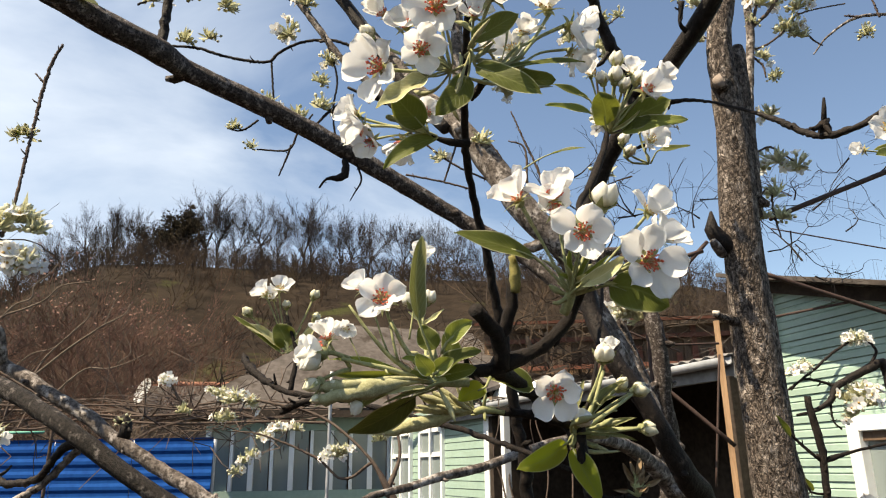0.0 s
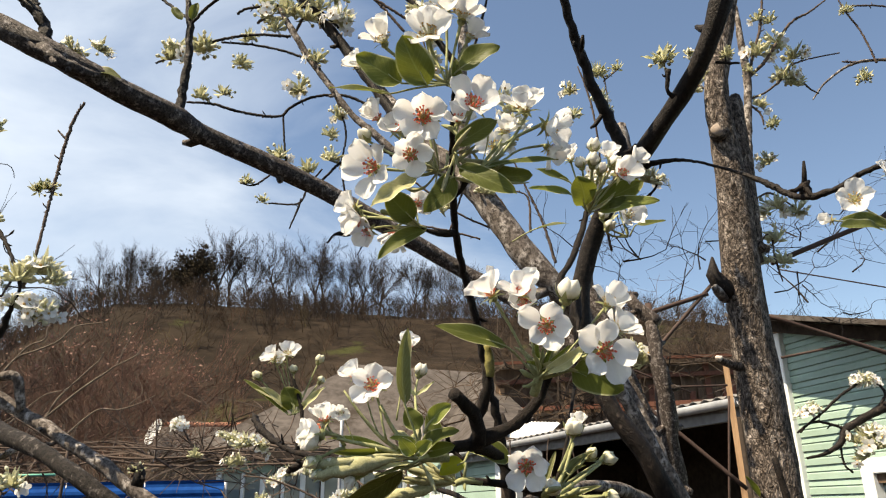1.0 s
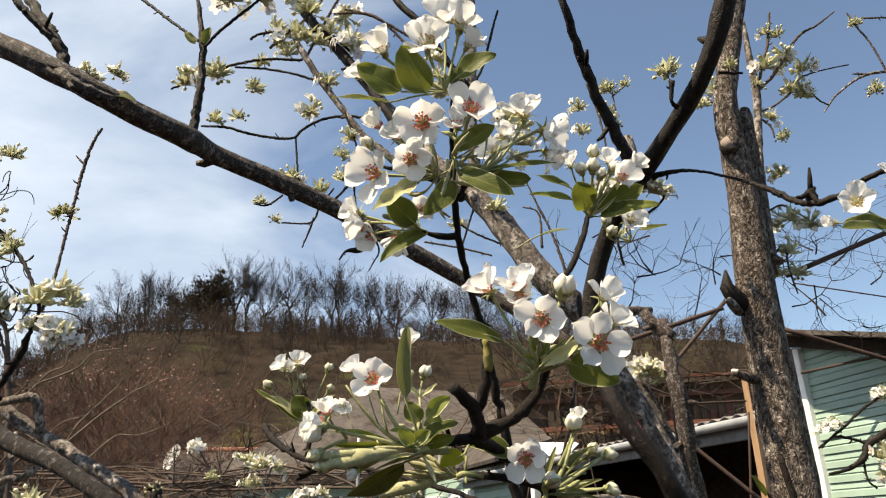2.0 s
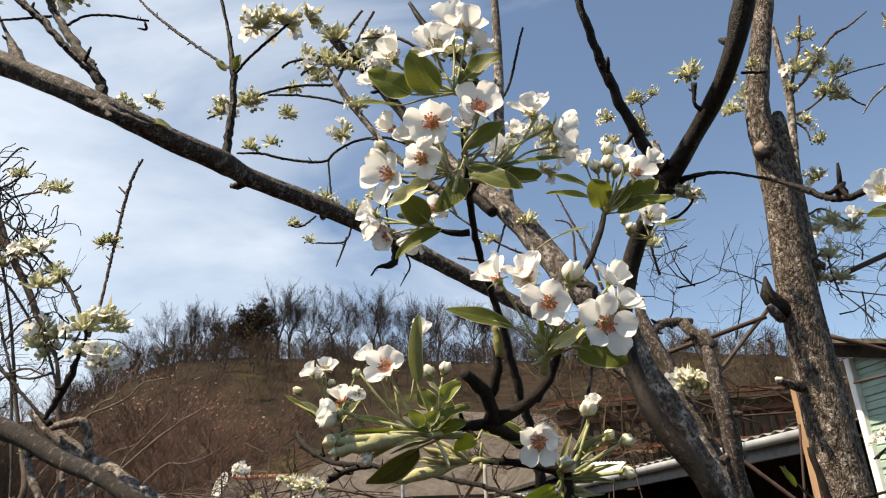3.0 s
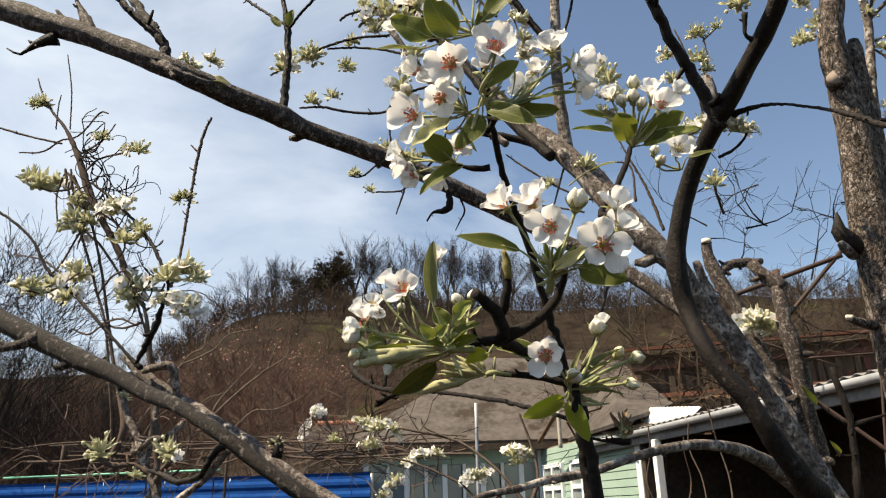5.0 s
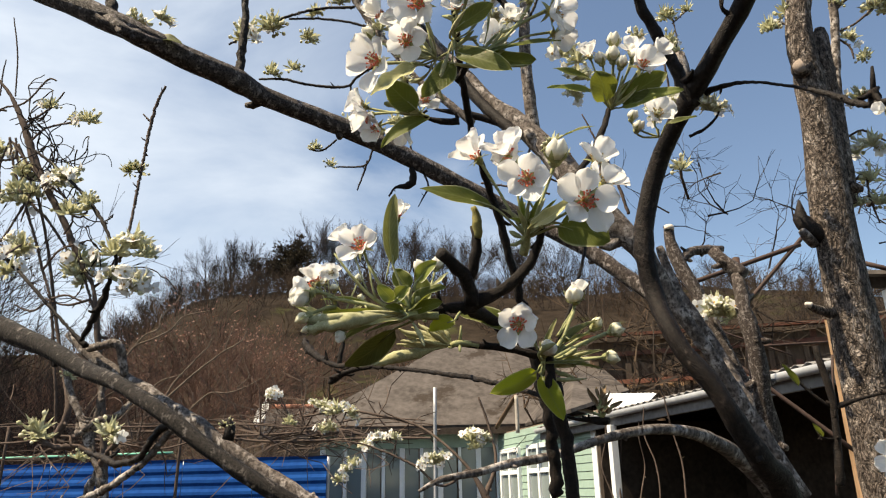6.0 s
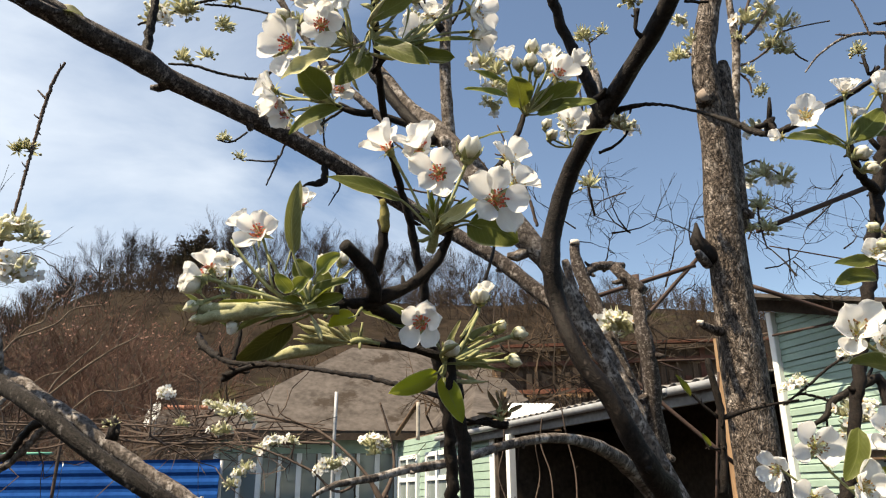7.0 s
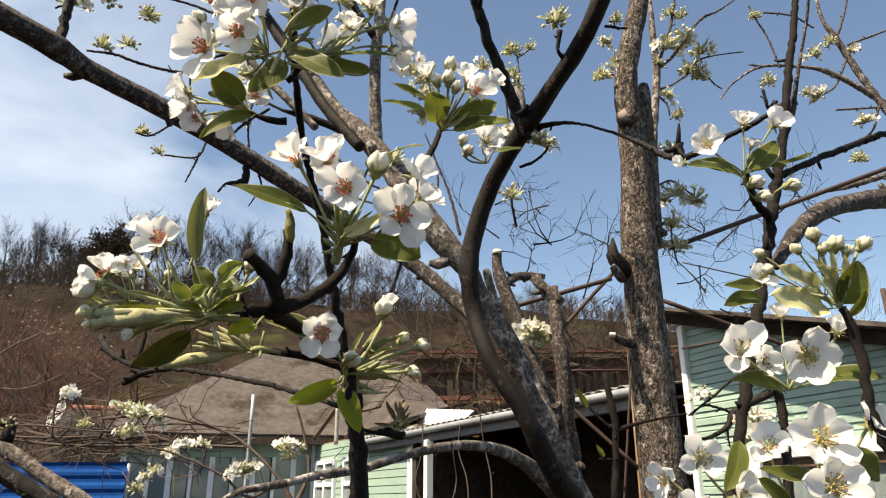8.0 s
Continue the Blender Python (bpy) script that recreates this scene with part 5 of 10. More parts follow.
def pergola():
    """Thin poles carrying bare grapevines between the garden and the houses."""
    ob = thing("pergola", (-3.5, 8.4, 0.0), "garden trellis of thin grey poles with bare grapevines", "trellis")
    rng = random.Random(6)
    for y, z, r in ((8.0, 2.30, 0.018), (8.35, 2.12, 0.03), (8.7, 2.34, 0.018), (9.1, 2.25, 0.03), (9.5, 2.40, 0.02)):
        rows = [(-7.4 + 6.1 * k / 9, y + 0.2 - 0.04 * k + rng.gauss(0, 0.02), z + 0.12 - 0.018 * k + rng.gauss(0, 0.035), r * 0.45 * rng.uniform(0.8, 1.2)) for k in range(10)]
        limb(ob, "rail", BARK_FINE, rows, 7, 0.25, spurs=6, seed=int(y * 10))
    for x, y in ((-1.27, 8.2), (-4.55, 8.6), (-7.2, 8.9)):
        rod("post", (x, y, 0), (x + 0.02, y, 2.45 if x < -4 else 2.66), 0.02, ZINC if x > -2 else BARK_FINE, ob)
    for i in range(24):
        h = Heap()
        p = Vector((rng.uniform(-7.2, -1.0), rng.uniform(8.0, 9.5), 2.2))
        for _ in range(3):
            d = Vector((rng.gauss(0, 1), rng.gauss(0, 0.5), rng.gauss(0.05, 0.35))).normalized()
            grow(h, p, d, rng.uniform(0.5, 1.0), 0.014, 1, rng, 0, 0.3, 0.0, (1, 3), 0.7)
        part("vine", h.mesh("vine", BARK_FINE, False), ob)
    return ob


pergola()


def shed():
    """Reddish plank shed behind the porch roof, half hidden by vines."""
    ob = thing("shed", (2.4, 13.6, 0.0), "reddish-brown plank shed overgrown with bare vines", "shed")
    rng = random.Random(3)
    slab("wall", (0.8, 13.35, 0), (5.6, 12.8, 0), 4.05, 0.1, BROWN_WOOD, ob)
    sheet("roof", [(0.6, 12.95, 4.1), (5.8, 12.4, 4.1), (5.9, 14.6, 4.5), (0.7, 15.1, 4.5)], RED_WOOD, ob, 0.05)
    for i in range(34):
        a = Vector((0.85 + 0.14 * i, 13.25 - 0.016 * i, 2.3 + rng.uniform(0, 0.35)))
        m = ORANGE_WOOD if i < 12 and rng.random() < 0.7 else (RED_WOOD if rng.random() < 0.4 else BROWN_WOOD)
        if rng.random() < 0.8:
            slab("plank", a, a + Vector((rng.uniform(0.07, 0.12), 0, 0)), rng.uniform(1.0, 1.5), 0.025, m, ob, 0.003)
    for z in (2.7, 3.25, 3.75):
        slab("rail", (0.8, 13.18, z), (5.6, 12.62, z + 0.05), 0.08, 0.04, RED_WOOD, ob, 0.003)
    for i in range(18):
        h = Heap()
        p = Vector((rng.uniform(0.4, 5.6), rng.uniform(11.7, 12.5), rng.uniform(2.5, 4.2)))
        for _ in range(3):
            grow(h, p, Vector((rng.gauss(0, 1), rng.gauss(0, 0.5), rng.gauss(0.2, 0.6))).normalized(), rng.uniform(0.5, 1.2), 0.016, 2, rng, 0, 0.35, 0.02, (1, 3), 0.7)
        part("vine", h.mesh("vine", DARK_WOOD if i % 3 else BRUSH_BROWN, False), ob)
    for i in range(7):
        h = Heap()
        p = Vector((rng.uniform(-0.5, 2.4), rng.uniform(11.0, 12.0), rng.uniform(2.6, 3.7)))
        for _ in range(3):
            grow(h, p, Vector((rng.gauss(0, 0.8), rng.gauss(0, 0.4), rng.gauss(0.1, 0.8))).normalized(), rng.uniform(0.5, 1.1), 0.02, 2, rng, 0, 0.35, 0.0, (1, 3), 0.7)
        part("vine", h.mesh("vine", DARK_WOOD if i % 2 else BRUSH_BROWN, False), ob)
    return ob


RED_WOOD = material("reddish_painted_wood", (0.13, 0.055, 0.04), (0.22, 0.10, 0.07), 6.0, 0.8, 0.3, dist=0.004, spec=0.06)
shed()


def lone_plank():
    a, b = PLANK
    d = (b - a).normalized()
    x = Vector((0.93, -0.36, 0)).normalized()
    y = d.cross(x).normalized()
    h = Heap()
    m = Matrix((x, y, d)).transposed().to_4x4()
    m.translation = (a + b) / 2
    h.box(m @ Matrix.Diagonal((0.038, 0.02, (b - a).length, 1)))
    ob = new("leaning_plank", h.mesh("leaning_plank", ORANGE_WOOD, False))
    tagged(ob, "weathered orange-brown plank standing upright in the garden", "plank")


def trellis():
    ob = thing("pipe_trellis", (1.6, 3.4, 0.0), "rusty pipe trellis with wires over the garden path", "trellis")
    for a, b, r in TRELLIS:
        rod("pipe", a, b, r * 0.8, RUST, ob)
    rod("post", (0.98, 3.35, 0.0), (0.98, 3.35, 2.55), 0.018, RUST, ob)
    rod("post", (4.05, 5.05, 0.0), (4.05, 5.05, 3.1), 0.018, RUST, ob)
    return ob


def vine_tangle(tree):
    """Dry tendrils curling round the slender tree."""
    rng = random.Random(12)
    for i in range(42):
        h = Heap()
        s = rng.random() ** 0.8
        p = Vector((-1.95 - 0.58 * s, 2.93, 2.55 + 0.95 * s)) + Vector((rng.gauss(0, 0.04), rng.gauss(0, 0.04), 0))
        d = Vector((rng.gauss(0, 1), rng.gauss(0, 0.5), rng.gauss(-0.2, 0.9))).normalized()
        pts = [p]
        turn = Vector((rng.gauss(0, 1), rng.gauss(0, 1), rng.gauss(0, 1))) * 0.24
        for k in range(rng.randint(7, 18)):
            d = (d + turn.cross(d) + Vector((rng.gauss(0, 0.2), rng.gauss(0, 0.2), rng.gauss(0, 0.2)))).normalized()
            p = p + d * 0.028
            pts.append(p)
        h.tube(pts, [0.0036 * (1 - 0.03 * k) for k in range(len(pts))], 5)
        part("vine", h.mesh("vine", BARK_TWIG), tree)


LEAF_DOWNY = leaf_material("shaded_downy_leaf", (0.17, 0.175, 0.075), (0.30, 0.30, 0.16), (0.52, 0.50, 0.36), 0.25, (0.30, 0.31, 0.08), 0.7)
# darker copy of LEAF: the shade on a down-turned leaf is put into its colour
LEAF_DARK = leaf_material("shaded_leaf_underside", (0.050, 0.056, 0.018), (0.085, 0.092, 0.036), (0.40, 0.40, 0.26), 0.05, (0.10, 0.11, 0.02), 0.5)
LEAF_RIM = leaf_material("young_leaf_with_downy_rim", (0.17, 0.20, 0.05), (0.27, 0.30, 0.10), (0.70, 0.69, 0.54), 0.30, (0.34, 0.38, 0.06))
LEAF_GLOW = leaf_material("sunlit_yellow_green_leaf", (0.17, 0.21, 0.035), (0.28, 0.32, 0.09), (0.50, 0.50, 0.34), 0.62, (0.52, 0.56, 0.03))
DRY = material("dry_brown_flower_stalk", (0.12, 0.08, 0.045), (0.24, 0.17, 0.10), 90, 0.8, 0.2, dist=0.001)


def fine_twigs(tree, seed, xs, y, zs, count):
    """Thin bare zig-zag twigs against the sky."""
    rng = random.Random(seed)
    for _ in range(count):
        h = Heap()
        p = Vector((rng.uniform(*xs) * y / 3.9, y + rng.gauss(0, 0.3), rng.uniform(*zs)))
        d = Vector((rng.gauss(0, 1), rng.gauss(0, 0.4), rng.gauss(0.5, 0.6))).normalized()
        grow(h, p, d, rng.uniform(0.16, 0.34), 0.0062, 2, rng, 0, 0.55, 0.05, (1, 2), 0.75)
        part("twig", h.mesh("twig", BARK_TWIG, False), tree)



TRELLIS = [
    ((1.313, 2.700, 2.533), (2.584, 2.700, 3.030), 0.013),
    ((1.472, 3.200, 2.446), (2.142, 3.200, 2.205), 0.014),
    ((0.753, 3.300, 2.426), (1.258, 3.300, 2.581), 0.014),
    ((1.285, 3.300, 2.627), (0.988, 3.300, 2.320), 0.012),
    ((2.187, 4.500, 3.086), (3.210, 4.500, 2.879), 0.006),
    ((2.381, 5.100, 2.610), (3.131, 4.500, 2.679), 0.012),
    ((1.222, 4.000, 2.242), (1.552, 4.000, 2.248), 0.008),
    ((1.043, 4.600, 2.402), (1.730, 4.400, 1.703), 0.016),
    ((1.028, 6.000, 2.914), (1.994, 6.000, 2.505), 0.010),
    ((1.779, 4.600, 2.274), (1.661, 4.600, 1.469), 0.010),
]
trellis()


PLANK = (Vector((1.893, 4.900, -0.030)), Vector((1.901, 4.900, 2.551)))
lone_plank()



# ---- trees ----
pear_tree = thing("pear_tree", (0.75, 2.35, 0.0), "bare-limbed pear tree in white blossom with young green leaves", "tree", "pear trees")
limb(pear_tree, "limb", BARK_LIMB, [(-1.399, 1.000, 2.768, 0.0305), (-1.245, 1.000, 2.670, 0.0294), (-1.095, 1.020, 2.605, 0.0275), (-0.897, 1.050, 2.523, 0.0243), (-0.749, 1.075, 2.450, 0.0238), (-0.640, 1.160, 2.414, 0.0244), (-0.547, 1.250, 2.393, 0.0253), (-0.536, 1.330, 2.408, 0.0227), (-0.380, 1.440, 2.370, 0.0230), (-0.241, 1.530, 2.323, 0.0215), (-0.085, 1.610, 2.251, 0.0209), (0.056, 1.655, 2.176, 0.0184), (0.189, 1.635, 2.083, 0.0180), (0.286, 1.600, 1.988, 0.0187), (0.339, 1.565, 1.928, 0.0187)], 14, 0.12, spurs=10)
limb(pear_tree, "limb", BARK_DARK, [(0.760, 2.250, 0.0, 0.0602), (0.745, 2.000, 0.5, 0.0482), (0.690, 1.760, 1.0, 0.0378), (0.556, 1.600, 1.479, 0.0299), (0.494, 1.520, 1.570, 0.0250), (0.457, 1.490, 1.625, 0.0224), (0.426, 1.470, 1.680, 0.0205), (0.395, 1.460, 1.737, 0.0193), (0.356, 1.460, 1.795, 0.0187), (0.327, 1.470, 1.857, 0.0190), (0.316, 1.500, 1.927, 0.0189), (0.303, 1.485, 1.995, 0.0212), (0.303, 1.480, 2.042, 0.0206), (0.314, 1.470, 2.104, 0.0200), (0.353, 1.420, 2.219, 0.0190), (0.402, 1.305, 2.287, 0.0216), (0.450, 1.190, 2.339, 0.0174), (0.488, 1.100, 2.389, 0.0176), (0.509, 1.040, 2.441, 0.0187), (0.528, 1.000, 2.507, 0.0195), (0.554, 0.950, 2.585, 0.0202)], 16, 0.22, spurs=5)
limb(pear_tree, "limb", BARK_DARK, [(0.405, 1.300, 2.264, 0.0134), (0.377, 1.280, 2.338, 0.0136), (0.339, 1.250, 2.410, 0.0114), (0.299, 1.200, 2.484, 0.0105), (0.267, 1.150, 2.561, 0.0089), (0.249, 1.120, 2.607, 0.0082), (0.230, 1.100, 2.700, 0.0076)], 12, 0.12, spurs=6)
limb(pear_tree, "limb_stub", BARK_PALE, [(0.416, 1.360, 2.307, 0.0174), (0.407, 1.360, 2.373, 0.0164), (0.403, 1.360, 2.422, 0.0141)], 10, 0.1)
limb(pear_tree, "spur", BARK_TWIG, [(0.446, 1.120, 2.346, 0.0058), (0.433, 1.110, 2.354, 0.0032), (0.436, 1.100, 2.392, 0.0058)], 8, 0.2, spurs=2)
limb(pear_tree, "twig", BARK_TWIG, [(0.403, 1.360, 2.226, 0.0036), (0.427, 1.330, 2.225, 0.0036), (0.449, 1.320, 2.243, 0.0029), (0.459, 1.310, 2.264, 0.0024)], 6, 0.2)
limb(pear_tree, "spur", BARK_TWIG, [(0.519, 1.080, 2.393, 0.0029), (0.544, 1.080, 2.391, 0.0025), (0.563, 1.080, 2.390, 0.0021)], 8, 0.2, spurs=2)
limb(pear_tree, "branch", BARK_DARK, [(0.429, 1.300, 2.288, 0.0069), (0.450, 1.270, 2.283, 0.0059), (0.494, 1.230, 2.266, 0.0030), (0.549, 1.170, 2.215, 0.0029), (0.581, 1.120, 2.167, 0.0052), (0.606, 1.070, 2.116, 0.0056), (0.619, 1.040, 2.098, 0.0061), (0.644, 1.000, 2.094, 0.0053), (0.677, 0.970, 2.109, 0.0046), (0.701, 0.940, 2.113, 0.0045), (0.738, 0.900, 2.134, 0.0023)], 9, 0.18, spurs=6)
limb(pear_tree, "spur", BARK_TWIG, [(0.619, 1.045, 2.103, 0.0095), (0.618, 1.045, 2.120, 0.0086), (0.628, 1.045, 2.130, 0.0024)], 8, 0.3, spurs=3)
limb(pear_tree, "limb", BARK_PALE, [(0.801, 2.440, 1.493, 0.0540), (0.753, 2.420, 1.607, 0.0396), (0.707, 2.400, 1.714, 0.0316), (0.676, 2.380, 1.776, 0.0269), (0.632, 2.360, 1.866, 0.0237), (0.587, 2.340, 1.947, 0.0221), (0.535, 2.320, 2.029, 0.0220), (0.482, 2.300, 2.121, 0.0276), (0.434, 2.260, 2.208, 0.0283), (0.388, 2.200, 2.262, 0.0373), (0.276, 2.200, 2.398, 0.0454), (0.160, 2.240, 2.599, 0.0433), (0.036, 2.290, 2.786, 0.0368), (-0.062, 2.330, 2.897, 0.0272), (-0.155, 2.360, 3.043, 0.0236), (-0.253, 2.400, 3.191, 0.0199), (-0.350, 2.400, 3.329, 0.0179), (-0.488, 2.450, 3.552, 0.0163)], 14, 0.18, spurs=12)
limb(pear_tree, "limb", BARK_PALE, [(0.084, 2.280, 2.732, 0.0223), (0.073, 2.270, 2.869, 0.0226), (0.067, 2.250, 3.070, 0.0209), (0.078, 2.250, 3.271, 0.0193), (0.085, 2.250, 3.509, 0.0176), (0.088, 2.250, 3.789, 0.0137)], 10, 0.08)
limb(pear_tree, "twig", BARK_DARK, [(-0.011, 2.300, 2.789, 0.0164), (-0.077, 2.300, 2.820, 0.0144), (-0.168, 2.280, 2.844, 0.0143), (-0.260, 2.280, 2.869, 0.0063), (-0.323, 2.280, 2.901, 0.0051)], 8, 0.15, spurs=4)
limb(pear_tree, "twig", BARK_DARK, [(0.060, 2.240, 3.176, 0.0153), (-0.013, 2.220, 3.281, 0.0132), (-0.111, 2.200, 3.448, 0.0135), (-0.198, 2.200, 3.551, 0.0138), (-0.263, 2.200, 3.682, 0.0073)], 8, 0.15, spurs=5)
limb(pear_tree, "twig", BARK_DARK, [(0.074, 2.300, 3.214, 0.0055), (0.123, 2.300, 3.313, 0.0056), (0.158, 2.300, 3.445, 0.0057), (0.194, 2.300, 3.580, 0.0043)], 6, 0.2, spurs=4)
limb(pear_tree, "branch", BARK_PALE, [(0.719, 2.300, 1.506, 0.0388), (0.608, 2.150, 1.594, 0.0267), (0.472, 1.950, 1.653, 0.0183), (0.338, 1.750, 1.664, 0.0124), (0.211, 1.600, 1.642, 0.0100), (0.078, 1.500, 1.600, 0.0092), (-0.007, 1.420, 1.584, 0.0087), (-0.063, 1.360, 1.567, 0.0072), (-0.123, 1.300, 1.556, 0.0059), (-0.160, 1.280, 1.536, 0.0030)], 10, 0.16, spurs=8)
limb(pear_tree, "branch", BARK_LEFT, [(-0.750, 1.080, 2.457, 0.0113), (-0.761, 1.080, 2.504, 0.0115), (-0.782, 1.080, 2.538, 0.0116), (-0.847, 1.100, 2.627, 0.0107), (-0.907, 1.120, 2.711, 0.0097), (-0.955, 1.130, 2.781, 0.0085), (-1.010, 1.140, 2.881, 0.0045), (-1.052, 1.140, 2.985, 0.0047)], 9, 0.2, spurs=5)
limb(pear_tree, "branch", BARK_LEFT, [(-0.782, 1.080, 2.538, 0.0090), (-0.835, 1.060, 2.588, 0.0078), (-0.907, 1.040, 2.671, 0.0079), (-0.978, 1.030, 2.738, 0.0080), (-1.029, 1.020, 2.809, 0.0042), (-1.098, 1.020, 2.921, 0.0043)], 9, 0.2, spurs=5)
limb(pear_tree, "twig", BARK_TWIG, [(-0.900, 1.120, 2.715, 0.0034), (-0.875, 1.140, 2.756, 0.0031), (-0.824, 1.160, 2.769, 0.0031), (-0.754, 1.200, 2.779, 0.0027)], 6, 0.2, spurs=4)
limb(pear_tree, "twig", BARK_TWIG, [(-0.766, 1.200, 2.780, 0.0027), (-0.758, 1.200, 2.755, 0.0036), (-0.780, 1.200, 2.760, 0.0018)], 6, 0.2)
limb(pear_tree, "twig", BARK_TWIG, [(-0.885, 1.050, 2.678, 0.0033), (-1.004, 1.040, 2.674, 0.0029), (-1.121, 1.030, 2.690, 0.0033), (-1.212, 1.020, 2.717, 0.0034), (-1.319, 1.020, 2.758, 0.0034)], 6, 0.2, spurs=4)
limb(pear_tree, "twig", BARK_TWIG, [(0.080, 0.458, 1.597, 0.0017), (0.045, 0.510, 1.614, 0.0019), (-0.000, 0.580, 1.633, 0.0022), (-0.060, 0.660, 1.653, 0.0022), (-0.110, 0.720, 1.667, 0.0025), (-0.161, 0.770, 1.678, 0.0030), (-0.197, 0.810, 1.696, 0.0039), (-0.227, 0.850, 1.717, 0.0052), (-0.243, 0.880, 1.736, 0.0019)], 9, 0.30, spurs=12)
limb(pear_tree, "branch", BARK_LIMB, [(-0.927, 1.050, 2.547, 0.0142), (-0.948, 1.050, 2.586, 0.0130), (-0.984, 1.050, 2.649, 0.0041), (-1.020, 1.050, 2.705, 0.0042), (-1.058, 1.040, 2.735, 0.0042), (-1.114, 1.040, 2.767, 0.0034)], 8, 0.25, spurs=2)
limb(pear_tree, "spur", BARK_LIMB, [(-0.945, 1.040, 2.552, 0.0090), (-0.986, 1.030, 2.579, 0.0078), (-1.002, 1.020, 2.601, 0.0032)], 8, 0.25)
limb(pear_tree, "spur", BARK_DARK, [(-1.000, 1.030, 2.535, 0.0179), (-1.039, 1.020, 2.516, 0.0076), (-1.064, 1.010, 2.488, 0.0031), (-1.092, 1.000, 2.501, 0.0016)], 7, 0.25, spurs=4)
limb(pear_tree, "knot", BARK_LIMB, [(-0.740, 1.052, 2.440, 0.0120), (-0.706, 1.050, 2.408, 0.0140), (-0.674, 1.070, 2.398, 0.0125), (-0.645, 1.095, 2.402, 0.0050)], 10, 0.3, spurs=3)
limb(pear_tree, "branch", BARK_LEFT, [(-0.552, 1.250, 2.398, 0.0120), (-0.550, 1.250, 2.433, 0.0107), (-0.543, 1.240, 2.555, 0.0082), (-0.546, 1.230, 2.639, 0.0083), (-0.564, 1.220, 2.746, 0.0044), (-0.589, 1.200, 2.859, 0.0045), (-0.612, 1.200, 2.976, 0.0046)], 8, 0.18, spurs=6)
limb(pear_tree, "twig", BARK_TWIG, [(-0.547, 1.230, 2.634, 0.0034), (-0.644, 1.270, 2.733, 0.0036), (-0.775, 1.330, 2.874, 0.0039), (-0.889, 1.380, 3.008, 0.0031), (-0.961, 1.400, 3.114, 0.0032)], 6, 0.25, spurs=6)
limb(pear_tree, "twig", BARK_TWIG, [(-0.545, 1.230, 2.614, 0.0034), (-0.504, 1.220, 2.658, 0.0034), (-0.440, 1.200, 2.697, 0.0034), (-0.398, 1.200, 2.739, 0.0026)], 6, 0.2, spurs=3)
limb(pear_tree, "twig", BARK_TWIG, [(-0.225, 1.540, 2.303, 0.0042), (-0.217, 1.540, 2.266, 0.0094), (-0.229, 1.540, 2.244, 0.0093), (-0.259, 1.530, 2.238, 0.0033), (-0.276, 1.530, 2.216, 0.0024)], 7, 0.25, spurs=2)
limb(pear_tree, "twig", BARK_TWIG, [(-0.195, 1.550, 2.287, 0.0025), (-0.182, 1.550, 2.243, 0.0025), (-0.196, 1.550, 2.213, 0.0017), (-0.207, 1.550, 2.191, 0.0012)], 5, 0.2, spurs=4)
limb(pear_tree, "twig", BARK_TWIG, [(-0.981, 2.300, 3.091, 0.0040), (-0.883, 2.300, 3.081, 0.0053), (-0.786, 2.310, 3.053, 0.0053), (-0.696, 2.320, 3.037, 0.0053), (-0.621, 2.320, 3.033, 0.0053), (-0.584, 2.320, 3.071, 0.0054), (-0.499, 2.320, 3.114, 0.0054), (-0.376, 2.300, 3.104, 0.0053), (-0.267, 2.300, 3.052, 0.0053)], 6, 0.2, spurs=6)
limb(pear_tree, "twig", BARK_TWIG, [(-0.612, 2.320, 3.033, 0.0040), (-0.601, 2.320, 2.926, 0.0040), (-0.590, 2.320, 2.843, 0.0039)], 5, 0.2)
limb(pear_tree, "twig", BARK_TWIG, [(-1.122, 2.300, 3.269, 0.0041), (-1.006, 2.300, 3.319, 0.0055), (-0.888, 2.300, 3.368, 0.0055), (-0.744, 2.300, 3.391, 0.0055), (-0.598, 2.300, 3.379, 0.0055)], 6, 0.2, spurs=4)
limb(pear_tree, "twig", BARK_TWIG, [(-0.875, 2.310, 3.367, 0.0042), (-0.744, 2.310, 3.351, 0.0048), (-0.630, 2.310, 3.321, 0.0048), (-0.527, 2.310, 3.279, 0.0055)], 6, 0.2, spurs=4)
limb(pear_tree, "twig", BARK_PALE, [(-0.657, 2.320, 3.532, 0.0071), (-0.605, 2.320, 3.435, 0.0136), (-0.530, 2.320, 3.300, 0.0133), (-0.455, 2.300, 3.181, 0.0131), (-0.349, 2.280, 3.017, 0.0127), (-0.260, 2.260, 2.920, 0.0145), (-0.135, 2.250, 2.786, 0.0142)], 7, 0.2, spurs=6)
limb(pear_tree, "branch", BARK_DARK, [(-0.654, 2.360, 3.721, 0.0189), (-0.565, 2.360, 3.589, 0.0210), (-0.442, 2.360, 3.433, 0.0206), (-0.358, 2.360, 3.310, 0.0203), (-0.229, 2.340, 3.100, 0.0196), (-0.096, 2.300, 2.880, 0.0209), (0.027, 2.260, 2.720, 0.0222)], 8, 0.2, spurs=6)
limb(pear_tree, "twig", BARK_TWIG, [(-0.831, 2.330, 3.517, 0.0057), (-0.787, 2.330, 3.543, 0.0057), (-0.649, 2.330, 3.554, 0.0057), (-0.512, 2.340, 3.536, 0.0057), (-0.418, 2.350, 3.452, 0.0057)], 6, 0.2, spurs=4)
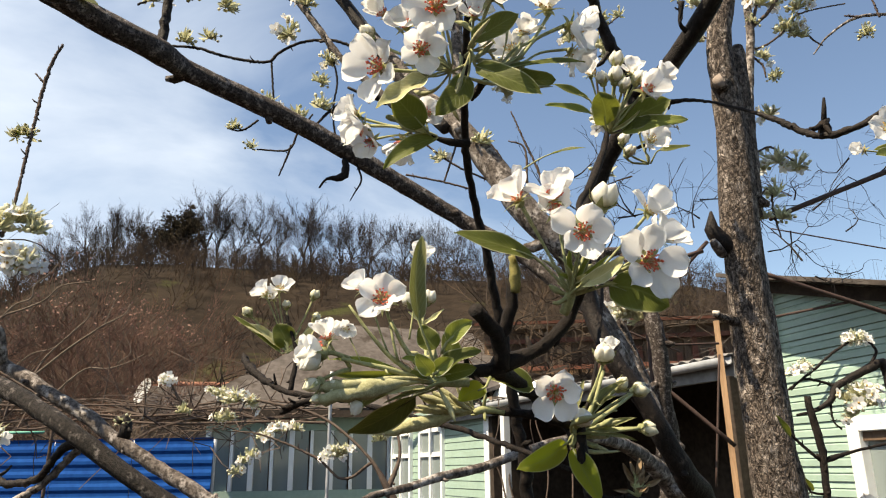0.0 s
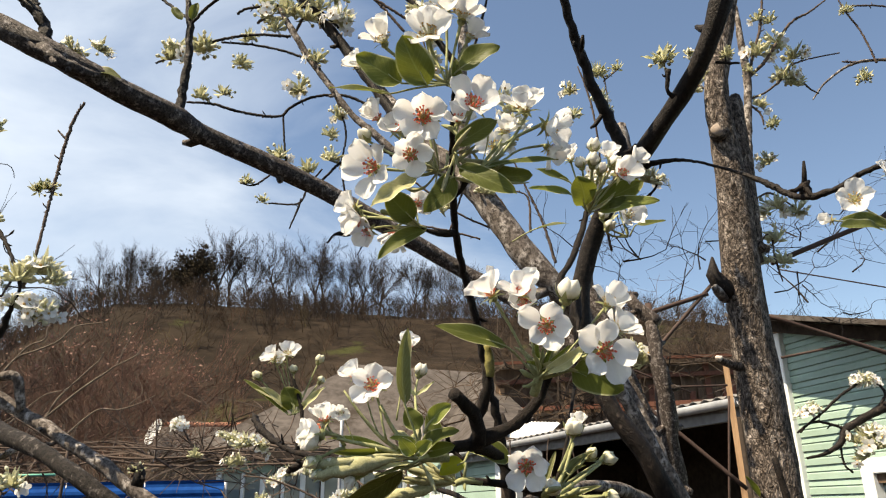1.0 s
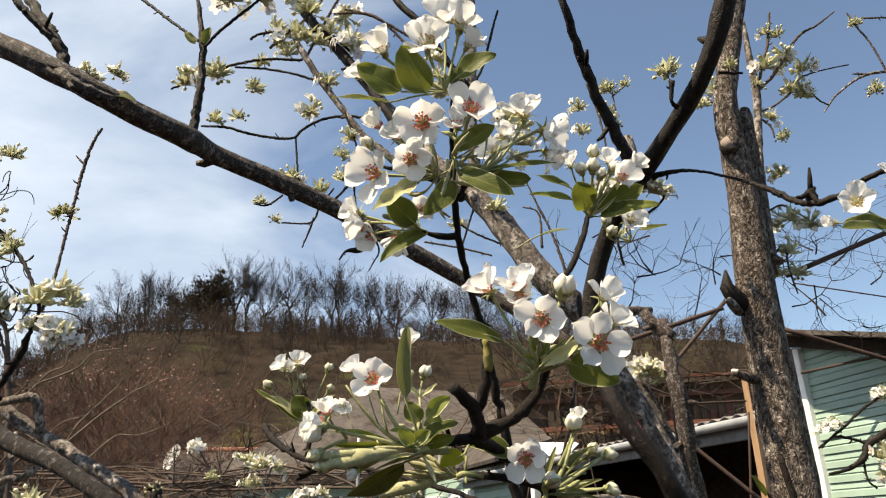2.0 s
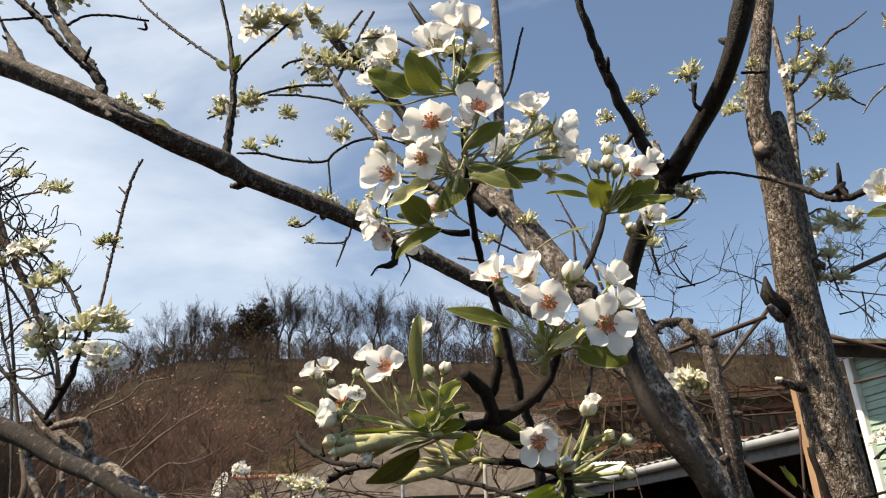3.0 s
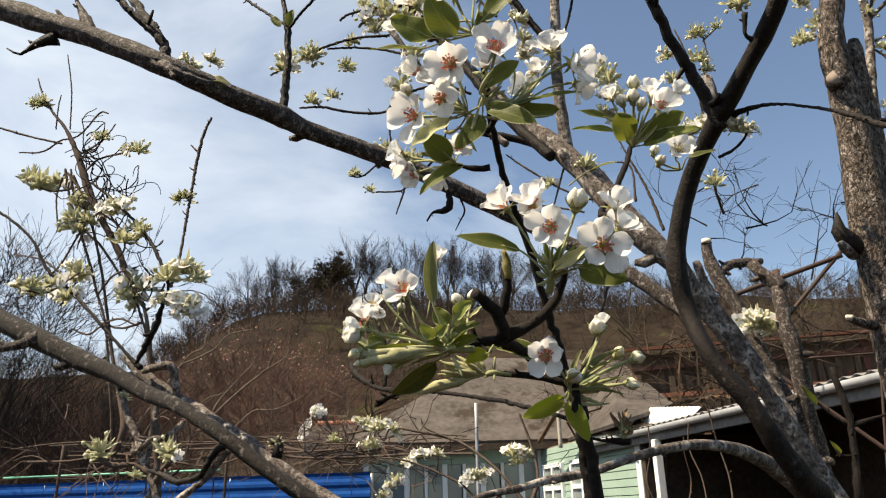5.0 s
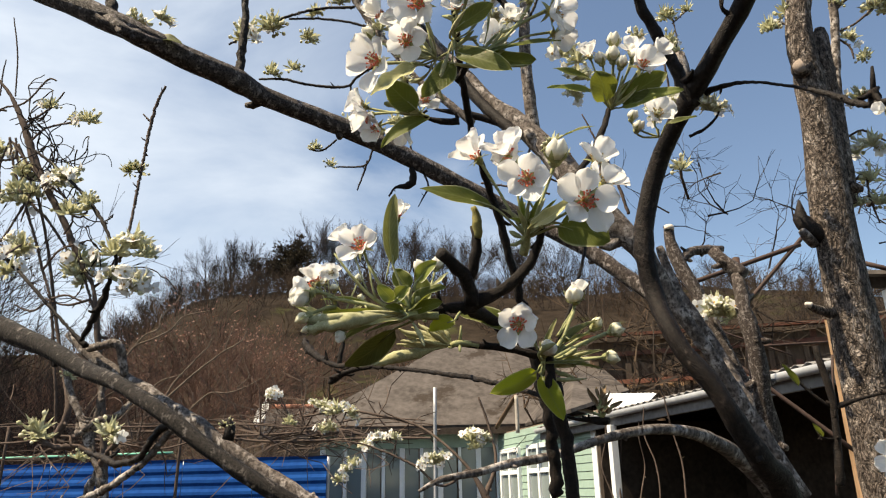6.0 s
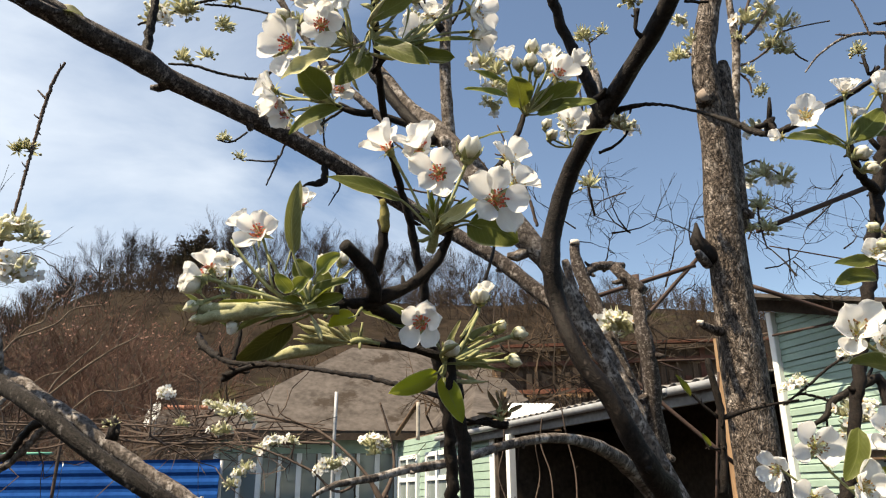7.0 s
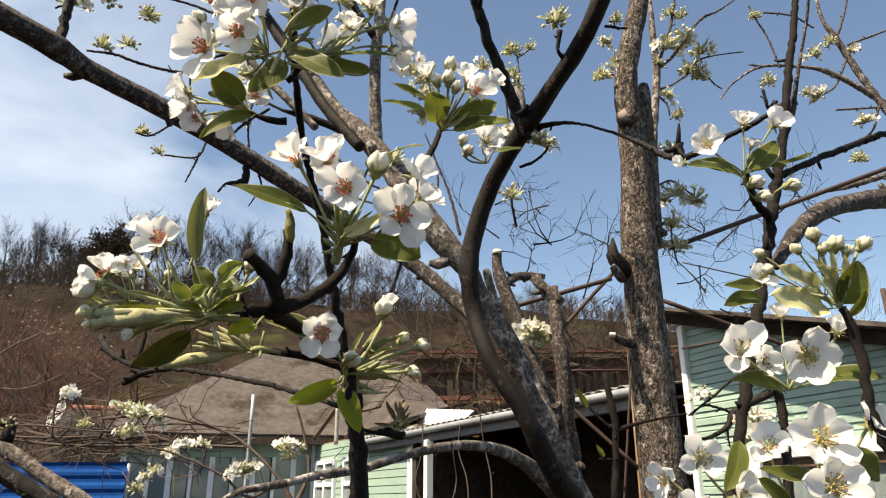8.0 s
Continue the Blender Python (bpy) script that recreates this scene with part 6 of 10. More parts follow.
limb(pear_tree, "twig", BARK_TWIG, [(-0.527, 1.900, 2.486, 0.0026), (-0.436, 1.900, 2.484, 0.0032), (-0.410, 1.900, 2.540, 0.0032), (-0.370, 1.900, 2.596, 0.0032)], 5, 0.2, spurs=3)
limb(pear_tree, "twig", BARK_TWIG, [(-0.459, 1.900, 2.403, 0.0021), (-0.440, 1.900, 2.457, 0.0031), (-0.429, 1.900, 2.499, 0.0032)], 5, 0.25, spurs=4)
limb(pear_tree, "twig", BARK_TWIG, [(-0.617, 1.900, 2.554, 0.0021), (-0.574, 1.900, 2.547, 0.0032), (-0.528, 1.900, 2.580, 0.0032)], 5, 0.25, spurs=2)
limb(pear_tree, "twig", BARK_TWIG, [(-0.456, 2.200, 2.669, 0.0037), (-0.370, 2.200, 2.766, 0.0049), (-0.292, 2.200, 2.826, 0.0050)], 6, 0.25, spurs=4)
limb(pear_tree, "twig", BARK_TWIG, [(-0.341, 2.200, 2.613, 0.0036), (-0.360, 2.200, 2.765, 0.0037), (-0.351, 2.200, 2.900, 0.0038), (-0.402, 2.200, 3.066, 0.0039)], 6, 0.25, spurs=4)
limb(pear_tree, "twig", BARK_TWIG, [(0.165, 0.635, 1.918, 0.0018), (0.156, 0.625, 1.887, 0.0033), (0.140, 0.610, 1.851, 0.0032), (0.121, 0.590, 1.815, 0.0030), (0.133, 0.560, 1.798, 0.0029), (0.123, 0.530, 1.738, 0.0014), (0.111, 0.500, 1.690, 0.0013), (0.097, 0.470, 1.648, 0.0012), (0.086, 0.456, 1.625, 0.0012)], 9, 0.2, spurs=4)
limb(pear_tree, "stem", BARK_TWIG, [(0.096, 0.470, 1.498, 0.0048), (0.094, 0.465, 1.540, 0.0049), (0.092, 0.460, 1.569, 0.0045), (0.086, 0.455, 1.596, 0.0042), (0.085, 0.456, 1.618, 0.0035), (0.084, 0.456, 1.624, 0.0027)], 12, 0.14, spurs=1)
limb(pear_tree, "stem", BARK_TWIG, [(0.028, 0.445, 1.966, 0.0029), (0.024, 0.465, 1.938, 0.0030), (0.021, 0.520, 1.908, 0.0031), (0.024, 0.595, 1.870, 0.0036), (0.029, 0.620, 1.851, 0.0037), (0.035, 0.645, 1.829, 0.0038), (0.044, 0.662, 1.798, 0.0041), (0.052, 0.680, 1.761, 0.0044), (0.061, 0.700, 1.720, 0.0047), (0.070, 0.720, 1.664, 0.0054), (0.081, 0.740, 1.597, 0.0061), (0.085, 0.760, 1.530, 0.0068)], 10, 0.15, spurs=4)
limb(pear_tree, "branch", BARK_TWIG, [(0.028, 0.432, 1.655, 0.0045), (0.034, 0.431, 1.658, 0.0056), (0.049, 0.430, 1.663, 0.0045), (0.066, 0.430, 1.673, 0.0041), (0.077, 0.428, 1.685, 0.0034), (0.083, 0.425, 1.698, 0.0027), (0.086, 0.412, 1.705, 0.0022)], 12, 0.18, spurs=4)
limb(pear_tree, "branch", BARK_TWIG, [(0.090, 0.462, 1.598, 0.0036), (0.086, 0.478, 1.618, 0.0036), (0.070, 0.482, 1.636, 0.0036), (0.052, 0.464, 1.648, 0.0040), (0.033, 0.432, 1.658, 0.0050)], 10, 0.2, spurs=2)
limb(pear_tree, "branch", BARK_TWIG, [(0.036, 0.430, 1.656, 0.0048), (0.021, 0.424, 1.654, 0.0037), (0.004, 0.416, 1.651, 0.0030), (-0.010, 0.408, 1.648, 0.0026)], 10, 0.2, spurs=3)
limb(pear_tree, "stub", BARK_TWIG, [(0.035, 0.426, 1.656, 0.0052), (0.034, 0.418, 1.670, 0.0046), (0.028, 0.408, 1.678, 0.0044), (0.019, 0.396, 1.685, 0.0043)], 12, 0.15, spurs=1)
limb(pear_tree, "shoot", BARK_TWIG, [(0.033, 0.420, 1.671, 0.0041), (0.040, 0.415, 1.685, 0.0037), (0.042, 0.410, 1.695, 0.0033), (0.041, 0.410, 1.707, 0.0041)], 10, 0.15)
limb(pear_tree, "twig", BARK_TWIG, [(0.089, 0.457, 1.584, 0.0012), (0.102, 0.460, 1.581, 0.0012), (0.116, 0.460, 1.580, 0.0027), (0.122, 0.460, 1.579, 0.0023)], 8, 0.3, spurs=3)
limb(pear_tree, "limb", BARK_PALE, [(0.517, 2.600, 2.387, 0.0154), (0.554, 2.600, 2.229, 0.0207), (0.607, 2.600, 2.120, 0.0216), (0.660, 2.600, 2.014, 0.0226), (0.706, 2.560, 1.884, 0.0233), (0.737, 2.520, 1.742, 0.0250)], 10, 0.26, spurs=8)
bunch(pear_tree, (0.018, 0.452, 1.951), (0.0, 0.35, 0.9), 9, 0.045, 1)
bunch(pear_tree, (0.009, 0.458, 1.873), (-0.5, 0.3, 0.6), 12, 0.045, 2)
bunch(pear_tree, (0.024, 0.458, 1.890), (0.5, 0.3, 0.5), 12, 0.042, 3)
bunch(pear_tree, (0.045, 0.473, 1.883), (0.7, 0.2, 0.6), 10, 0.045, 4)
bunch(pear_tree, (-0.008, 0.483, 1.836), (-0.7, 0.1, 0.2), 10, 0.038, 5)
bunch(pear_tree, (0.076, 0.408, 1.696), (0.1, 0.2, 0.9), 12, 0.030, 6)
bunch(pear_tree, (0.080, 0.458, 1.620), (0.9, 0.1, 0.35), 14, 0.036, 7)
bunch(pear_tree, (-0.006, 0.408, 1.647), (-0.3, 0.1, 0.8), 8, 0.030, 8)
old_tree = thing("pear_tree", (1.15, 2.55, 0.0), "old pear tree with a scaly grey-brown trunk and sawn stubs", "tree", "pear trees")
limb(old_tree, "trunk", BARK_TRUNK, [(1.148, 2.600, 0.897, 0.1080), (1.146, 2.570, 1.326, 0.0904), (1.133, 2.550, 1.547, 0.0828), (1.120, 2.540, 1.859, 0.0798), (1.108, 2.520, 2.193, 0.0755), (1.103, 2.500, 2.434, 0.0705), (1.106, 2.480, 2.711, 0.0600), (1.103, 2.460, 2.927, 0.0515), (1.090, 2.440, 3.070, 0.0490), (1.097, 2.430, 3.224, 0.0455), (1.134, 2.420, 3.385, 0.0430), (1.179, 2.410, 3.552, 0.0410), (1.226, 2.400, 3.786, 0.0390), (1.280, 2.400, 4.172, 0.0350)], 28, 0.16)
limb(old_tree, "limb", BARK_TRUNK, [(1.142, 2.520, 2.480, 0.0520), (1.158, 2.505, 2.720, 0.0470), (1.170, 2.500, 2.950, 0.0430), (1.180, 2.500, 3.110, 0.0370), (1.192, 2.500, 3.190, 0.0190)], 16, 0.22, spurs=3)
limb(old_tree, "limb_stub", BARK_TRUNK, [(1.103, 2.470, 2.992, 0.0400), (1.068, 2.420, 2.977, 0.0360), (1.053, 2.385, 2.972, 0.0330)], 14, 0.12)
limb(old_tree, "cut_face", SAWN, [(1.053, 2.392, 2.972, 0.0270), (1.053, 2.381, 2.972, 0.0250)], 14, 0.05)
limb(old_tree, "limb_stub", BARK_DARK, [(1.068, 2.500, 2.353, 0.0345), (1.014, 2.480, 2.379, 0.0279), (0.990, 2.480, 2.424, 0.0237), (0.993, 2.480, 2.488, 0.0040)], 9, 0.3)
limb(old_tree, "limb_stub", BARK_TRUNK, [(1.038, 2.500, 2.083, 0.0204), (0.986, 2.460, 2.085, 0.0144), (0.940, 2.420, 2.094, 0.0127)], 10, 0.2)
limb(old_tree, "cut_face", CUT_WOOD, [(0.945, 2.410, 2.092, 0.0113), (0.928, 2.405, 2.097, 0.0061)], 10, 0.1)
limb(old_tree, "limb_stub", BARK_PALE, [(1.026, 2.500, 2.330, 0.0177), (0.991, 2.460, 2.345, 0.0176), (0.970, 2.440, 2.361, 0.0136)], 9, 0.2)
limb(old_tree, "shoot", BARK_PALE, [(1.224, 2.600, 2.520, 0.0206), (1.238, 2.600, 2.770, 0.0188), (1.256, 2.600, 3.008, 0.0169), (1.301, 2.600, 3.319, 0.0175), (1.304, 2.600, 3.526, 0.0153), (1.310, 2.600, 3.711, 0.0081)], 8, 0.15, spurs=6)
limb(old_tree, "shoot", BARK_FINE, [(1.305, 2.600, 3.333, 0.0062), (1.351, 2.600, 3.469, 0.0063), (1.399, 2.600, 3.593, 0.0064), (1.435, 2.600, 3.752, 0.0049)], 6, 0.2, spurs=4)
limb(old_tree, "shoot", BARK_FINE, [(1.311, 2.600, 3.343, 0.0078), (1.398, 2.600, 3.427, 0.0079), (1.462, 2.600, 3.521, 0.0064), (1.541, 2.600, 3.618, 0.0064), (1.629, 2.600, 3.671, 0.0049), (1.720, 2.600, 3.740, 0.0033)], 6, 0.2, spurs=4)
limb(old_tree, "twig", BARK_FINE, [(1.292, 2.600, 3.232, 0.0046), (1.367, 2.600, 3.265, 0.0046), (1.438, 2.600, 3.321, 0.0047), (1.499, 2.600, 3.395, 0.0047), (1.596, 2.600, 3.430, 0.0032), (1.720, 2.600, 3.455, 0.0032)], 5, 0.2, spurs=4)
limb(old_tree, "twig", BARK_FINE, [(1.472, 2.600, 3.387, 0.0047), (1.519, 2.600, 3.346, 0.0039), (1.551, 2.600, 3.289, 0.0039), (1.593, 2.600, 3.254, 0.0031)], 5, 0.2, spurs=4)
limb(old_tree, "twig", BARK_FINE, [(1.243, 2.600, 2.770, 0.0044), (1.302, 2.600, 2.798, 0.0044), (1.348, 2.600, 2.774, 0.0044), (1.393, 2.600, 2.737, 0.0029)], 5, 0.2, spurs=4)
limb(old_tree, "twig", BARK_FINE, [(1.239, 2.600, 2.594, 0.0043), (1.282, 2.600, 2.620, 0.0043), (1.283, 2.600, 2.521, 0.0043), (1.296, 2.600, 2.425, 0.0028)], 5, 0.2, spurs=4)
limb(old_tree, "twig", BARK_FINE, [(1.296, 2.600, 3.204, 0.0046), (1.330, 2.600, 3.164, 0.0046), (1.337, 2.600, 3.108, 0.0030)], 5, 0.2, spurs=3)
limb(old_tree, "twig", BARK_FINE, [(1.106, 2.450, 3.156, 0.0043), (1.057, 2.450, 3.194, 0.0044), (1.015, 2.450, 3.211, 0.0029)], 5, 0.2, spurs=3)
pruned_tree = thing("pear_tree", (1.02, 3.1, 0.0), "hard-pruned pear tree with pale bare stems and sawn tops", "tree", "pear trees")
limb(pruned_tree, "stem", BARK_LIMB, [(0.975, 3.120, 0.877, 0.0596), (0.960, 3.120, 1.329, 0.0561), (0.946, 3.120, 1.596, 0.0510), (0.939, 3.120, 1.759, 0.0449), (0.873, 3.120, 1.928, 0.0316), (0.809, 3.130, 2.129, 0.0287), (0.743, 3.150, 2.342, 0.0276), (0.689, 3.160, 2.479, 0.0318), (0.660, 3.160, 2.590, 0.0264), (0.661, 3.160, 2.655, 0.0228)], 14, 0.28, spurs=9)
limb(pruned_tree, "cut_face", CUT_WOOD, [(0.659, 3.150, 2.643, 0.0244), (0.660, 3.150, 2.663, 0.0207)], 10, 0.05)
limb(pruned_tree, "limb_stub", BARK_LIMB, [(0.692, 3.160, 2.493, 0.0210), (0.761, 3.200, 2.549, 0.0214), (0.852, 3.240, 2.563, 0.0198), (0.905, 3.260, 2.571, 0.0165)], 10, 0.28, spurs=9)
limb(pruned_tree, "stem", BARK_LIMB, [(0.937, 3.100, 1.619, 0.0507), (0.917, 3.020, 1.822, 0.0379), (0.899, 2.960, 1.979, 0.0336), (0.891, 2.940, 2.095, 0.0318), (0.874, 2.940, 2.217, 0.0321), (0.874, 2.950, 2.307, 0.0282), (0.871, 2.960, 2.361, 0.0240)], 14, 0.28, spurs=9)
limb(pruned_tree, "limb", BARK_LIMB, [(0.900, 2.960, 2.352, 0.0327), (0.840, 2.980, 2.424, 0.0271), (0.799, 3.000, 2.485, 0.0233)], 10, 0.28, spurs=9)
left_tree = thing("pear_tree", (-0.2, 1.5, 0.0), "low pear tree with long slanting grey limbs and blossom sprays", "tree", "pear trees")
limb(left_tree, "limb", BARK_LEFT, [(-1.611, 1.200, 2.168, 0.0240), (-1.358, 1.160, 2.044, 0.0223), (-1.171, 1.140, 1.956, 0.0221), (-1.012, 1.120, 1.883, 0.0219), (-0.876, 1.100, 1.822, 0.0201), (-0.771, 1.070, 1.781, 0.0160), (-0.677, 1.040, 1.737, 0.0144), (-0.583, 0.990, 1.705, 0.0123), (-0.533, 0.970, 1.680, 0.0120), (-0.485, 0.950, 1.656, 0.0117), (-0.404, 0.950, 1.600, 0.0113), (-0.357, 0.955, 1.568, 0.0113), (-0.307, 0.965, 1.538, 0.0118), (-0.252, 1.000, 1.493, 0.0128), (-0.143, 1.100, 1.347, 0.0180)], 14, 0.12, spurs=6)
limb(left_tree, "branch", BARK_LIMB, [(-0.973, 1.100, 1.872, 0.0147), (-1.010, 1.100, 1.860, 0.0102), (-1.081, 1.100, 1.853, 0.0091), (-1.162, 1.100, 1.857, 0.0092)], 10, 0.15, spurs=2)
limb(left_tree, "limb", BARK_PALE, [(-1.644, 2.300, 2.102, 0.0149), (-1.590, 2.300, 2.057, 0.0211), (-1.489, 2.280, 1.990, 0.0227), (-1.384, 2.280, 1.928, 0.0203), (-1.284, 2.260, 1.878, 0.0218), (-1.195, 2.240, 1.827, 0.0195), (-1.086, 2.220, 1.771, 0.0209), (-0.959, 2.200, 1.686, 0.0205), (-0.803, 2.180, 1.596, 0.0200), (-0.701, 2.160, 1.540, 0.0213), (-0.529, 2.140, 1.423, 0.0223), (-0.286, 2.100, 1.181, 0.0269)], 12, 0.2, spurs=8)
limb(left_tree, "limb_stub", BARK_PALE, [(-1.383, 2.270, 1.933, 0.0141), (-1.384, 2.250, 1.980, 0.0152), (-1.387, 2.230, 2.027, 0.0162), (-1.407, 2.220, 2.040, 0.0152), (-1.451, 2.220, 2.035, 0.0132), (-1.512, 2.240, 2.030, 0.0123)], 10, 0.2)
limb(left_tree, "twig", BARK_TWIG, [(-1.498, 2.200, 2.032, 0.0122), (-1.558, 2.200, 2.085, 0.0064), (-1.669, 2.220, 2.181, 0.0066), (-1.793, 2.250, 2.285, 0.0068), (-1.924, 2.300, 2.383, 0.0071), (-2.049, 2.300, 2.485, 0.0072), (-2.143, 2.300, 2.618, 0.0059), (-2.262, 2.300, 2.721, 0.0060), (-2.445, 2.300, 2.834, 0.0062)], 7, 0.2, spurs=6)
limb(left_tree, "twig", BARK_TWIG, [(-1.484, 2.150, 2.039, 0.0062), (-1.436, 2.130, 2.104, 0.0120), (-1.396, 2.120, 2.190, 0.0121), (-1.372, 2.100, 2.235, 0.0062), (-1.358, 2.100, 2.307, 0.0063), (-1.427, 2.120, 2.427, 0.0065), (-1.520, 2.150, 2.543, 0.0067), (-1.637, 2.180, 2.652, 0.0055), (-1.731, 2.200, 2.735, 0.0057), (-1.829, 2.200, 2.809, 0.0043)], 7, 0.25, spurs=6)
limb(left_tree, "shoot", BARK_FINE, [(-1.361, 2.120, 2.302, 0.0051), (-1.354, 2.140, 2.393, 0.0052), (-1.361, 2.170, 2.561, 0.0053), (-1.362, 2.190, 2.722, 0.0055), (-1.358, 2.200, 2.862, 0.0063), (-1.343, 2.200, 2.962, 0.0057), (-1.315, 2.200, 3.037, 0.0043)], 6, 0.3, spurs=8)
limb(left_tree, "twig", BARK_FINE, [(-1.361, 2.200, 2.888, 0.0042), (-1.394, 2.200, 2.923, 0.0028)], 5, 0.2)
limb(left_tree, "twig", BARK_FINE, [(-1.759, 1.900, 2.258, 0.0030), (-1.723, 1.950, 2.264, 0.0037), (-1.778, 2.100, 2.356, 0.0039), (-1.817, 2.200, 2.422, 0.0041)], 5, 0.2)
limb(left_tree, "spur", BARK_DARK, [(-0.861, 2.000, 1.687, 0.0170), (-0.854, 2.000, 1.724, 0.0154), (-0.868, 2.000, 1.745, 0.0138)], 8, 0.3, spurs=3)
vine_tree = thing("young_tree", (-2.0, 2.95, 0.0), "slender tree overgrown with dry curling vines and blossom", "tree")
limb(vine_tree, "stem", BARK_FINE, [(-1.720, 2.950, 0.874, 0.0163), (-1.870, 2.950, 1.733, 0.0152), (-1.940, 2.950, 2.086, 0.0143), (-1.980, 2.950, 2.274, 0.0147), (-2.029, 2.950, 2.473, 0.0083), (-2.103, 2.930, 2.604, 0.0152), (-2.231, 2.920, 2.838, 0.0157), (-2.318, 2.900, 2.981, 0.0176), (-2.428, 2.900, 3.171, 0.0199), (-2.521, 2.900, 3.369, 0.0167), (-2.624, 2.900, 3.541, 0.0094), (-2.731, 2.900, 3.665, 0.0072), (-2.818, 2.900, 3.790, 0.0048), (-2.871, 2.900, 3.905, 0.0037)], 9, 0.3, spurs=14)
limb(vine_tree, "stem", BARK_FINE, [(-2.072, 2.900, 1.787, 0.0163), (-2.033, 2.900, 1.907, 0.0145), (-2.126, 2.950, 2.097, 0.0080), (-2.209, 2.980, 2.296, 0.0083), (-2.320, 2.980, 2.683, 0.0072), (-2.389, 2.950, 2.928, 0.0074), (-2.452, 2.930, 3.088, 0.0090), (-2.528, 2.900, 3.250, 0.0076)], 8, 0.3, spurs=8)
limb(vine_tree, "twig", BARK_FINE, [(-2.636, 2.900, 3.454, 0.0058), (-2.868, 2.900, 3.533, 0.0059), (-3.071, 2.900, 3.613, 0.0060), (-3.240, 2.900, 3.686, 0.0041)], 5, 0.25, spurs=3)
limb(vine_tree, "twig", BARK_FINE, [(-2.514, 2.900, 3.368, 0.0057), (-2.387, 2.900, 3.436, 0.0057), (-2.315, 2.900, 3.531, 0.0038)], 5, 0.25, spurs=3)
limb(vine_tree, "twig", BARK_FINE, [(-2.475, 2.900, 3.244, 0.0057), (-2.386, 2.900, 3.327, 0.0057), (-2.220, 2.880, 3.335, 0.0056), (-2.123, 2.860, 3.339, 0.0037)], 5, 0.25, spurs=3)
limb(vine_tree, "twig", BARK_FINE, [(-2.598, 2.900, 3.537, 0.0039), (-2.635, 2.900, 3.798, 0.0040), (-2.702, 2.900, 4.039, 0.0031)], 5, 0.25, spurs=3)
limb(vine_tree, "twig", BARK_FINE, [(-2.359, 2.900, 3.065, 0.0055), (-2.264, 2.900, 2.990, 0.0055), (-2.157, 2.900, 2.823, 0.0053), (-2.191, 2.900, 2.736, 0.0053)], 5, 0.25, spurs=3)
limb(vine_tree, "twig", BARK_FINE, [(-2.690, 2.900, 3.550, 0.0039), (-2.700, 2.900, 3.697, 0.0040), (-2.696, 2.900, 3.770, 0.0030)], 5, 0.25, spurs=3)
limb(vine_tree, "twig", BARK_FINE, [(-2.480, 2.900, 3.178, 0.0056), (-2.616, 2.900, 3.168, 0.0057), (-2.765, 2.900, 3.213, 0.0038)], 5, 0.25, spurs=3)
limb(vine_tree, "twig", BARK_FINE, [(-2.287, 2.900, 2.930, 0.0054), (-2.124, 2.900, 2.820, 0.0053), (-2.064, 2.900, 2.890, 0.0036)], 5, 0.25, spurs=3)
limb(vine_tree, "twig", BARK_FINE, [(-2.029, 2.950, 2.473, 0.0069), (-1.974, 2.950, 2.525, 0.0052), (-1.938, 2.950, 2.609, 0.0052)], 5, 0.25, spurs=3)
limb(vine_tree, "twig", BARK_FINE, [(-2.037, 2.950, 2.417, 0.0069), (-2.158, 2.950, 2.398, 0.0052), (-2.273, 2.950, 2.436, 0.0035)], 5, 0.25, spurs=3)
limb(vine_tree, "twig", BARK_FINE, [(-1.343, 2.900, 1.753, 0.0045), (-1.931, 2.950, 2.085, 0.0049), (-1.892, 2.950, 2.241, 0.0033)], 5, 0.25, spurs=3)
limb(vine_tree, "twig", BARK_FINE, [(-1.943, 2.900, 1.782, 0.0063), (-1.892, 2.900, 1.925, 0.0048), (-1.760, 2.920, 2.020, 0.0032)], 5, 0.25, spurs=3)
limb(vine_tree, "stem", BARK_FINE, [(-2.093, 2.930, 1.755, 0.0065), (-2.124, 2.930, 1.957, 0.0061), (-2.180, 2.930, 2.224, 0.0063), (-2.230, 2.930, 2.426, 0.0065), (-2.295, 2.930, 2.574, 0.0066), (-2.351, 2.920, 2.723, 0.0067), (-2.428, 2.900, 2.913, 0.0069), (-2.512, 2.900, 3.083, 0.0066), (-2.585, 2.900, 3.293, 0.0068)], 8, 0.3, spurs=8)
limb(vine_tree, "stem", BARK_FINE, [(-1.992, 2.950, 2.325, 0.0060), (-2.084, 2.950, 2.522, 0.0062), (-2.151, 2.940, 2.616, 0.0063), (-2.216, 2.930, 2.712, 0.0063), (-2.310, 2.920, 2.832, 0.0064), (-2.401, 2.900, 2.929, 0.0065), (-2.507, 2.900, 3.148, 0.0067), (-2.549, 2.900, 3.288, 0.0052)], 8, 0.3, spurs=8)
limb(vine_tree, "twig", BARK_FINE, [(-2.567, 2.900, 3.270, 0.0057), (-2.374, 2.880, 3.059, 0.0055), (-2.196, 2.870, 2.923, 0.0054)], 5, 0.3, spurs=5)
limb(vine_tree, "twig", BARK_FINE, [(-2.647, 2.900, 3.475, 0.0049), (-2.532, 2.900, 3.494, 0.0049), (-2.426, 2.900, 3.614, 0.0049), (-2.372, 2.900, 3.605, 0.0039)], 5, 0.3, spurs=5)
limb(vine_tree, "twig", BARK_FINE, [(-2.647, 2.900, 3.475, 0.0049), (-2.752, 2.900, 3.420, 0.0049), (-2.901, 2.900, 3.433, 0.0039)], 5, 0.3, spurs=5)
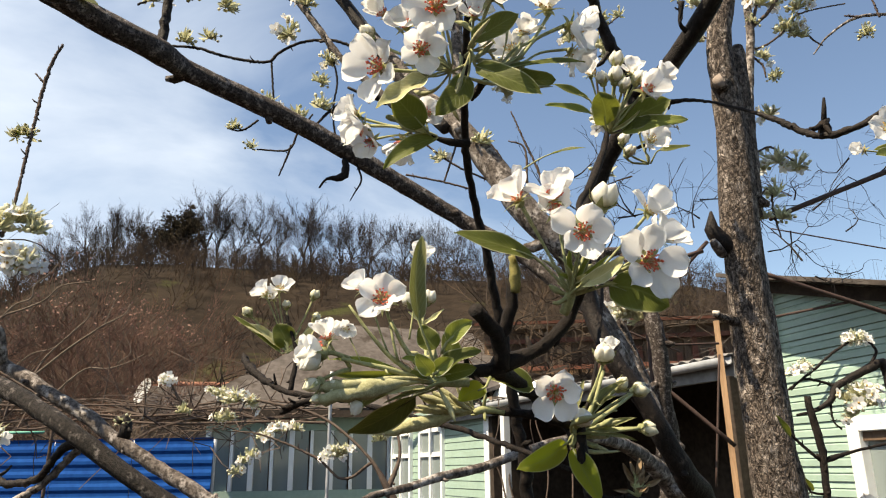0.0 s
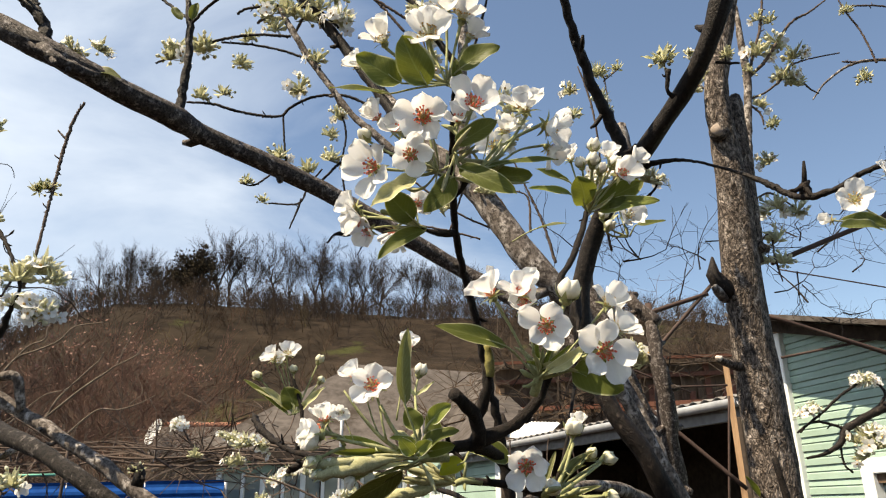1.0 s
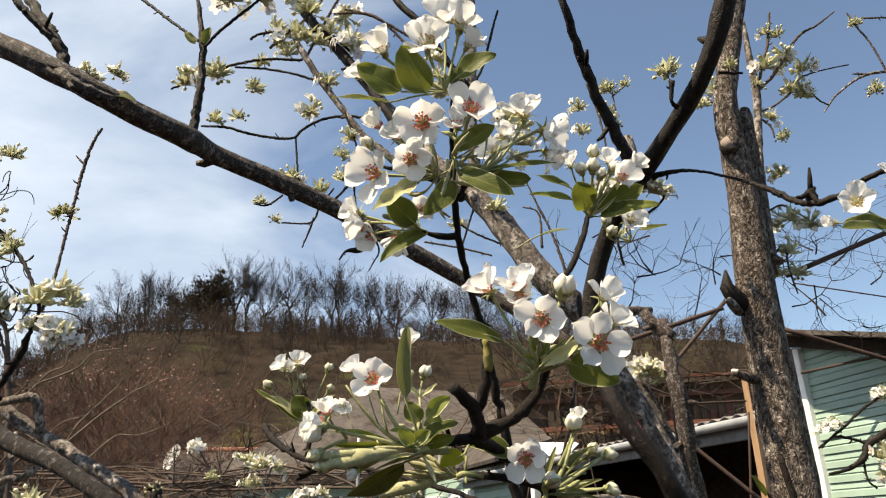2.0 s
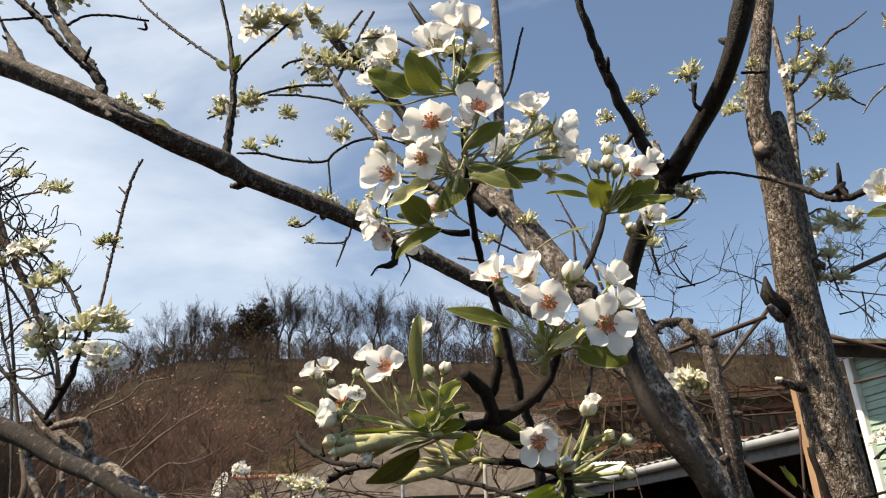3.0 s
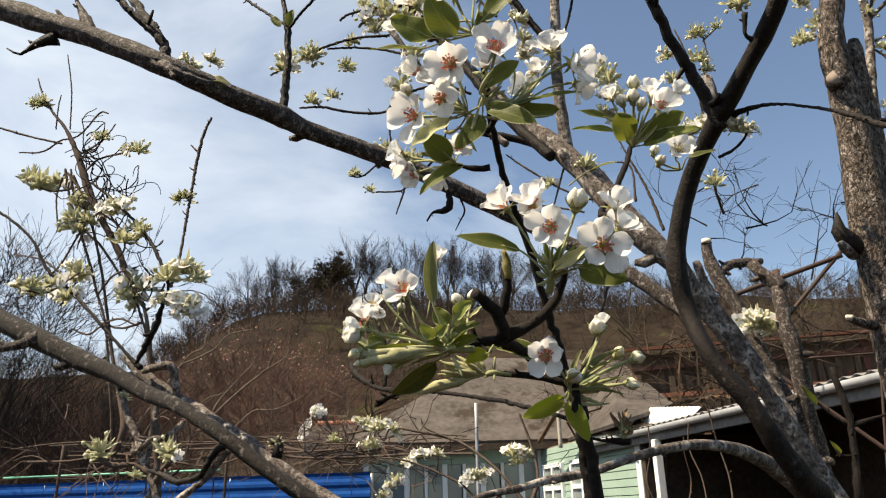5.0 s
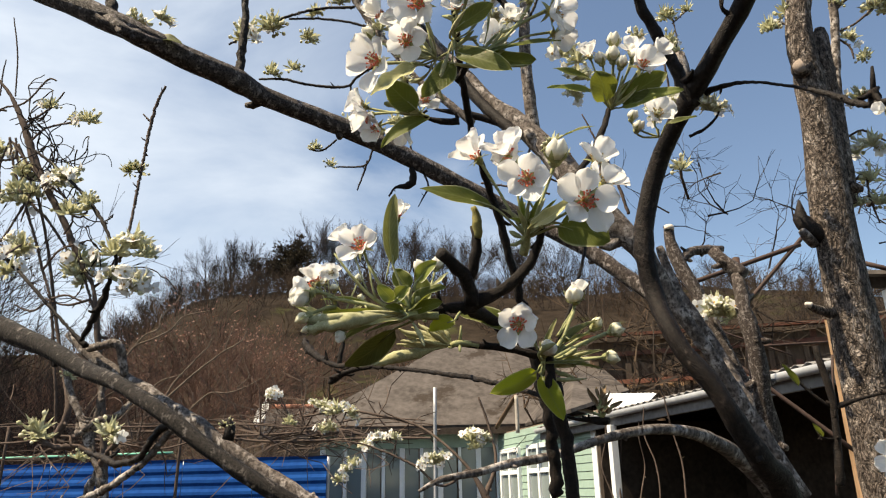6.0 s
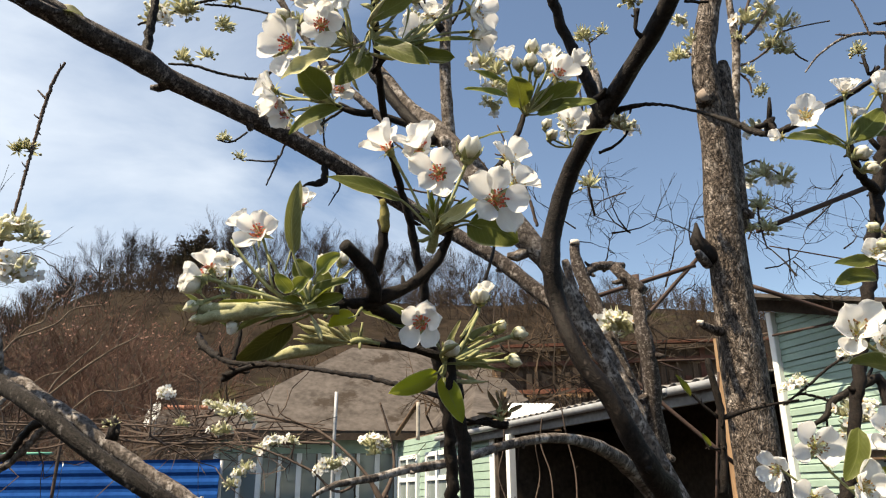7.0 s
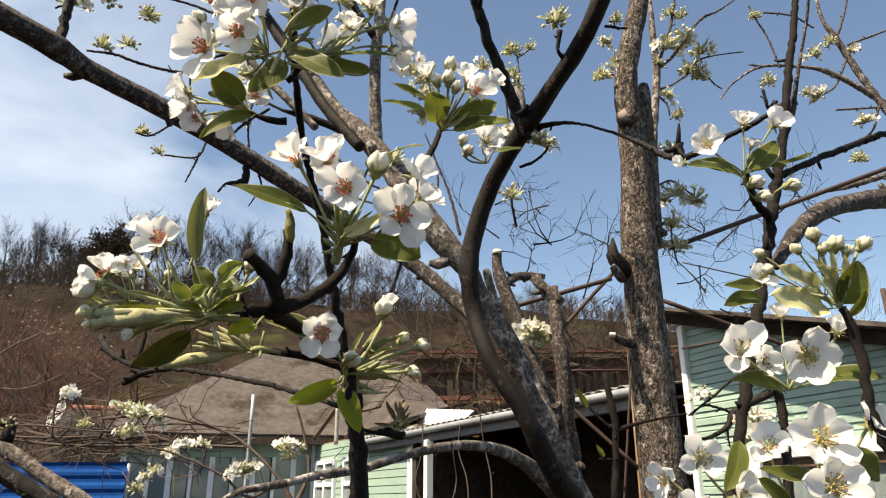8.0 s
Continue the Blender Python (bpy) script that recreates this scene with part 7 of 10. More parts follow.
limb(vine_tree, "twig", BARK_FINE, [(-2.581, 2.900, 3.272, 0.0048), (-2.607, 2.900, 3.128, 0.0047), (-2.560, 2.900, 2.927, 0.0037)], 5, 0.3, spurs=5)
limb(vine_tree, "twig", BARK_FINE, [(-2.428, 2.900, 2.913, 0.0055), (-2.546, 2.900, 2.708, 0.0054), (-2.739, 2.900, 2.666, 0.0045)], 5, 0.3, spurs=5)
limb(vine_tree, "twig", BARK_FINE, [(-2.335, 2.900, 2.715, 0.0054), (-2.475, 2.900, 2.686, 0.0054), (-2.626, 2.900, 2.778, 0.0046), (-2.808, 2.900, 2.827, 0.0037)], 5, 0.3, spurs=5)
limb(vine_tree, "twig", BARK_FINE, [(-2.295, 2.930, 2.574, 0.0053), (-2.194, 2.900, 2.659, 0.0053), (-2.071, 2.900, 2.692, 0.0044)], 5, 0.3, spurs=5)
limb(vine_tree, "twig", BARK_FINE, [(-2.230, 2.930, 2.426, 0.0052), (-2.128, 2.900, 2.431, 0.0051), (-2.040, 2.900, 2.396, 0.0043)], 5, 0.3, spurs=5)
limb(vine_tree, "twig", BARK_FINE, [(-2.530, 2.900, 3.185, 0.0057), (-2.397, 2.880, 2.997, 0.0055), (-2.416, 2.880, 2.811, 0.0036)], 5, 0.3, spurs=5)
limb(vine_tree, "twig", BARK_FINE, [(-2.230, 2.930, 2.426, 0.0052), (-2.290, 2.900, 2.365, 0.0052), (-2.391, 2.900, 2.401, 0.0035)], 5, 0.3, spurs=5)
vine_tangle(vine_tree)
right_tree = thing("pear_tree", (0.62, 0.95, 0.0), "near pear tree with dark upright stems in full blossom", "tree", "pear trees")
limb(right_tree, "stem", BARK_TWIG, [(0.442, 0.780, 1.338, 0.0077), (0.484, 0.780, 1.493, 0.0073), (0.515, 0.790, 1.559, 0.0072), (0.538, 0.800, 1.630, 0.0070), (0.571, 0.820, 1.702, 0.0074), (0.615, 0.850, 1.800, 0.0079), (0.666, 0.885, 1.913, 0.0085), (0.698, 0.890, 2.007, 0.0076), (0.720, 0.890, 2.085, 0.0065), (0.745, 0.890, 2.189, 0.0060), (0.768, 0.890, 2.276, 0.0055), (0.796, 0.890, 2.392, 0.0050)], 12, 0.16, spurs=8)
limb(right_tree, "shoot", BARK_LIMB, [(0.717, 0.900, 2.052, 0.0049), (0.745, 0.905, 2.115, 0.0050), (0.779, 0.910, 2.214, 0.0028), (0.808, 0.910, 2.305, 0.0025), (0.830, 0.910, 2.388, 0.0025)], 9, 0.15, spurs=3)
limb(right_tree, "twig", BARK_TWIG, [(0.665, 0.880, 1.924, 0.0066), (0.628, 0.850, 1.937, 0.0056), (0.600, 0.810, 1.944, 0.0046), (0.574, 0.770, 1.941, 0.0044)], 8, 0.2, spurs=3)
limb(right_tree, "twig", BARK_TWIG, [(0.709, 0.900, 2.003, 0.0052), (0.757, 0.920, 2.031, 0.0053), (0.830, 0.950, 2.070, 0.0055), (0.918, 0.980, 2.113, 0.0058), (1.015, 1.000, 2.155, 0.0060)], 8, 0.2, spurs=3)
limb(right_tree, "twig", BARK_TWIG, [(0.714, 0.890, 2.125, 0.0027), (0.692, 0.880, 2.108, 0.0027), (0.688, 0.880, 2.138, 0.0027)], 7, 0.3, spurs=3)
limb(right_tree, "limb", BARK_LIMB, [(1.226, 1.200, 2.114, 0.0206), (1.032, 1.100, 2.062, 0.0179), (0.928, 1.050, 2.030, 0.0161), (0.831, 1.000, 1.988, 0.0152), (0.760, 0.960, 1.940, 0.0128), (0.712, 0.930, 1.895, 0.0108), (0.673, 0.900, 1.858, 0.0088)], 12, 0.16, spurs=4)
limb(right_tree, "stem", BARK_TWIG, [(0.585, 0.600, 1.483, 0.0059), (0.577, 0.600, 1.563, 0.0057), (0.562, 0.600, 1.609, 0.0052), (0.562, 0.600, 1.640, 0.0048), (0.563, 0.600, 1.667, 0.0049), (0.559, 0.600, 1.694, 0.0049), (0.552, 0.600, 1.714, 0.0039)], 10, 0.2, spurs=3)
limb(right_tree, "twig", BARK_TWIG, [(0.329, 0.660, 1.535, 0.0040), (0.334, 0.660, 1.576, 0.0033), (0.335, 0.660, 1.610, 0.0034), (0.332, 0.660, 1.636, 0.0034), (0.330, 0.660, 1.658, 0.0031)], 8, 0.25, spurs=3)
limb(right_tree, "twig", BARK_TWIG, [(0.336, 0.660, 1.602, 0.0027), (0.358, 0.660, 1.608, 0.0015), (0.379, 0.660, 1.613, 0.0013), (0.410, 0.660, 1.618, 0.0011)], 8, 0.3, spurs=3)
limb(right_tree, "twig", BARK_TWIG, [(0.334, 0.660, 1.601, 0.0015), (0.319, 0.660, 1.615, 0.0013), (0.308, 0.660, 1.629, 0.0011), (0.302, 0.660, 1.642, 0.0008)], 8, 0.3, spurs=3)
limb(right_tree, "twig", BARK_TWIG, [(0.331, 0.660, 1.574, 0.0012), (0.320, 0.660, 1.576, 0.0010), (0.317, 0.660, 1.586, 0.0006)], 8, 0.3, spurs=3)
limb(left_tree, "twig", BARK_DARK, [(-0.488, 0.990, 1.638, 0.0060), (-0.512, 1.000, 1.629, 0.0056), (-0.525, 1.000, 1.610, 0.0051), (-0.551, 1.020, 1.592, 0.0052), (-0.603, 1.050, 1.586, 0.0054), (-0.654, 1.080, 1.600, 0.0051), (-0.696, 1.100, 1.609, 0.0029)], 8, 0.3, spurs=4)
limb(left_tree, "twig", BARK_PALE, [(-0.482, 0.990, 1.630, 0.0051), (-0.499, 1.000, 1.619, 0.0051), (-0.544, 1.020, 1.584, 0.0052), (-0.613, 1.050, 1.552, 0.0058), (-0.704, 1.100, 1.527, 0.0060), (-0.799, 1.140, 1.493, 0.0058)], 8, 0.3, spurs=3)
sapling = thing("pear_tree", (-1.433, 2.400, 0.0), "thin pale many-stemmed pear sapling before the blue fence", "tree", "pear trees")
limb(sapling, "stem", BARK_PALE, [(-1.289, 2.400, -0.032, 0.0219), (-1.468, 2.400, 1.231, 0.0209), (-1.497, 2.400, 1.536, 0.0178), (-1.522, 2.400, 1.633, 0.0160), (-1.568, 2.400, 1.708, 0.0152), (-1.606, 2.400, 1.796, 0.0144), (-1.687, 2.420, 1.905, 0.0126), (-1.737, 2.450, 1.987, 0.0118), (-1.820, 2.500, 2.086, 0.0116)], 8, 0.3, spurs=5)
limb(sapling, "stem", BARK_PALE, [(-1.309, 2.430, -0.051, 0.0205), (-1.516, 2.430, 1.227, 0.0192), (-1.571, 2.430, 1.533, 0.0160), (-1.540, 2.420, 1.603, 0.0141), (-1.534, 2.410, 1.651, 0.0131)], 8, 0.3, spurs=3)
limb(sapling, "stem", BARK_PALE, [(-1.568, 2.400, 1.708, 0.0132), (-1.560, 2.400, 1.768, 0.0122), (-1.552, 2.400, 1.865, 0.0114), (-1.555, 2.420, 1.958, 0.0109)], 7, 0.3, spurs=4)
limb(sapling, "stem", BARK_PALE, [(-1.605, 2.400, 1.790, 0.0133), (-1.605, 2.380, 1.749, 0.0122), (-1.542, 2.380, 1.796, 0.0112), (-1.467, 2.380, 1.808, 0.0111), (-1.431, 2.400, 1.860, 0.0107)], 7, 0.3, spurs=4)
limb(sapling, "twig", BARK_FINE, [(-1.531, 2.400, 1.666, 0.0121), (-1.594, 2.380, 1.705, 0.0111), (-1.677, 2.360, 1.710, 0.0104), (-1.732, 2.350, 1.735, 0.0103)], 6, 0.3, spurs=3)
limb(sapling, "twig", BARK_FINE, [(-1.522, 2.400, 1.633, 0.0120), (-1.478, 2.380, 1.687, 0.0110), (-1.439, 2.360, 1.714, 0.0103)], 6, 0.3, spurs=2)
spray(sapling, (-1.723, 2.350, 1.733), 0.0966, 0.25)
spray(sapling, (-1.440, 2.360, 1.717), 0.0834, 0.2)
spray(sapling, (-1.578, 2.360, 1.663), 0.0715, 0.2)
spray(sapling, (-1.722, 2.440, 1.968), 0.0641, 0.1)
flower(pear_tree, (0.003, 0.437, 1.990), (-0.028, -0.997, 0.075), 0.0286, 25, "gold", node=(0.018, 0.450, 1.951), spin=90)
flower(pear_tree, (0.032, 0.447, 2.014), (0.271, -0.633, 0.725), 0.0274, 38, "gold", node=(0.018, 0.450, 1.951))
flower(pear_tree, (-0.035, 0.445, 1.990), (-0.331, -0.549, 0.767), 0.0241, 40, "gold", node=(0.018, 0.450, 1.951))
flower(pear_tree, (-0.001, 0.433, 1.910), (-0.089, -0.919, -0.384), 0.0280, 18, node=(0.009, 0.455, 1.873), spin=90)
flower(pear_tree, (0.039, 0.440, 1.924), (0.129, -0.992, -0.013), 0.0276, 22, node=(0.024, 0.455, 1.890), spin=60)
flower(pear_tree, (-0.012, 0.438, 1.879), (0.130, -0.931, -0.340), 0.0215, 20, node=(0.009, 0.455, 1.873), spin=80)
flower(pear_tree, (-0.043, 0.470, 1.884), (-0.602, -0.769, -0.215), 0.0274, 22, node=(0.009, 0.455, 1.873), spin=100)
flower(pear_tree, (-0.056, 0.462, 1.978), (-0.707, -0.514, 0.486), 0.0177, 35, "gold", node=(0.018, 0.450, 1.951))
flower(pear_tree, (-0.041, 0.475, 1.933), (-0.620, -0.463, 0.634), 0.0205, 45, node=(0.009, 0.455, 1.873))
flower(pear_tree, (-0.057, 0.500, 1.851), (-0.893, -0.271, -0.360), 0.0223, 40, node=(-0.008, 0.480, 1.836))
flower(pear_tree, (-0.028, 0.500, 1.839), (-0.281, 0.004, -0.960), 0.0203, 45, node=(-0.008, 0.480, 1.836))
flower(pear_tree, (-0.011, 0.520, 1.872), (0.123, -0.984, -0.130), 0.0172, 30, node=(-0.008, 0.480, 1.836))
flower(pear_tree, (0.088, 0.494, 1.950), (-0.135, -0.780, 0.611), 0.0274, 35, "gold", node=(0.045, 0.470, 1.883))
flower(pear_tree, (0.106, 0.497, 1.936), (0.780, -0.435, -0.449), 0.0283, 35, "gold", node=(0.045, 0.470, 1.883))
flower(pear_tree, (0.108, 0.510, 1.921), (0.762, -0.109, -0.639), 0.0214, 40, "gold", node=(0.045, 0.470, 1.883))
flower(pear_tree, (0.069, 0.505, 1.934), (0.275, -0.657, 0.702), 0.0204, 45, "gold", node=(0.045, 0.470, 1.883))
flower(pear_tree, (0.038, 0.455, 2.000), (0.536, -0.469, 0.702), 0.0197, 50, "gold", node=(0.018, 0.450, 1.951))
flower(pear_tree, (0.018, 0.452, 2.027), (-0.082, -0.851, 0.520), 0.0258, 28, "gold", node=(0.018, 0.450, 1.951))
flower(pear_tree, (-0.064, 0.505, 1.863), (-0.756, -0.641, 0.133), 0.0207, 26, "gold", node=(-0.008, 0.480, 1.836))
flower(pear_tree, (-0.052, 0.508, 1.843), (-0.316, -0.658, -0.683), 0.0186, 26, node=(-0.008, 0.480, 1.836))
flower(pear_tree, (0.060, 0.512, 1.923), (0.017, -1.000, 0.023), 0.0205, 22, "gold", node=(0.045, 0.470, 1.883))
flower(pear_tree, (-0.024, 0.470, 1.919), (-0.310, -0.915, 0.258), 0.0193, 28, node=(0.009, 0.455, 1.873))
flower(pear_tree, (0.027, 0.462, 1.922), (0.128, -0.928, 0.349), 0.0190, 30, node=(0.024, 0.455, 1.890))
bud(pear_tree, (-0.054, 0.480, 1.921), (-0.486, -0.569, 0.663), 0.0069, node=(0.009, 0.455, 1.873))
leaf(pear_tree, (-0.019, 0.440, 1.947), (-0.056, 0.428, 1.967), (0.120, -1.092, 0.081), 0.0299, 0.12, 0.15, stalk=(0.018, 0.450, 1.951))
leaf(pear_tree, (0.002, 0.438, 1.942), (-0.018, 0.420, 1.979), (0.063, -0.973, -0.248), 0.0315, 0.1, 0.12, stalk=(0.018, 0.450, 1.951))
leaf(pear_tree, (0.028, 0.440, 1.959), (0.062, 0.430, 1.974), (-0.181, -1.080, 0.038), 0.0216, 0.12, 0.2, stalk=(0.018, 0.450, 1.951))
leaf(pear_tree, (-0.030, 0.445, 1.941), (-0.079, 0.440, 1.945), (0.124, -0.762, 0.785), 0.0169, 0.1, stalk=(0.018, 0.450, 1.951))
leaf(pear_tree, (0.024, 0.450, 1.894), (0.059, 0.450, 1.917), (-0.283, -1.047, -0.055), 0.0211, fold=0.2, stalk=(0.024, 0.455, 1.890))
leaf(pear_tree, (0.026, 0.452, 1.876), (0.071, 0.440, 1.846), (0.168, -1.057, -0.014), 0.0210, 0.2, 0.2, stalk=(0.024, 0.455, 1.890))
leaf(pear_tree, (0.050, 0.470, 1.885), (0.112, 0.480, 1.896), (0.024, -0.811, 0.769), 0.0142, fold=0.3, stalk=(0.045, 0.470, 1.883))
leaf(pear_tree, (0.045, 0.475, 1.883), (0.091, 0.490, 1.885), (0.021, -1.110, 0.129), 0.0209, stalk=(0.045, 0.470, 1.883))
leaf(pear_tree, (0.022, 0.460, 1.872), (-0.002, 0.450, 1.836), (0.116, -1.023, -0.107), 0.0212, 0.2, 0.15, stalk=(0.024, 0.455, 1.890))
leaf(pear_tree, (-0.008, 0.460, 1.871), (-0.044, 0.450, 1.841), (0.322, -0.832, 0.543), 0.0184, 0.1, 0.5, mat=LEAF_PALE, stalk=(0.009, 0.455, 1.873))
leaf(pear_tree, (-0.011, 0.475, 1.838), (-0.033, 0.460, 1.858), (0.113, -0.972, -0.248), 0.0250, fold=0.15, stalk=(-0.008, 0.480, 1.836))
leaf(pear_tree, (-0.001, 0.480, 1.833), (-0.040, 0.470, 1.804), (0.219, -0.859, 0.322), 0.0158, fold=0.4, stalk=(-0.008, 0.480, 1.836))
leaf(pear_tree, (-0.006, 0.480, 1.834), (-0.031, 0.475, 1.844), (0.219, -0.859, 0.322), 0.0093, 0.1, 0.7, mat=LEAF_PALE, stalk=(-0.008, 0.480, 1.836))
leaf(pear_tree, (0.031, 0.450, 1.939), (0.026, 0.442, 1.970), (0.315, -1.003, -0.157), 0.0132, 0.1, 0.6, stalk=(0.018, 0.450, 1.951))
limb(pear_tree, "spur", BARK_TWIG, [(0.023, 0.490, 1.832, 0.0033), (0.008, 0.487, 1.831, 0.0028), (-0.003, 0.482, 1.833, 0.0014), (-0.009, 0.480, 1.837, 0.0014)], 8, 0.2, spurs=1)
limb(pear_tree, "spur", BARK_TWIG, [(0.023, 0.475, 1.860, 0.0028), (0.031, 0.470, 1.868, 0.0028), (0.039, 0.470, 1.877, 0.0015), (0.045, 0.470, 1.883, 0.0015)], 8, 0.2)
flower(pear_tree, (0.079, 0.377, 1.724), (-0.185, -0.925, -0.332), 0.0200, 20, node=(0.075, 0.405, 1.695), spin=75)
flower(pear_tree, (0.114, 0.382, 1.708), (0.161, -0.956, -0.245), 0.0228, 14, node=(0.077, 0.405, 1.696), spin=82)
flower(pear_tree, (0.046, 0.394, 1.749), (-0.531, -0.516, 0.673), 0.0212, 38, node=(0.075, 0.405, 1.695))
flower(pear_tree, (0.067, 0.391, 1.749), (-0.177, -0.758, 0.627), 0.0203, 40, node=(0.075, 0.405, 1.695))
flower(pear_tree, (0.127, 0.395, 1.724), (0.571, -0.579, 0.582), 0.0179, 42, "gold", node=(0.078, 0.405, 1.696))
flower(pear_tree, (0.067, 0.392, 1.741), (-0.195, -0.912, 0.362), 0.0176, 28, node=(0.087, 0.410, 1.704))
flower(pear_tree, (0.124, 0.402, 1.744), (0.382, -0.776, 0.503), 0.0172, 30, "gold", node=(0.089, 0.412, 1.705))
bud(pear_tree, (0.099, 0.405, 1.755), (0.224, -0.641, 0.734), 0.0097, node=(0.075, 0.405, 1.695))
leaf(pear_tree, (0.055, 0.397, 1.716), (0.008, 0.385, 1.728), (0.122, -0.959, 0.448), 0.0156, 0.12, stalk=(0.075, 0.405, 1.695))
leaf(pear_tree, (0.096, 0.399, 1.699), (0.128, 0.394, 1.685), (0.013, -0.974, -0.247), 0.0258, fold=0.12, stalk=(0.078, 0.405, 1.695))
leaf(pear_tree, (0.078, 0.392, 1.697), (0.104, 0.390, 1.713), (-0.181, -1.080, 0.038), 0.0109, 0.1, 0.55, mat=LEAF_PALE, stalk=(0.075, 0.405, 1.695))
leaf(pear_tree, (0.076, 0.404, 1.694), (0.087, 0.392, 1.719), (0.317, -1.037, -0.063), 0.0045, fold=0.85, mat=LEAF_RIM)
leaf(pear_tree, (0.076, 0.404, 1.696), (0.070, 0.392, 1.711), (-0.283, -1.047, -0.055), 0.0045, fold=0.85, mat=LEAF_PALE)
leaf(pear_tree, (0.076, 0.404, 1.697), (0.091, 0.392, 1.704), (0.317, -1.037, -0.063), 0.0045, fold=0.85, mat=LEAF_PALE)
leaf(pear_tree, (0.076, 0.404, 1.699), (0.096, 0.392, 1.715), (-0.283, -1.047, -0.055), 0.0045, fold=0.85, mat=LEAF_RIM)
leaf(pear_tree, (0.076, 0.404, 1.700), (0.078, 0.392, 1.714), (0.317, -1.037, -0.063), 0.0045, fold=0.85, mat=LEAF_PALE)
leaf(pear_tree, (0.076, 0.404, 1.702), (0.082, 0.392, 1.704), (-0.283, -1.047, -0.055), 0.0045, fold=0.85, mat=LEAF_PALE)
leaf(pear_tree, (0.076, 0.404, 1.703), (0.066, 0.392, 1.704), (0.317, -1.037, -0.063), 0.0045, fold=0.85, mat=LEAF_RIM)
leaf(pear_tree, (0.076, 0.404, 1.705), (0.099, 0.392, 1.698), (-0.283, -1.047, -0.055), 0.0045, fold=0.85, mat=LEAF_PALE)
leaf(pear_tree, (0.076, 0.404, 1.706), (0.087, 0.392, 1.695), (0.317, -1.037, -0.063), 0.0045, fold=0.85, mat=LEAF_PALE)
leaf(pear_tree, (0.076, 0.404, 1.708), (0.074, 0.392, 1.719), (-0.283, -1.047, -0.055), 0.0045, fold=0.85, mat=LEAF_RIM)
limb(pear_tree, "stalk", STALK, [(0.072, 0.415, 1.686, 0.0030), (0.075, 0.408, 1.694, 0.0030), (0.077, 0.402, 1.700, 0.0022)], 8, 0.2, spurs=2)
limb(pear_tree, "bud_scale", BUD_SCALE, [(0.043, 0.406, 1.697, 0.0026), (0.043, 0.404, 1.704, 0.0032), (0.043, 0.402, 1.711, 0.0028), (0.041, 0.400, 1.717, 0.0020)], 9, 0.2)
flower(pear_tree, (-0.032, 0.386, 1.689), (-0.112, -0.993, 0.042), 0.0180, 30, node=(-0.024, 0.397, 1.656), spin=88)
flower(pear_tree, (-0.012, 0.408, 1.716), (0.011, -0.482, 0.876), 0.0130, 60, node=(-0.018, 0.399, 1.669))
flower(pear_tree, (-0.063, 0.386, 1.661), (-0.891, -0.450, 0.060), 0.0176, 58, node=(-0.044, 0.395, 1.655))
flower(pear_tree, (-0.062, 0.390, 1.668), (-0.251, -0.475, 0.843), 0.0142, 62, node=(-0.050, 0.396, 1.654))
flower(pear_tree, (-0.052, 0.389, 1.673), (0.145, -0.979, -0.147), 0.0087, 35, "dark", node=(-0.044, 0.396, 1.655))
flower(pear_tree, (-0.044, 0.392, 1.696), (-0.518, -0.532, 0.669), 0.0127, 62, node=(-0.029, 0.397, 1.660))
bud(pear_tree, (-0.069, 0.381, 1.657), (-0.807, -0.433, -0.402), 0.0081, node=(-0.050, 0.394, 1.653))
bud(pear_tree, (-0.068, 0.384, 1.642), (-0.745, -0.250, -0.618), 0.0060, node=(-0.050, 0.394, 1.652), white=0.4)
limb(pear_tree, "folded_leaf", DOWN_GREEN, [(-0.005, 0.402, 1.646, 0.0009), (-0.018, 0.398, 1.645, 0.0014), (-0.028, 0.394, 1.643, 0.0039), (-0.038, 0.391, 1.642, 0.0053), (-0.047, 0.388, 1.639, 0.0048), (-0.055, 0.386, 1.637, 0.0035), (-0.062, 0.385, 1.636, 0.0034), (-0.065, 0.384, 1.636, 0.0018)], 10, 0.42)
limb(pear_tree, "folded_leaf", DOWN_GREEN, [(-0.008, 0.400, 1.647, 0.0007), (-0.023, 0.396, 1.647, 0.0012), (-0.036, 0.392, 1.645, 0.0023), (-0.047, 0.388, 1.643, 0.0028), (-0.057, 0.387, 1.642, 0.0032), (-0.064, 0.386, 1.642, 0.0027), (-0.066, 0.385, 1.640, 0.0013)], 10, 0.42)
leaf(pear_tree, (-0.022, 0.404, 1.651), (-0.061, 0.396, 1.659), (0.100, -0.800, 0.600), 0.0073, 0.15, 0.70, mat=LEAF_RIM, stalk=(0.005, 0.405, 1.647))
leaf(pear_tree, (-0.021, 0.408, 1.650), (-0.060, 0.402, 1.650), (0.000, -0.900, -0.300), 0.0066, 0.12, 0.40, mat=LEAF, stalk=(0.005, 0.405, 1.647))
leaf(pear_tree, (-0.008, 0.400, 1.643), (-0.036, 0.392, 1.637), (0.100, -0.800, 0.500), 0.0043, 0.10, 0.80, mat=LEAF_PALE, stalk=(0.005, 0.405, 1.647))
leaf(pear_tree, (-0.009, 0.402, 1.642), (-0.032, 0.396, 1.634), (-0.100, -0.800, 0.500), 0.0036, 0.10, 0.80, mat=LEAF_DOWNY, stalk=(0.005, 0.405, 1.647))
leaf(pear_tree, (-0.016, 0.408, 1.647), (-0.047, 0.400, 1.631), (0.100, -0.900, -0.300), 0.0073, 0.10, 0.50, mat=LEAF_DOWNY, stalk=(0.005, 0.405, 1.647))
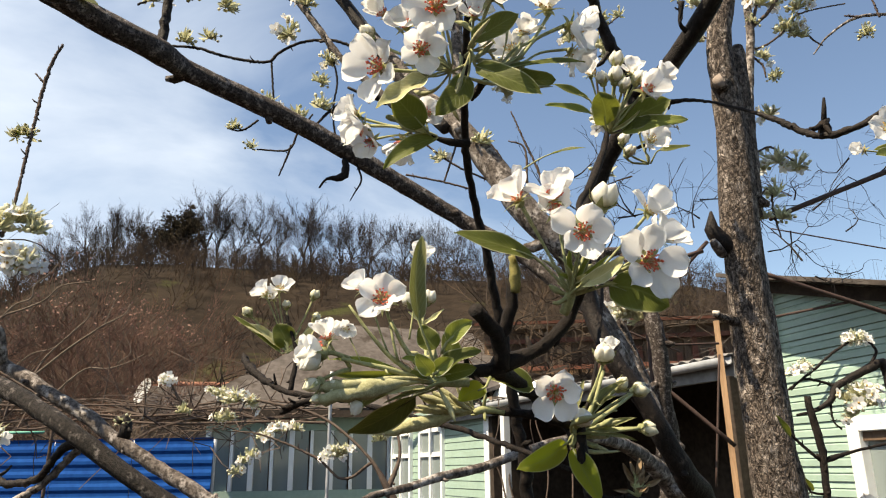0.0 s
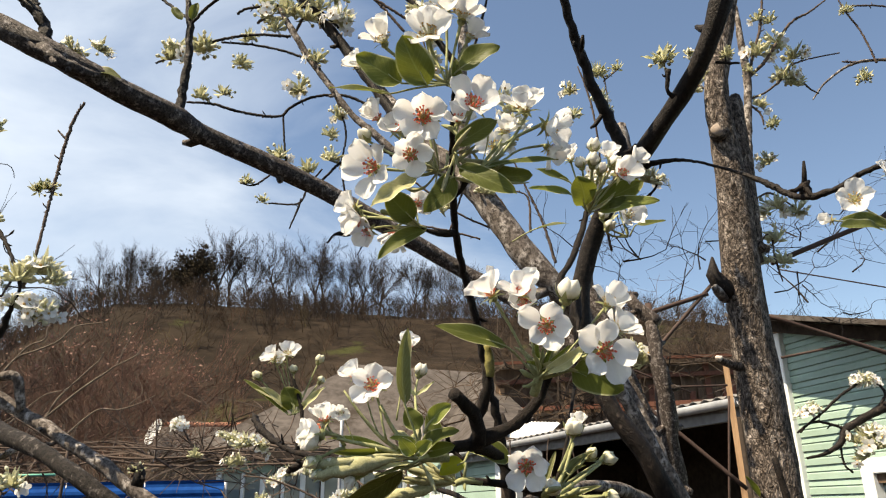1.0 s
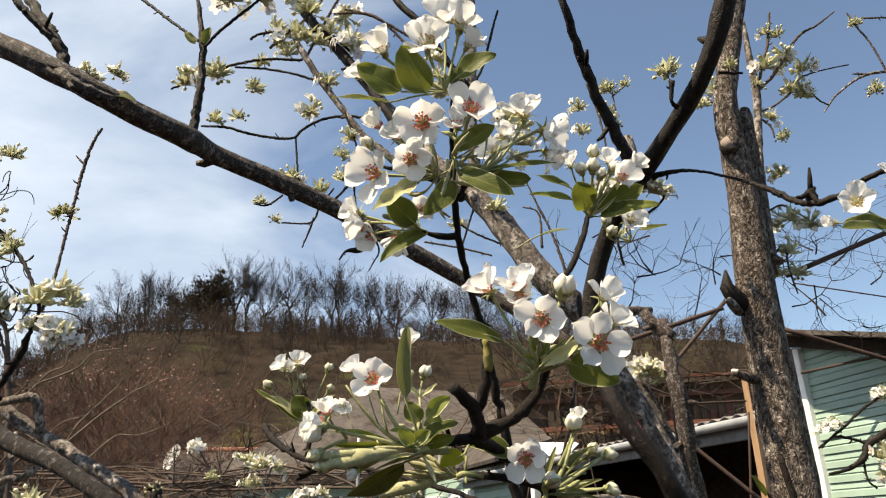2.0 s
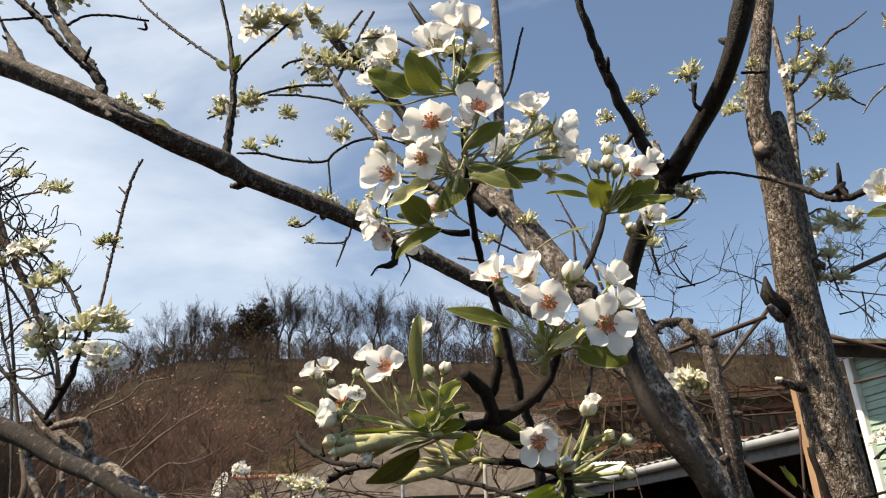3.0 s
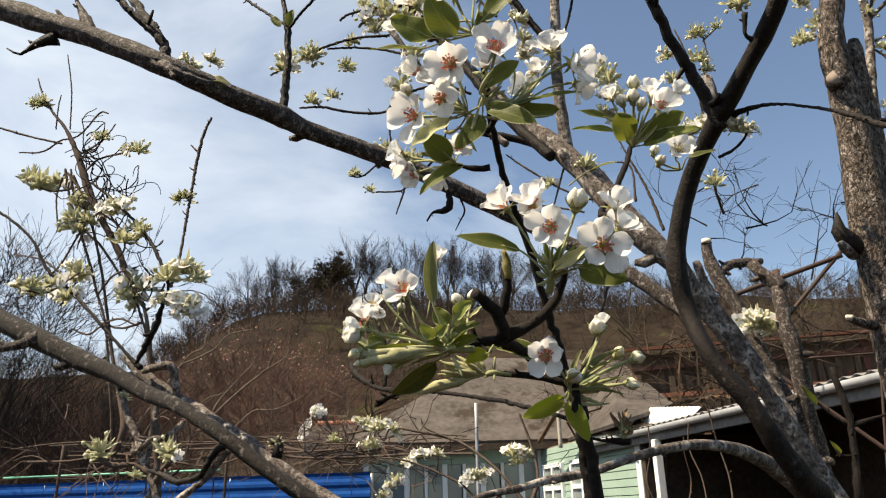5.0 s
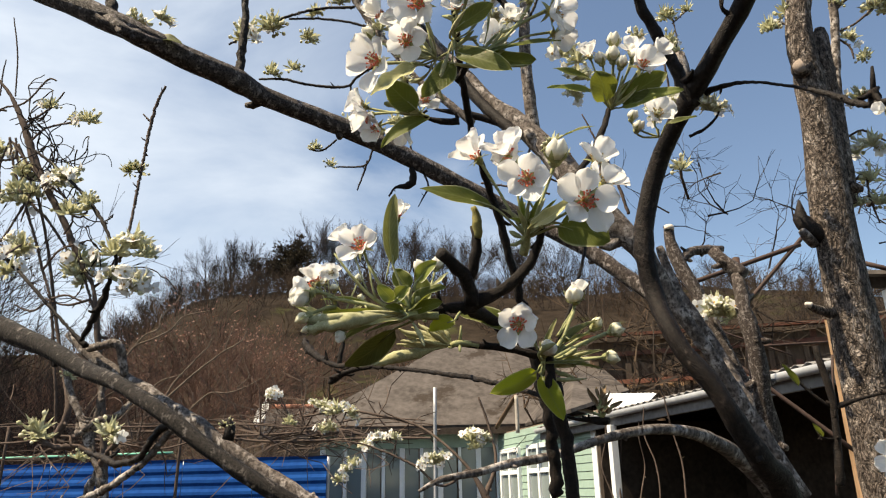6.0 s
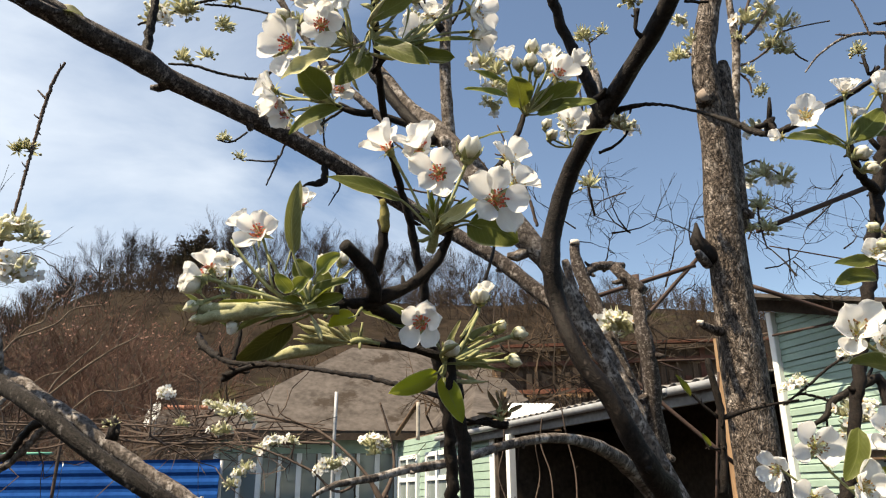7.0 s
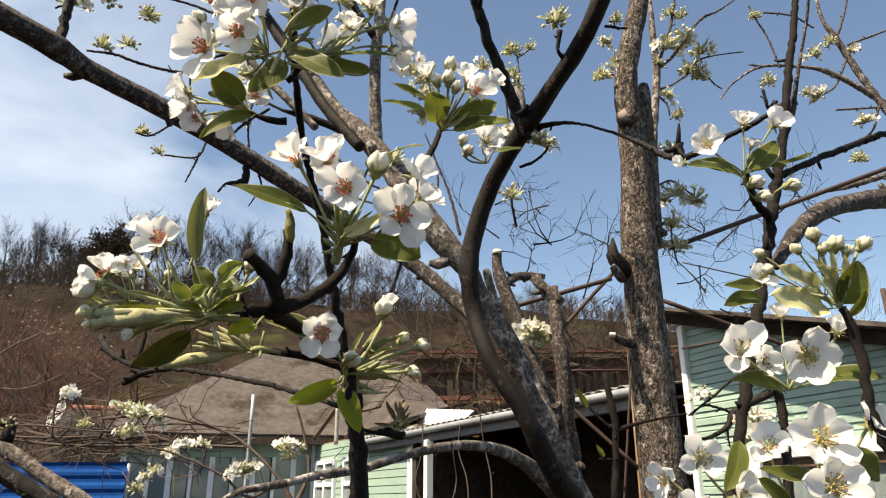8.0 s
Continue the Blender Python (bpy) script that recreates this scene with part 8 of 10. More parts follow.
leaf(pear_tree, (-0.015, 0.412, 1.638), (-0.057, 0.440, 1.619), (0.300, -0.800, -0.620), 0.0190, 0.14, 0.22, mat=LEAF_DARK, stalk=(0.005, 0.405, 1.646))
leaf(pear_tree, (-0.012, 0.394, 1.678), (-0.010, 0.390, 1.727), (0.550, -0.850, -0.100), 0.0128, 0.06, 0.40, mat=LEAF_DOWNY, stalk=(-0.002, 0.405, 1.647))
limb(pear_tree, "folded_leaf", DOWN_GREEN, [(0.020, 0.440, 1.632, 0.0007), (0.007, 0.438, 1.629, 0.0010), (-0.003, 0.437, 1.627, 0.0034), (-0.014, 0.435, 1.625, 0.0046), (-0.025, 0.433, 1.622, 0.0034), (-0.031, 0.432, 1.620, 0.0018), (-0.034, 0.432, 1.619, 0.0005)], 8, 0.25)
limb(pear_tree, "folded_leaf", DOWN_GREEN, [(0.020, 0.440, 1.632, 0.0004), (0.011, 0.438, 1.634, 0.0005), (0.005, 0.436, 1.635, 0.0019), (-0.002, 0.434, 1.638, 0.0025), (-0.010, 0.432, 1.640, 0.0019), (-0.014, 0.431, 1.642, 0.0010), (-0.016, 0.430, 1.643, 0.0003)], 8, 0.25)
limb(pear_tree, "folded_leaf", DOWN_GREEN, [(0.020, 0.440, 1.632, 0.0004), (0.012, 0.439, 1.633, 0.0005), (0.007, 0.438, 1.634, 0.0017), (0.000, 0.438, 1.636, 0.0023), (-0.007, 0.437, 1.638, 0.0017), (-0.011, 0.436, 1.639, 0.0009), (-0.013, 0.436, 1.640, 0.0003)], 8, 0.25)
limb(pear_tree, "folded_leaf", DOWN_GREEN, [(0.020, 0.440, 1.632, 0.0004), (0.011, 0.438, 1.632, 0.0005), (0.005, 0.437, 1.632, 0.0017), (-0.002, 0.435, 1.633, 0.0023), (-0.009, 0.433, 1.634, 0.0017), (-0.013, 0.432, 1.635, 0.0009), (-0.015, 0.432, 1.635, 0.0003)], 8, 0.25)
limb(pear_tree, "folded_leaf", DOWN_GREEN, [(0.020, 0.440, 1.632, 0.0003), (0.013, 0.439, 1.634, 0.0005), (0.008, 0.438, 1.636, 0.0016), (0.003, 0.438, 1.639, 0.0021), (-0.003, 0.437, 1.642, 0.0016), (-0.006, 0.436, 1.644, 0.0008), (-0.008, 0.436, 1.645, 0.0003)], 8, 0.25)
limb(pear_tree, "folded_leaf", DOWN_GREEN, [(0.020, 0.440, 1.632, 0.0003), (0.011, 0.438, 1.631, 0.0004), (0.004, 0.437, 1.631, 0.0013), (-0.003, 0.436, 1.632, 0.0017), (-0.011, 0.435, 1.632, 0.0013), (-0.015, 0.434, 1.633, 0.0007), (-0.018, 0.434, 1.633, 0.0002)], 8, 0.25)
limb(pear_tree, "folded_leaf", DOWN_GREEN, [(0.020, 0.440, 1.632, 0.0003), (0.014, 0.440, 1.635, 0.0004), (0.010, 0.440, 1.637, 0.0014), (0.005, 0.440, 1.641, 0.0019), (0.000, 0.440, 1.645, 0.0014), (-0.003, 0.440, 1.647, 0.0008), (-0.004, 0.440, 1.648, 0.0002)], 8, 0.25)
limb(pear_tree, "folded_leaf", DOWN_GREEN, [(0.020, 0.440, 1.632, 0.0003), (0.016, 0.438, 1.633, 0.0005), (0.013, 0.436, 1.635, 0.0016), (0.010, 0.434, 1.637, 0.0021), (0.007, 0.432, 1.639, 0.0016), (0.005, 0.431, 1.641, 0.0008), (0.004, 0.430, 1.642, 0.0002)], 8, 0.25)
limb(pear_tree, "folded_leaf", DOWN_GREEN, [(0.020, 0.440, 1.632, 0.0003), (0.014, 0.437, 1.632, 0.0005), (0.010, 0.435, 1.632, 0.0016), (0.006, 0.433, 1.633, 0.0021), (0.001, 0.430, 1.634, 0.0015), (-0.002, 0.429, 1.635, 0.0008), (-0.003, 0.428, 1.635, 0.0002)], 8, 0.25)
limb(pear_tree, "folded_leaf", DOWN_GREEN, [(0.020, 0.440, 1.632, 0.0003), (0.017, 0.439, 1.635, 0.0004), (0.015, 0.438, 1.637, 0.0013), (0.013, 0.438, 1.640, 0.0017), (0.010, 0.437, 1.644, 0.0013), (0.009, 0.436, 1.646, 0.0007), (0.008, 0.436, 1.647, 0.0002)], 8, 0.25)
limb(pear_tree, "folded_leaf", DOWN_GREEN, [(0.020, 0.440, 1.632, 0.0002), (0.019, 0.440, 1.634, 0.0003), (0.018, 0.440, 1.636, 0.0011), (0.017, 0.440, 1.639, 0.0015), (0.015, 0.440, 1.642, 0.0011), (0.015, 0.440, 1.644, 0.0006), (0.014, 0.440, 1.645, 0.0002)], 8, 0.25)
leaf(pear_tree, (-0.004, 0.402, 1.650), (0.021, 0.396, 1.663), (-0.350, -0.750, 0.550), 0.0150, 0.30, 0.45, mat=LEAF, stalk=(-0.006, 0.405, 1.646))
leaf(pear_tree, (-0.001, 0.404, 1.649), (0.019, 0.400, 1.653), (-0.100, -1.000, 0.100), 0.0108, 0.20, 0.30, mat=LEAF, stalk=(-0.006, 0.405, 1.646))
leaf(pear_tree, (-0.004, 0.400, 1.652), (-0.021, 0.390, 1.658), (0.200, -0.800, 0.600), 0.0093, 0.25, 0.60, mat=LEAF_RIM, stalk=(-0.006, 0.405, 1.646))
leaf(pear_tree, (-0.006, 0.402, 1.648), (-0.017, 0.392, 1.650), (0.100, -1.000, 0.300), 0.0079, 0.20, 0.50, mat=LEAF, stalk=(-0.006, 0.405, 1.646))
leaf(pear_tree, (0.025, 0.415, 1.644), (0.009, 0.408, 1.636), (0.100, -1.000, 0.200), 0.0123, 0.15, 0.20, mat=LEAF_GLOW, stalk=(0.028, 0.420, 1.650))
leaf(pear_tree, (0.058, 0.458, 1.647), (0.024, 0.450, 1.657), (0.050, -0.900, 0.350), 0.0181, 0.10, 0.25, mat=LEAF)
leaf(pear_tree, (-0.005, 0.362, 1.645), (-0.013, 0.356, 1.654), (-0.250, -1.000, 0.100), 0.0100, 0.05, 0.40, mat=LEAF_RIM)
leaf(pear_tree, (-0.004, 0.362, 1.645), (0.006, 0.358, 1.652), (0.250, -1.000, 0.100), 0.0094, 0.05, 0.40, mat=LEAF_RIM, stalk=(-0.014, 0.385, 1.651))
leaf(pear_tree, (0.003, 0.398, 1.667), (0.017, 0.392, 1.678), (-0.200, -1.000, -0.100), 0.0124, 0.05, 0.45, mat=LEAF_RIM, stalk=(-0.000, 0.400, 1.661))
leaf(pear_tree, (-0.003, 0.402, 1.664), (-0.012, 0.400, 1.677), (0.200, -1.000, 0.000), 0.0139, 0.10, 0.12, mat=LEAF)
leaf(pear_tree, (0.008, 0.405, 1.656), (0.002, 0.405, 1.674), (-0.100, -1.000, 0.000), 0.0118, 0.10, 0.15, mat=LEAF)
limb(pear_tree, "twig", BARK_TWIG, [(0.079, 0.455, 1.624, 0.0027), (0.062, 0.452, 1.629, 0.0029), (0.041, 0.448, 1.632, 0.0027), (0.025, 0.442, 1.633, 0.0023), (0.018, 0.438, 1.631, 0.0013)], 9, 0.25, spurs=5)
limb(pear_tree, "stalk", STALK, [(0.037, 0.446, 1.632, 0.0023), (0.025, 0.440, 1.633, 0.0023), (0.019, 0.437, 1.631, 0.0017)], 8, 0.25, spurs=3)
limb(pear_tree, "stalk", STALK, [(0.015, 0.410, 1.646, 0.0029), (0.001, 0.406, 1.646, 0.0027), (-0.011, 0.403, 1.647, 0.0022), (-0.024, 0.398, 1.651, 0.0016), (-0.039, 0.393, 1.654, 0.0013), (-0.054, 0.388, 1.657, 0.0009)], 8, 0.20, spurs=4)
limb(pear_tree, "stalk", STALK, [(-0.006, 0.404, 1.646, 0.0016), (-0.019, 0.398, 1.662, 0.0013), (-0.028, 0.393, 1.678, 0.0011)], 7, 0.20, spurs=0)
limb(pear_tree, "stalk", STALK, [(-0.009, 0.403, 1.647, 0.0014), (-0.026, 0.397, 1.657, 0.0013), (-0.040, 0.392, 1.672, 0.0011), (-0.051, 0.390, 1.687, 0.0006)], 7, 0.20, spurs=0)
bud(pear_tree, (-0.046, 0.392, 1.632), (-0.300, -0.600, -0.700), 0.0046, node=(-0.026, 0.398, 1.645), white=1.0)
bud(pear_tree, (-0.058, 0.387, 1.643), (-0.600, -0.500, -0.600), 0.0036, node=(-0.032, 0.395, 1.645), white=0.6)
bud(pear_tree, (-0.066, 0.385, 1.635), (-0.700, -0.400, -0.500), 0.0039, node=(-0.032, 0.395, 1.644), white=0.4)
bud(pear_tree, (-0.026, 0.568, 1.730), (-0.350, -0.400, 0.850), 0.0070, node=(-0.015, 0.560, 1.708), white=1.0)
bud(pear_tree, (-0.010, 0.568, 1.732), (0.350, -0.400, 0.850), 0.0070, node=(-0.015, 0.560, 1.708), white=1.0)
limb(pear_tree, "stalk", STALK, [(-0.010, 0.500, 1.664, 0.0017), (-0.012, 0.530, 1.685, 0.0014), (-0.015, 0.560, 1.708, 0.0010)], 7, 0.20, spurs=0)
leaf(pear_tree, (-0.015, 0.560, 1.709), (-0.026, 0.555, 1.718), (0.200, -0.900, 0.400), 0.0051, 0.10, 0.50, mat=LEAF_PALE)
leaf(pear_tree, (-0.014, 0.560, 1.709), (0.002, 0.555, 1.720), (-0.200, -0.900, 0.400), 0.0051, 0.10, 0.50, mat=LEAF_PALE)
limb(pear_tree, "spur", BARK_TWIG, [(-0.110, 0.720, 1.667, 0.0028), (-0.139, 0.735, 1.665, 0.0032), (-0.162, 0.750, 1.658, 0.0042), (-0.166, 0.752, 1.655, 0.0013)], 8, 0.30, spurs=4)
limb(pear_tree, "spur", BARK_TWIG, [(-0.161, 0.770, 1.678, 0.0030), (-0.157, 0.775, 1.719, 0.0024), (-0.170, 0.776, 1.761, 0.0021), (-0.176, 0.776, 1.775, 0.0017)], 8, 0.30, spurs=3)
flower(pear_tree, (-0.195, 0.776, 1.786), (-0.400, -0.600, 0.700), 0.0182, 34, "gold", node=(-0.166, 0.776, 1.721))
flower(pear_tree, (-0.179, 0.776, 1.791), (0.300, -0.600, 0.750), 0.0181, 36, "gold", node=(-0.166, 0.776, 1.721))
flower(pear_tree, (-0.188, 0.786, 1.784), (0.000, -0.800, 0.600), 0.0149, 40, "gold", node=(-0.166, 0.776, 1.721))
bud(pear_tree, (-0.213, 0.776, 1.767), (-0.500, -0.500, 0.700), 0.0067, node=(-0.166, 0.776, 1.721), white=0.7)
bud(pear_tree, (-0.140, 0.776, 1.785), (0.400, -0.400, 0.800), 0.0066, node=(-0.166, 0.776, 1.721), white=0.7)
bud(pear_tree, (-0.137, 0.776, 1.760), (0.600, -0.400, 0.600), 0.0059, node=(-0.166, 0.776, 1.721), white=0.4)
bud(pear_tree, (-0.169, 0.770, 1.773), (0.100, -0.600, 0.700), 0.0060, node=(-0.166, 0.776, 1.721), white=0.6)
leaf(pear_tree, (-0.167, 0.776, 1.727), (-0.179, 0.770, 1.752), (0.100, -1.000, 0.100), 0.0277, 0.10, 0.15, mat=LEAF, stalk=(-0.166, 0.776, 1.721))
leaf(pear_tree, (-0.173, 0.776, 1.722), (-0.227, 0.770, 1.763), (0.300, -0.700, 0.600), 0.0106, 0.10, 0.60, mat=LEAF, stalk=(-0.166, 0.776, 1.721))
leaf(pear_tree, (-0.175, 0.776, 1.728), (-0.217, 0.770, 1.753), (0.200, -0.900, 0.300), 0.0121, 0.10, 0.60, mat=LEAF_PALE, stalk=(-0.166, 0.776, 1.721))
leaf(pear_tree, (-0.161, 0.776, 1.725), (-0.131, 0.770, 1.752), (-0.200, -0.900, 0.300), 0.0112, 0.10, 0.60, mat=LEAF_PALE, stalk=(-0.166, 0.776, 1.721))
flower(pear_tree, (0.067, 0.428, 1.642), (-0.089, -0.955, -0.283), 0.0204, 24, node=(0.082, 0.452, 1.622), spin=80)
bud(pear_tree, (0.085, 0.446, 1.628), (0.100, -0.950, 0.250), 0.0072, node=(0.080, 0.455, 1.619), white=1.0)
flower(pear_tree, (0.109, 0.474, 1.671), (0.150, -0.750, 0.600), 0.0123, 62, "gold", node=(0.092, 0.460, 1.639))
bud(pear_tree, (0.106, 0.468, 1.670), (-0.100, -0.850, 0.500), 0.0081, node=(0.092, 0.460, 1.639), white=1.0)
bud(pear_tree, (0.136, 0.502, 1.650), (0.850, -0.450, 0.300), 0.0064, node=(0.088, 0.460, 1.625), white=0.7)
bud(pear_tree, (0.122, 0.490, 1.652), (0.750, -0.400, 0.500), 0.0063, node=(0.087, 0.460, 1.625), white=0.4)
bud(pear_tree, (0.127, 0.457, 1.622), (0.900, -0.400, -0.050), 0.0058, node=(0.087, 0.456, 1.621), white=0.7)
leaf(pear_tree, (0.084, 0.456, 1.622), (0.124, 0.485, 1.656), (-0.350, -0.850, 0.350), 0.0094, 0.10, 0.75, mat=LEAF_DOWNY, stalk=(0.080, 0.455, 1.619))
leaf(pear_tree, (0.085, 0.456, 1.619), (0.124, 0.470, 1.630), (-0.100, -0.850, 0.500), 0.0067, 0.10, 0.75, mat=LEAF_DOWNY, stalk=(0.080, 0.455, 1.619))
leaf(pear_tree, (0.086, 0.456, 1.617), (0.121, 0.462, 1.615), (-0.100, -0.900, 0.300), 0.0042, 0.06, 0.85, mat=LEAF_DOWNY, stalk=(0.080, 0.455, 1.619))
leaf(pear_tree, (0.086, 0.458, 1.619), (0.109, 0.450, 1.620), (-0.100, -0.800, 0.600), 0.0062, 0.10, 0.50, mat=LEAF_DOWNY, stalk=(0.080, 0.455, 1.619))
leaf(pear_tree, (0.084, 0.458, 1.623), (0.102, 0.470, 1.641), (-0.300, -0.900, 0.200), 0.0054, 0.10, 0.70, mat=LEAF_DOWNY, stalk=(0.080, 0.455, 1.619))
leaf(pear_tree, (0.083, 0.460, 1.625), (0.116, 0.485, 1.645), (-0.300, -0.900, 0.200), 0.0055, 0.10, 0.80, mat=LEAF_DOWNY, stalk=(0.080, 0.455, 1.619))
leaf(pear_tree, (0.080, 0.460, 1.627), (0.092, 0.470, 1.654), (-0.300, -0.900, 0.100), 0.0056, 0.10, 0.75, mat=LEAF_DOWNY, stalk=(0.080, 0.455, 1.619))
leaf(pear_tree, (0.081, 0.452, 1.619), (0.112, 0.452, 1.618), (-0.100, -0.900, 0.400), 0.0034, 0.05, 0.90, mat=LEAF_DOWNY)
leaf(pear_tree, (0.076, 0.454, 1.614), (0.044, 0.444, 1.599), (-0.100, -0.980, 0.120), 0.0161, 0.12, 0.45, mat=LEAF_GLOW, stalk=(0.080, 0.455, 1.619))
leaf(pear_tree, (0.079, 0.454, 1.611), (0.092, 0.444, 1.580), (0.100, -1.000, -0.100), 0.0161, 0.12, 0.35, mat=LEAF_GLOW, stalk=(0.080, 0.455, 1.619))
limb(pear_tree, "stalk", STALK, [(0.080, 0.456, 1.614, 0.0023), (0.087, 0.457, 1.624, 0.0017), (0.096, 0.462, 1.639, 0.0014), (0.105, 0.470, 1.659, 0.0012)], 7, 0.20, spurs=2)
limb(pear_tree, "stalk", STALK, [(0.078, 0.456, 1.612, 0.0023), (0.088, 0.457, 1.622, 0.0017), (0.108, 0.468, 1.634, 0.0014), (0.128, 0.492, 1.646, 0.0010)], 7, 0.20, spurs=1)
limb(pear_tree, "stalk", STALK, [(0.079, 0.456, 1.614, 0.0021), (0.092, 0.456, 1.619, 0.0015), (0.111, 0.457, 1.621, 0.0012), (0.122, 0.457, 1.622, 0.0010)], 7, 0.20, spurs=1)
leaf(pear_tree, (0.115, 0.460, 1.593), (0.109, 0.453, 1.601), (-0.179, -0.998, -0.142), 0.0041, 0.4, 0.7, mat=DRY, stalk=(0.118, 0.460, 1.582))
leaf(pear_tree, (0.113, 0.460, 1.585), (0.102, 0.449, 1.586), (0.213, -1.034, -0.143), 0.0034, 0.4, 0.7, mat=DRY, stalk=(0.118, 0.460, 1.582))
leaf(pear_tree, (0.119, 0.460, 1.590), (0.121, 0.457, 1.596), (-0.845, -0.936, -0.140), 0.0025, 0.4, 0.7, mat=DRY, stalk=(0.118, 0.460, 1.582))
leaf(pear_tree, (0.117, 0.460, 1.585), (0.116, 0.459, 1.587), (0.380, -1.049, -0.144), 0.0040, 0.4, 0.7, mat=DRY, stalk=(0.118, 0.460, 1.582))
leaf(pear_tree, (0.118, 0.460, 1.593), (0.118, 0.456, 1.602), (-0.324, -0.984, -0.141), 0.0023, 0.4, 0.7, mat=DRY, stalk=(0.118, 0.460, 1.582))
leaf(pear_tree, (0.117, 0.460, 1.585), (0.116, 0.460, 1.587), (-0.390, -0.978, -0.141), 0.0024, 0.4, 0.7, mat=DRY, stalk=(0.118, 0.460, 1.582))
leaf(pear_tree, (0.123, 0.460, 1.588), (0.132, 0.457, 1.592), (-0.966, -0.925, -0.139), 0.0042, 0.4, 0.7, mat=DRY, stalk=(0.118, 0.460, 1.582))
leaf(pear_tree, (0.117, 0.460, 1.587), (0.116, 0.464, 1.591), (-0.425, -0.975, -0.141), 0.0042, 0.4, 0.7, mat=DRY, stalk=(0.118, 0.460, 1.582))
leaf(pear_tree, (0.120, 0.460, 1.589), (0.122, 0.456, 1.594), (0.040, -1.018, -0.143), 0.0023, 0.4, 0.7, mat=DRY, stalk=(0.118, 0.460, 1.582))
leaf(pear_tree, (0.119, 0.460, 1.588), (0.120, 0.458, 1.593), (-0.123, -1.003, -0.142), 0.0035, 0.4, 0.7, mat=DRY, stalk=(0.118, 0.460, 1.582))
leaf(pear_tree, (0.117, 0.460, 1.594), (0.115, 0.461, 1.603), (-0.368, -0.980, -0.141), 0.0030, 0.4, 0.7, mat=DRY, stalk=(0.118, 0.460, 1.582))
leaf(pear_tree, (0.120, 0.460, 1.592), (0.126, 0.468, 1.602), (0.476, -1.058, -0.144), 0.0020, 0.4, 0.7, mat=DRY, stalk=(0.118, 0.460, 1.582))
leaf(pear_tree, (0.118, 0.460, 1.585), (0.118, 0.450, 1.587), (-0.617, -0.957, -0.140), 0.0037, 0.4, 0.7, mat=DRY, stalk=(0.118, 0.460, 1.582))
leaf(pear_tree, (0.120, 0.460, 1.585), (0.125, 0.460, 1.587), (0.016, -1.016, -0.142), 0.0041, 0.4, 0.7, mat=DRY, stalk=(0.118, 0.460, 1.582))
leaf(pear_tree, (0.119, 0.460, 1.595), (0.122, 0.464, 1.605), (-0.406, -0.977, -0.141), 0.0041, 0.4, 0.7, mat=DRY, stalk=(0.118, 0.460, 1.582))
leaf(pear_tree, (0.120, 0.460, 1.591), (0.123, 0.458, 1.597), (-0.376, -0.979, -0.141), 0.0037, 0.4, 0.7, mat=DRY, stalk=(0.118, 0.460, 1.582))
leaf(pear_tree, (0.119, 0.460, 1.585), (0.122, 0.450, 1.587), (0.365, -1.048, -0.144), 0.0041, 0.4, 0.7, mat=DRY, stalk=(0.118, 0.460, 1.582))
leaf(pear_tree, (0.119, 0.460, 1.591), (0.121, 0.461, 1.599), (-0.362, -0.981, -0.141), 0.0041, 0.4, 0.7, mat=DRY, stalk=(0.118, 0.460, 1.582))
leaf(pear_tree, (0.116, 0.460, 1.588), (0.112, 0.457, 1.593), (0.206, -1.033, -0.143), 0.0023, 0.4, 0.7, mat=DRY, stalk=(0.118, 0.460, 1.582))
leaf(pear_tree, (0.119, 0.460, 1.592), (0.120, 0.460, 1.600), (-0.101, -1.005, -0.142), 0.0020, 0.4, 0.7, mat=DRY, stalk=(0.118, 0.460, 1.582))
leaf(pear_tree, (0.121, 0.460, 1.589), (0.126, 0.458, 1.595), (-1.022, -0.920, -0.139), 0.0025, 0.4, 0.7, mat=DRY, stalk=(0.118, 0.460, 1.582))
leaf(pear_tree, (0.116, 0.460, 1.590), (0.111, 0.457, 1.595), (0.002, -1.014, -0.142), 0.0040, 0.4, 0.7, mat=DRY, stalk=(0.118, 0.460, 1.582))
flower(pear_tree, (0.195, 0.605, 1.938), (0.176, -0.984, 0.011), 0.0249, 30, node=(0.164, 0.632, 1.907), spin=70)
flower(pear_tree, (0.214, 0.622, 1.960), (0.565, -0.582, 0.585), 0.0198, 48, "gold", node=(0.164, 0.632, 1.907))
flower(pear_tree, (0.191, 0.625, 1.968), (-0.036, -0.678, 0.734), 0.0188, 52, "gold", node=(0.164, 0.632, 1.907))
flower(pear_tree, (0.147, 0.615, 1.961), (-0.240, -0.681, 0.692), 0.0174, 52, "gold", node=(0.164, 0.632, 1.907))
flower(pear_tree, (0.218, 0.680, 1.922), (0.287, -0.958, -0.005), 0.0222, 30, "gold", node=(0.221, 0.700, 1.905))
flower(pear_tree, (0.215, 0.700, 1.944), (-0.151, -0.707, 0.691), 0.0191, 45, "gold", node=(0.221, 0.700, 1.905))
bud(pear_tree, (0.172, 0.610, 1.975), (0.060, -0.599, 0.798), 0.0087, node=(0.164, 0.632, 1.907))
bud(pear_tree, (0.170, 0.610, 1.958), (0.037, -0.601, 0.799), 0.0092, node=(0.164, 0.632, 1.907))
bud(pear_tree, (0.192, 0.610, 1.955), (0.442, -0.520, 0.731), 0.0080, node=(0.164, 0.632, 1.907))
bud(pear_tree, (0.177, 0.610, 1.948), (0.198, -0.582, 0.789), 0.0074, node=(0.164, 0.632, 1.907))
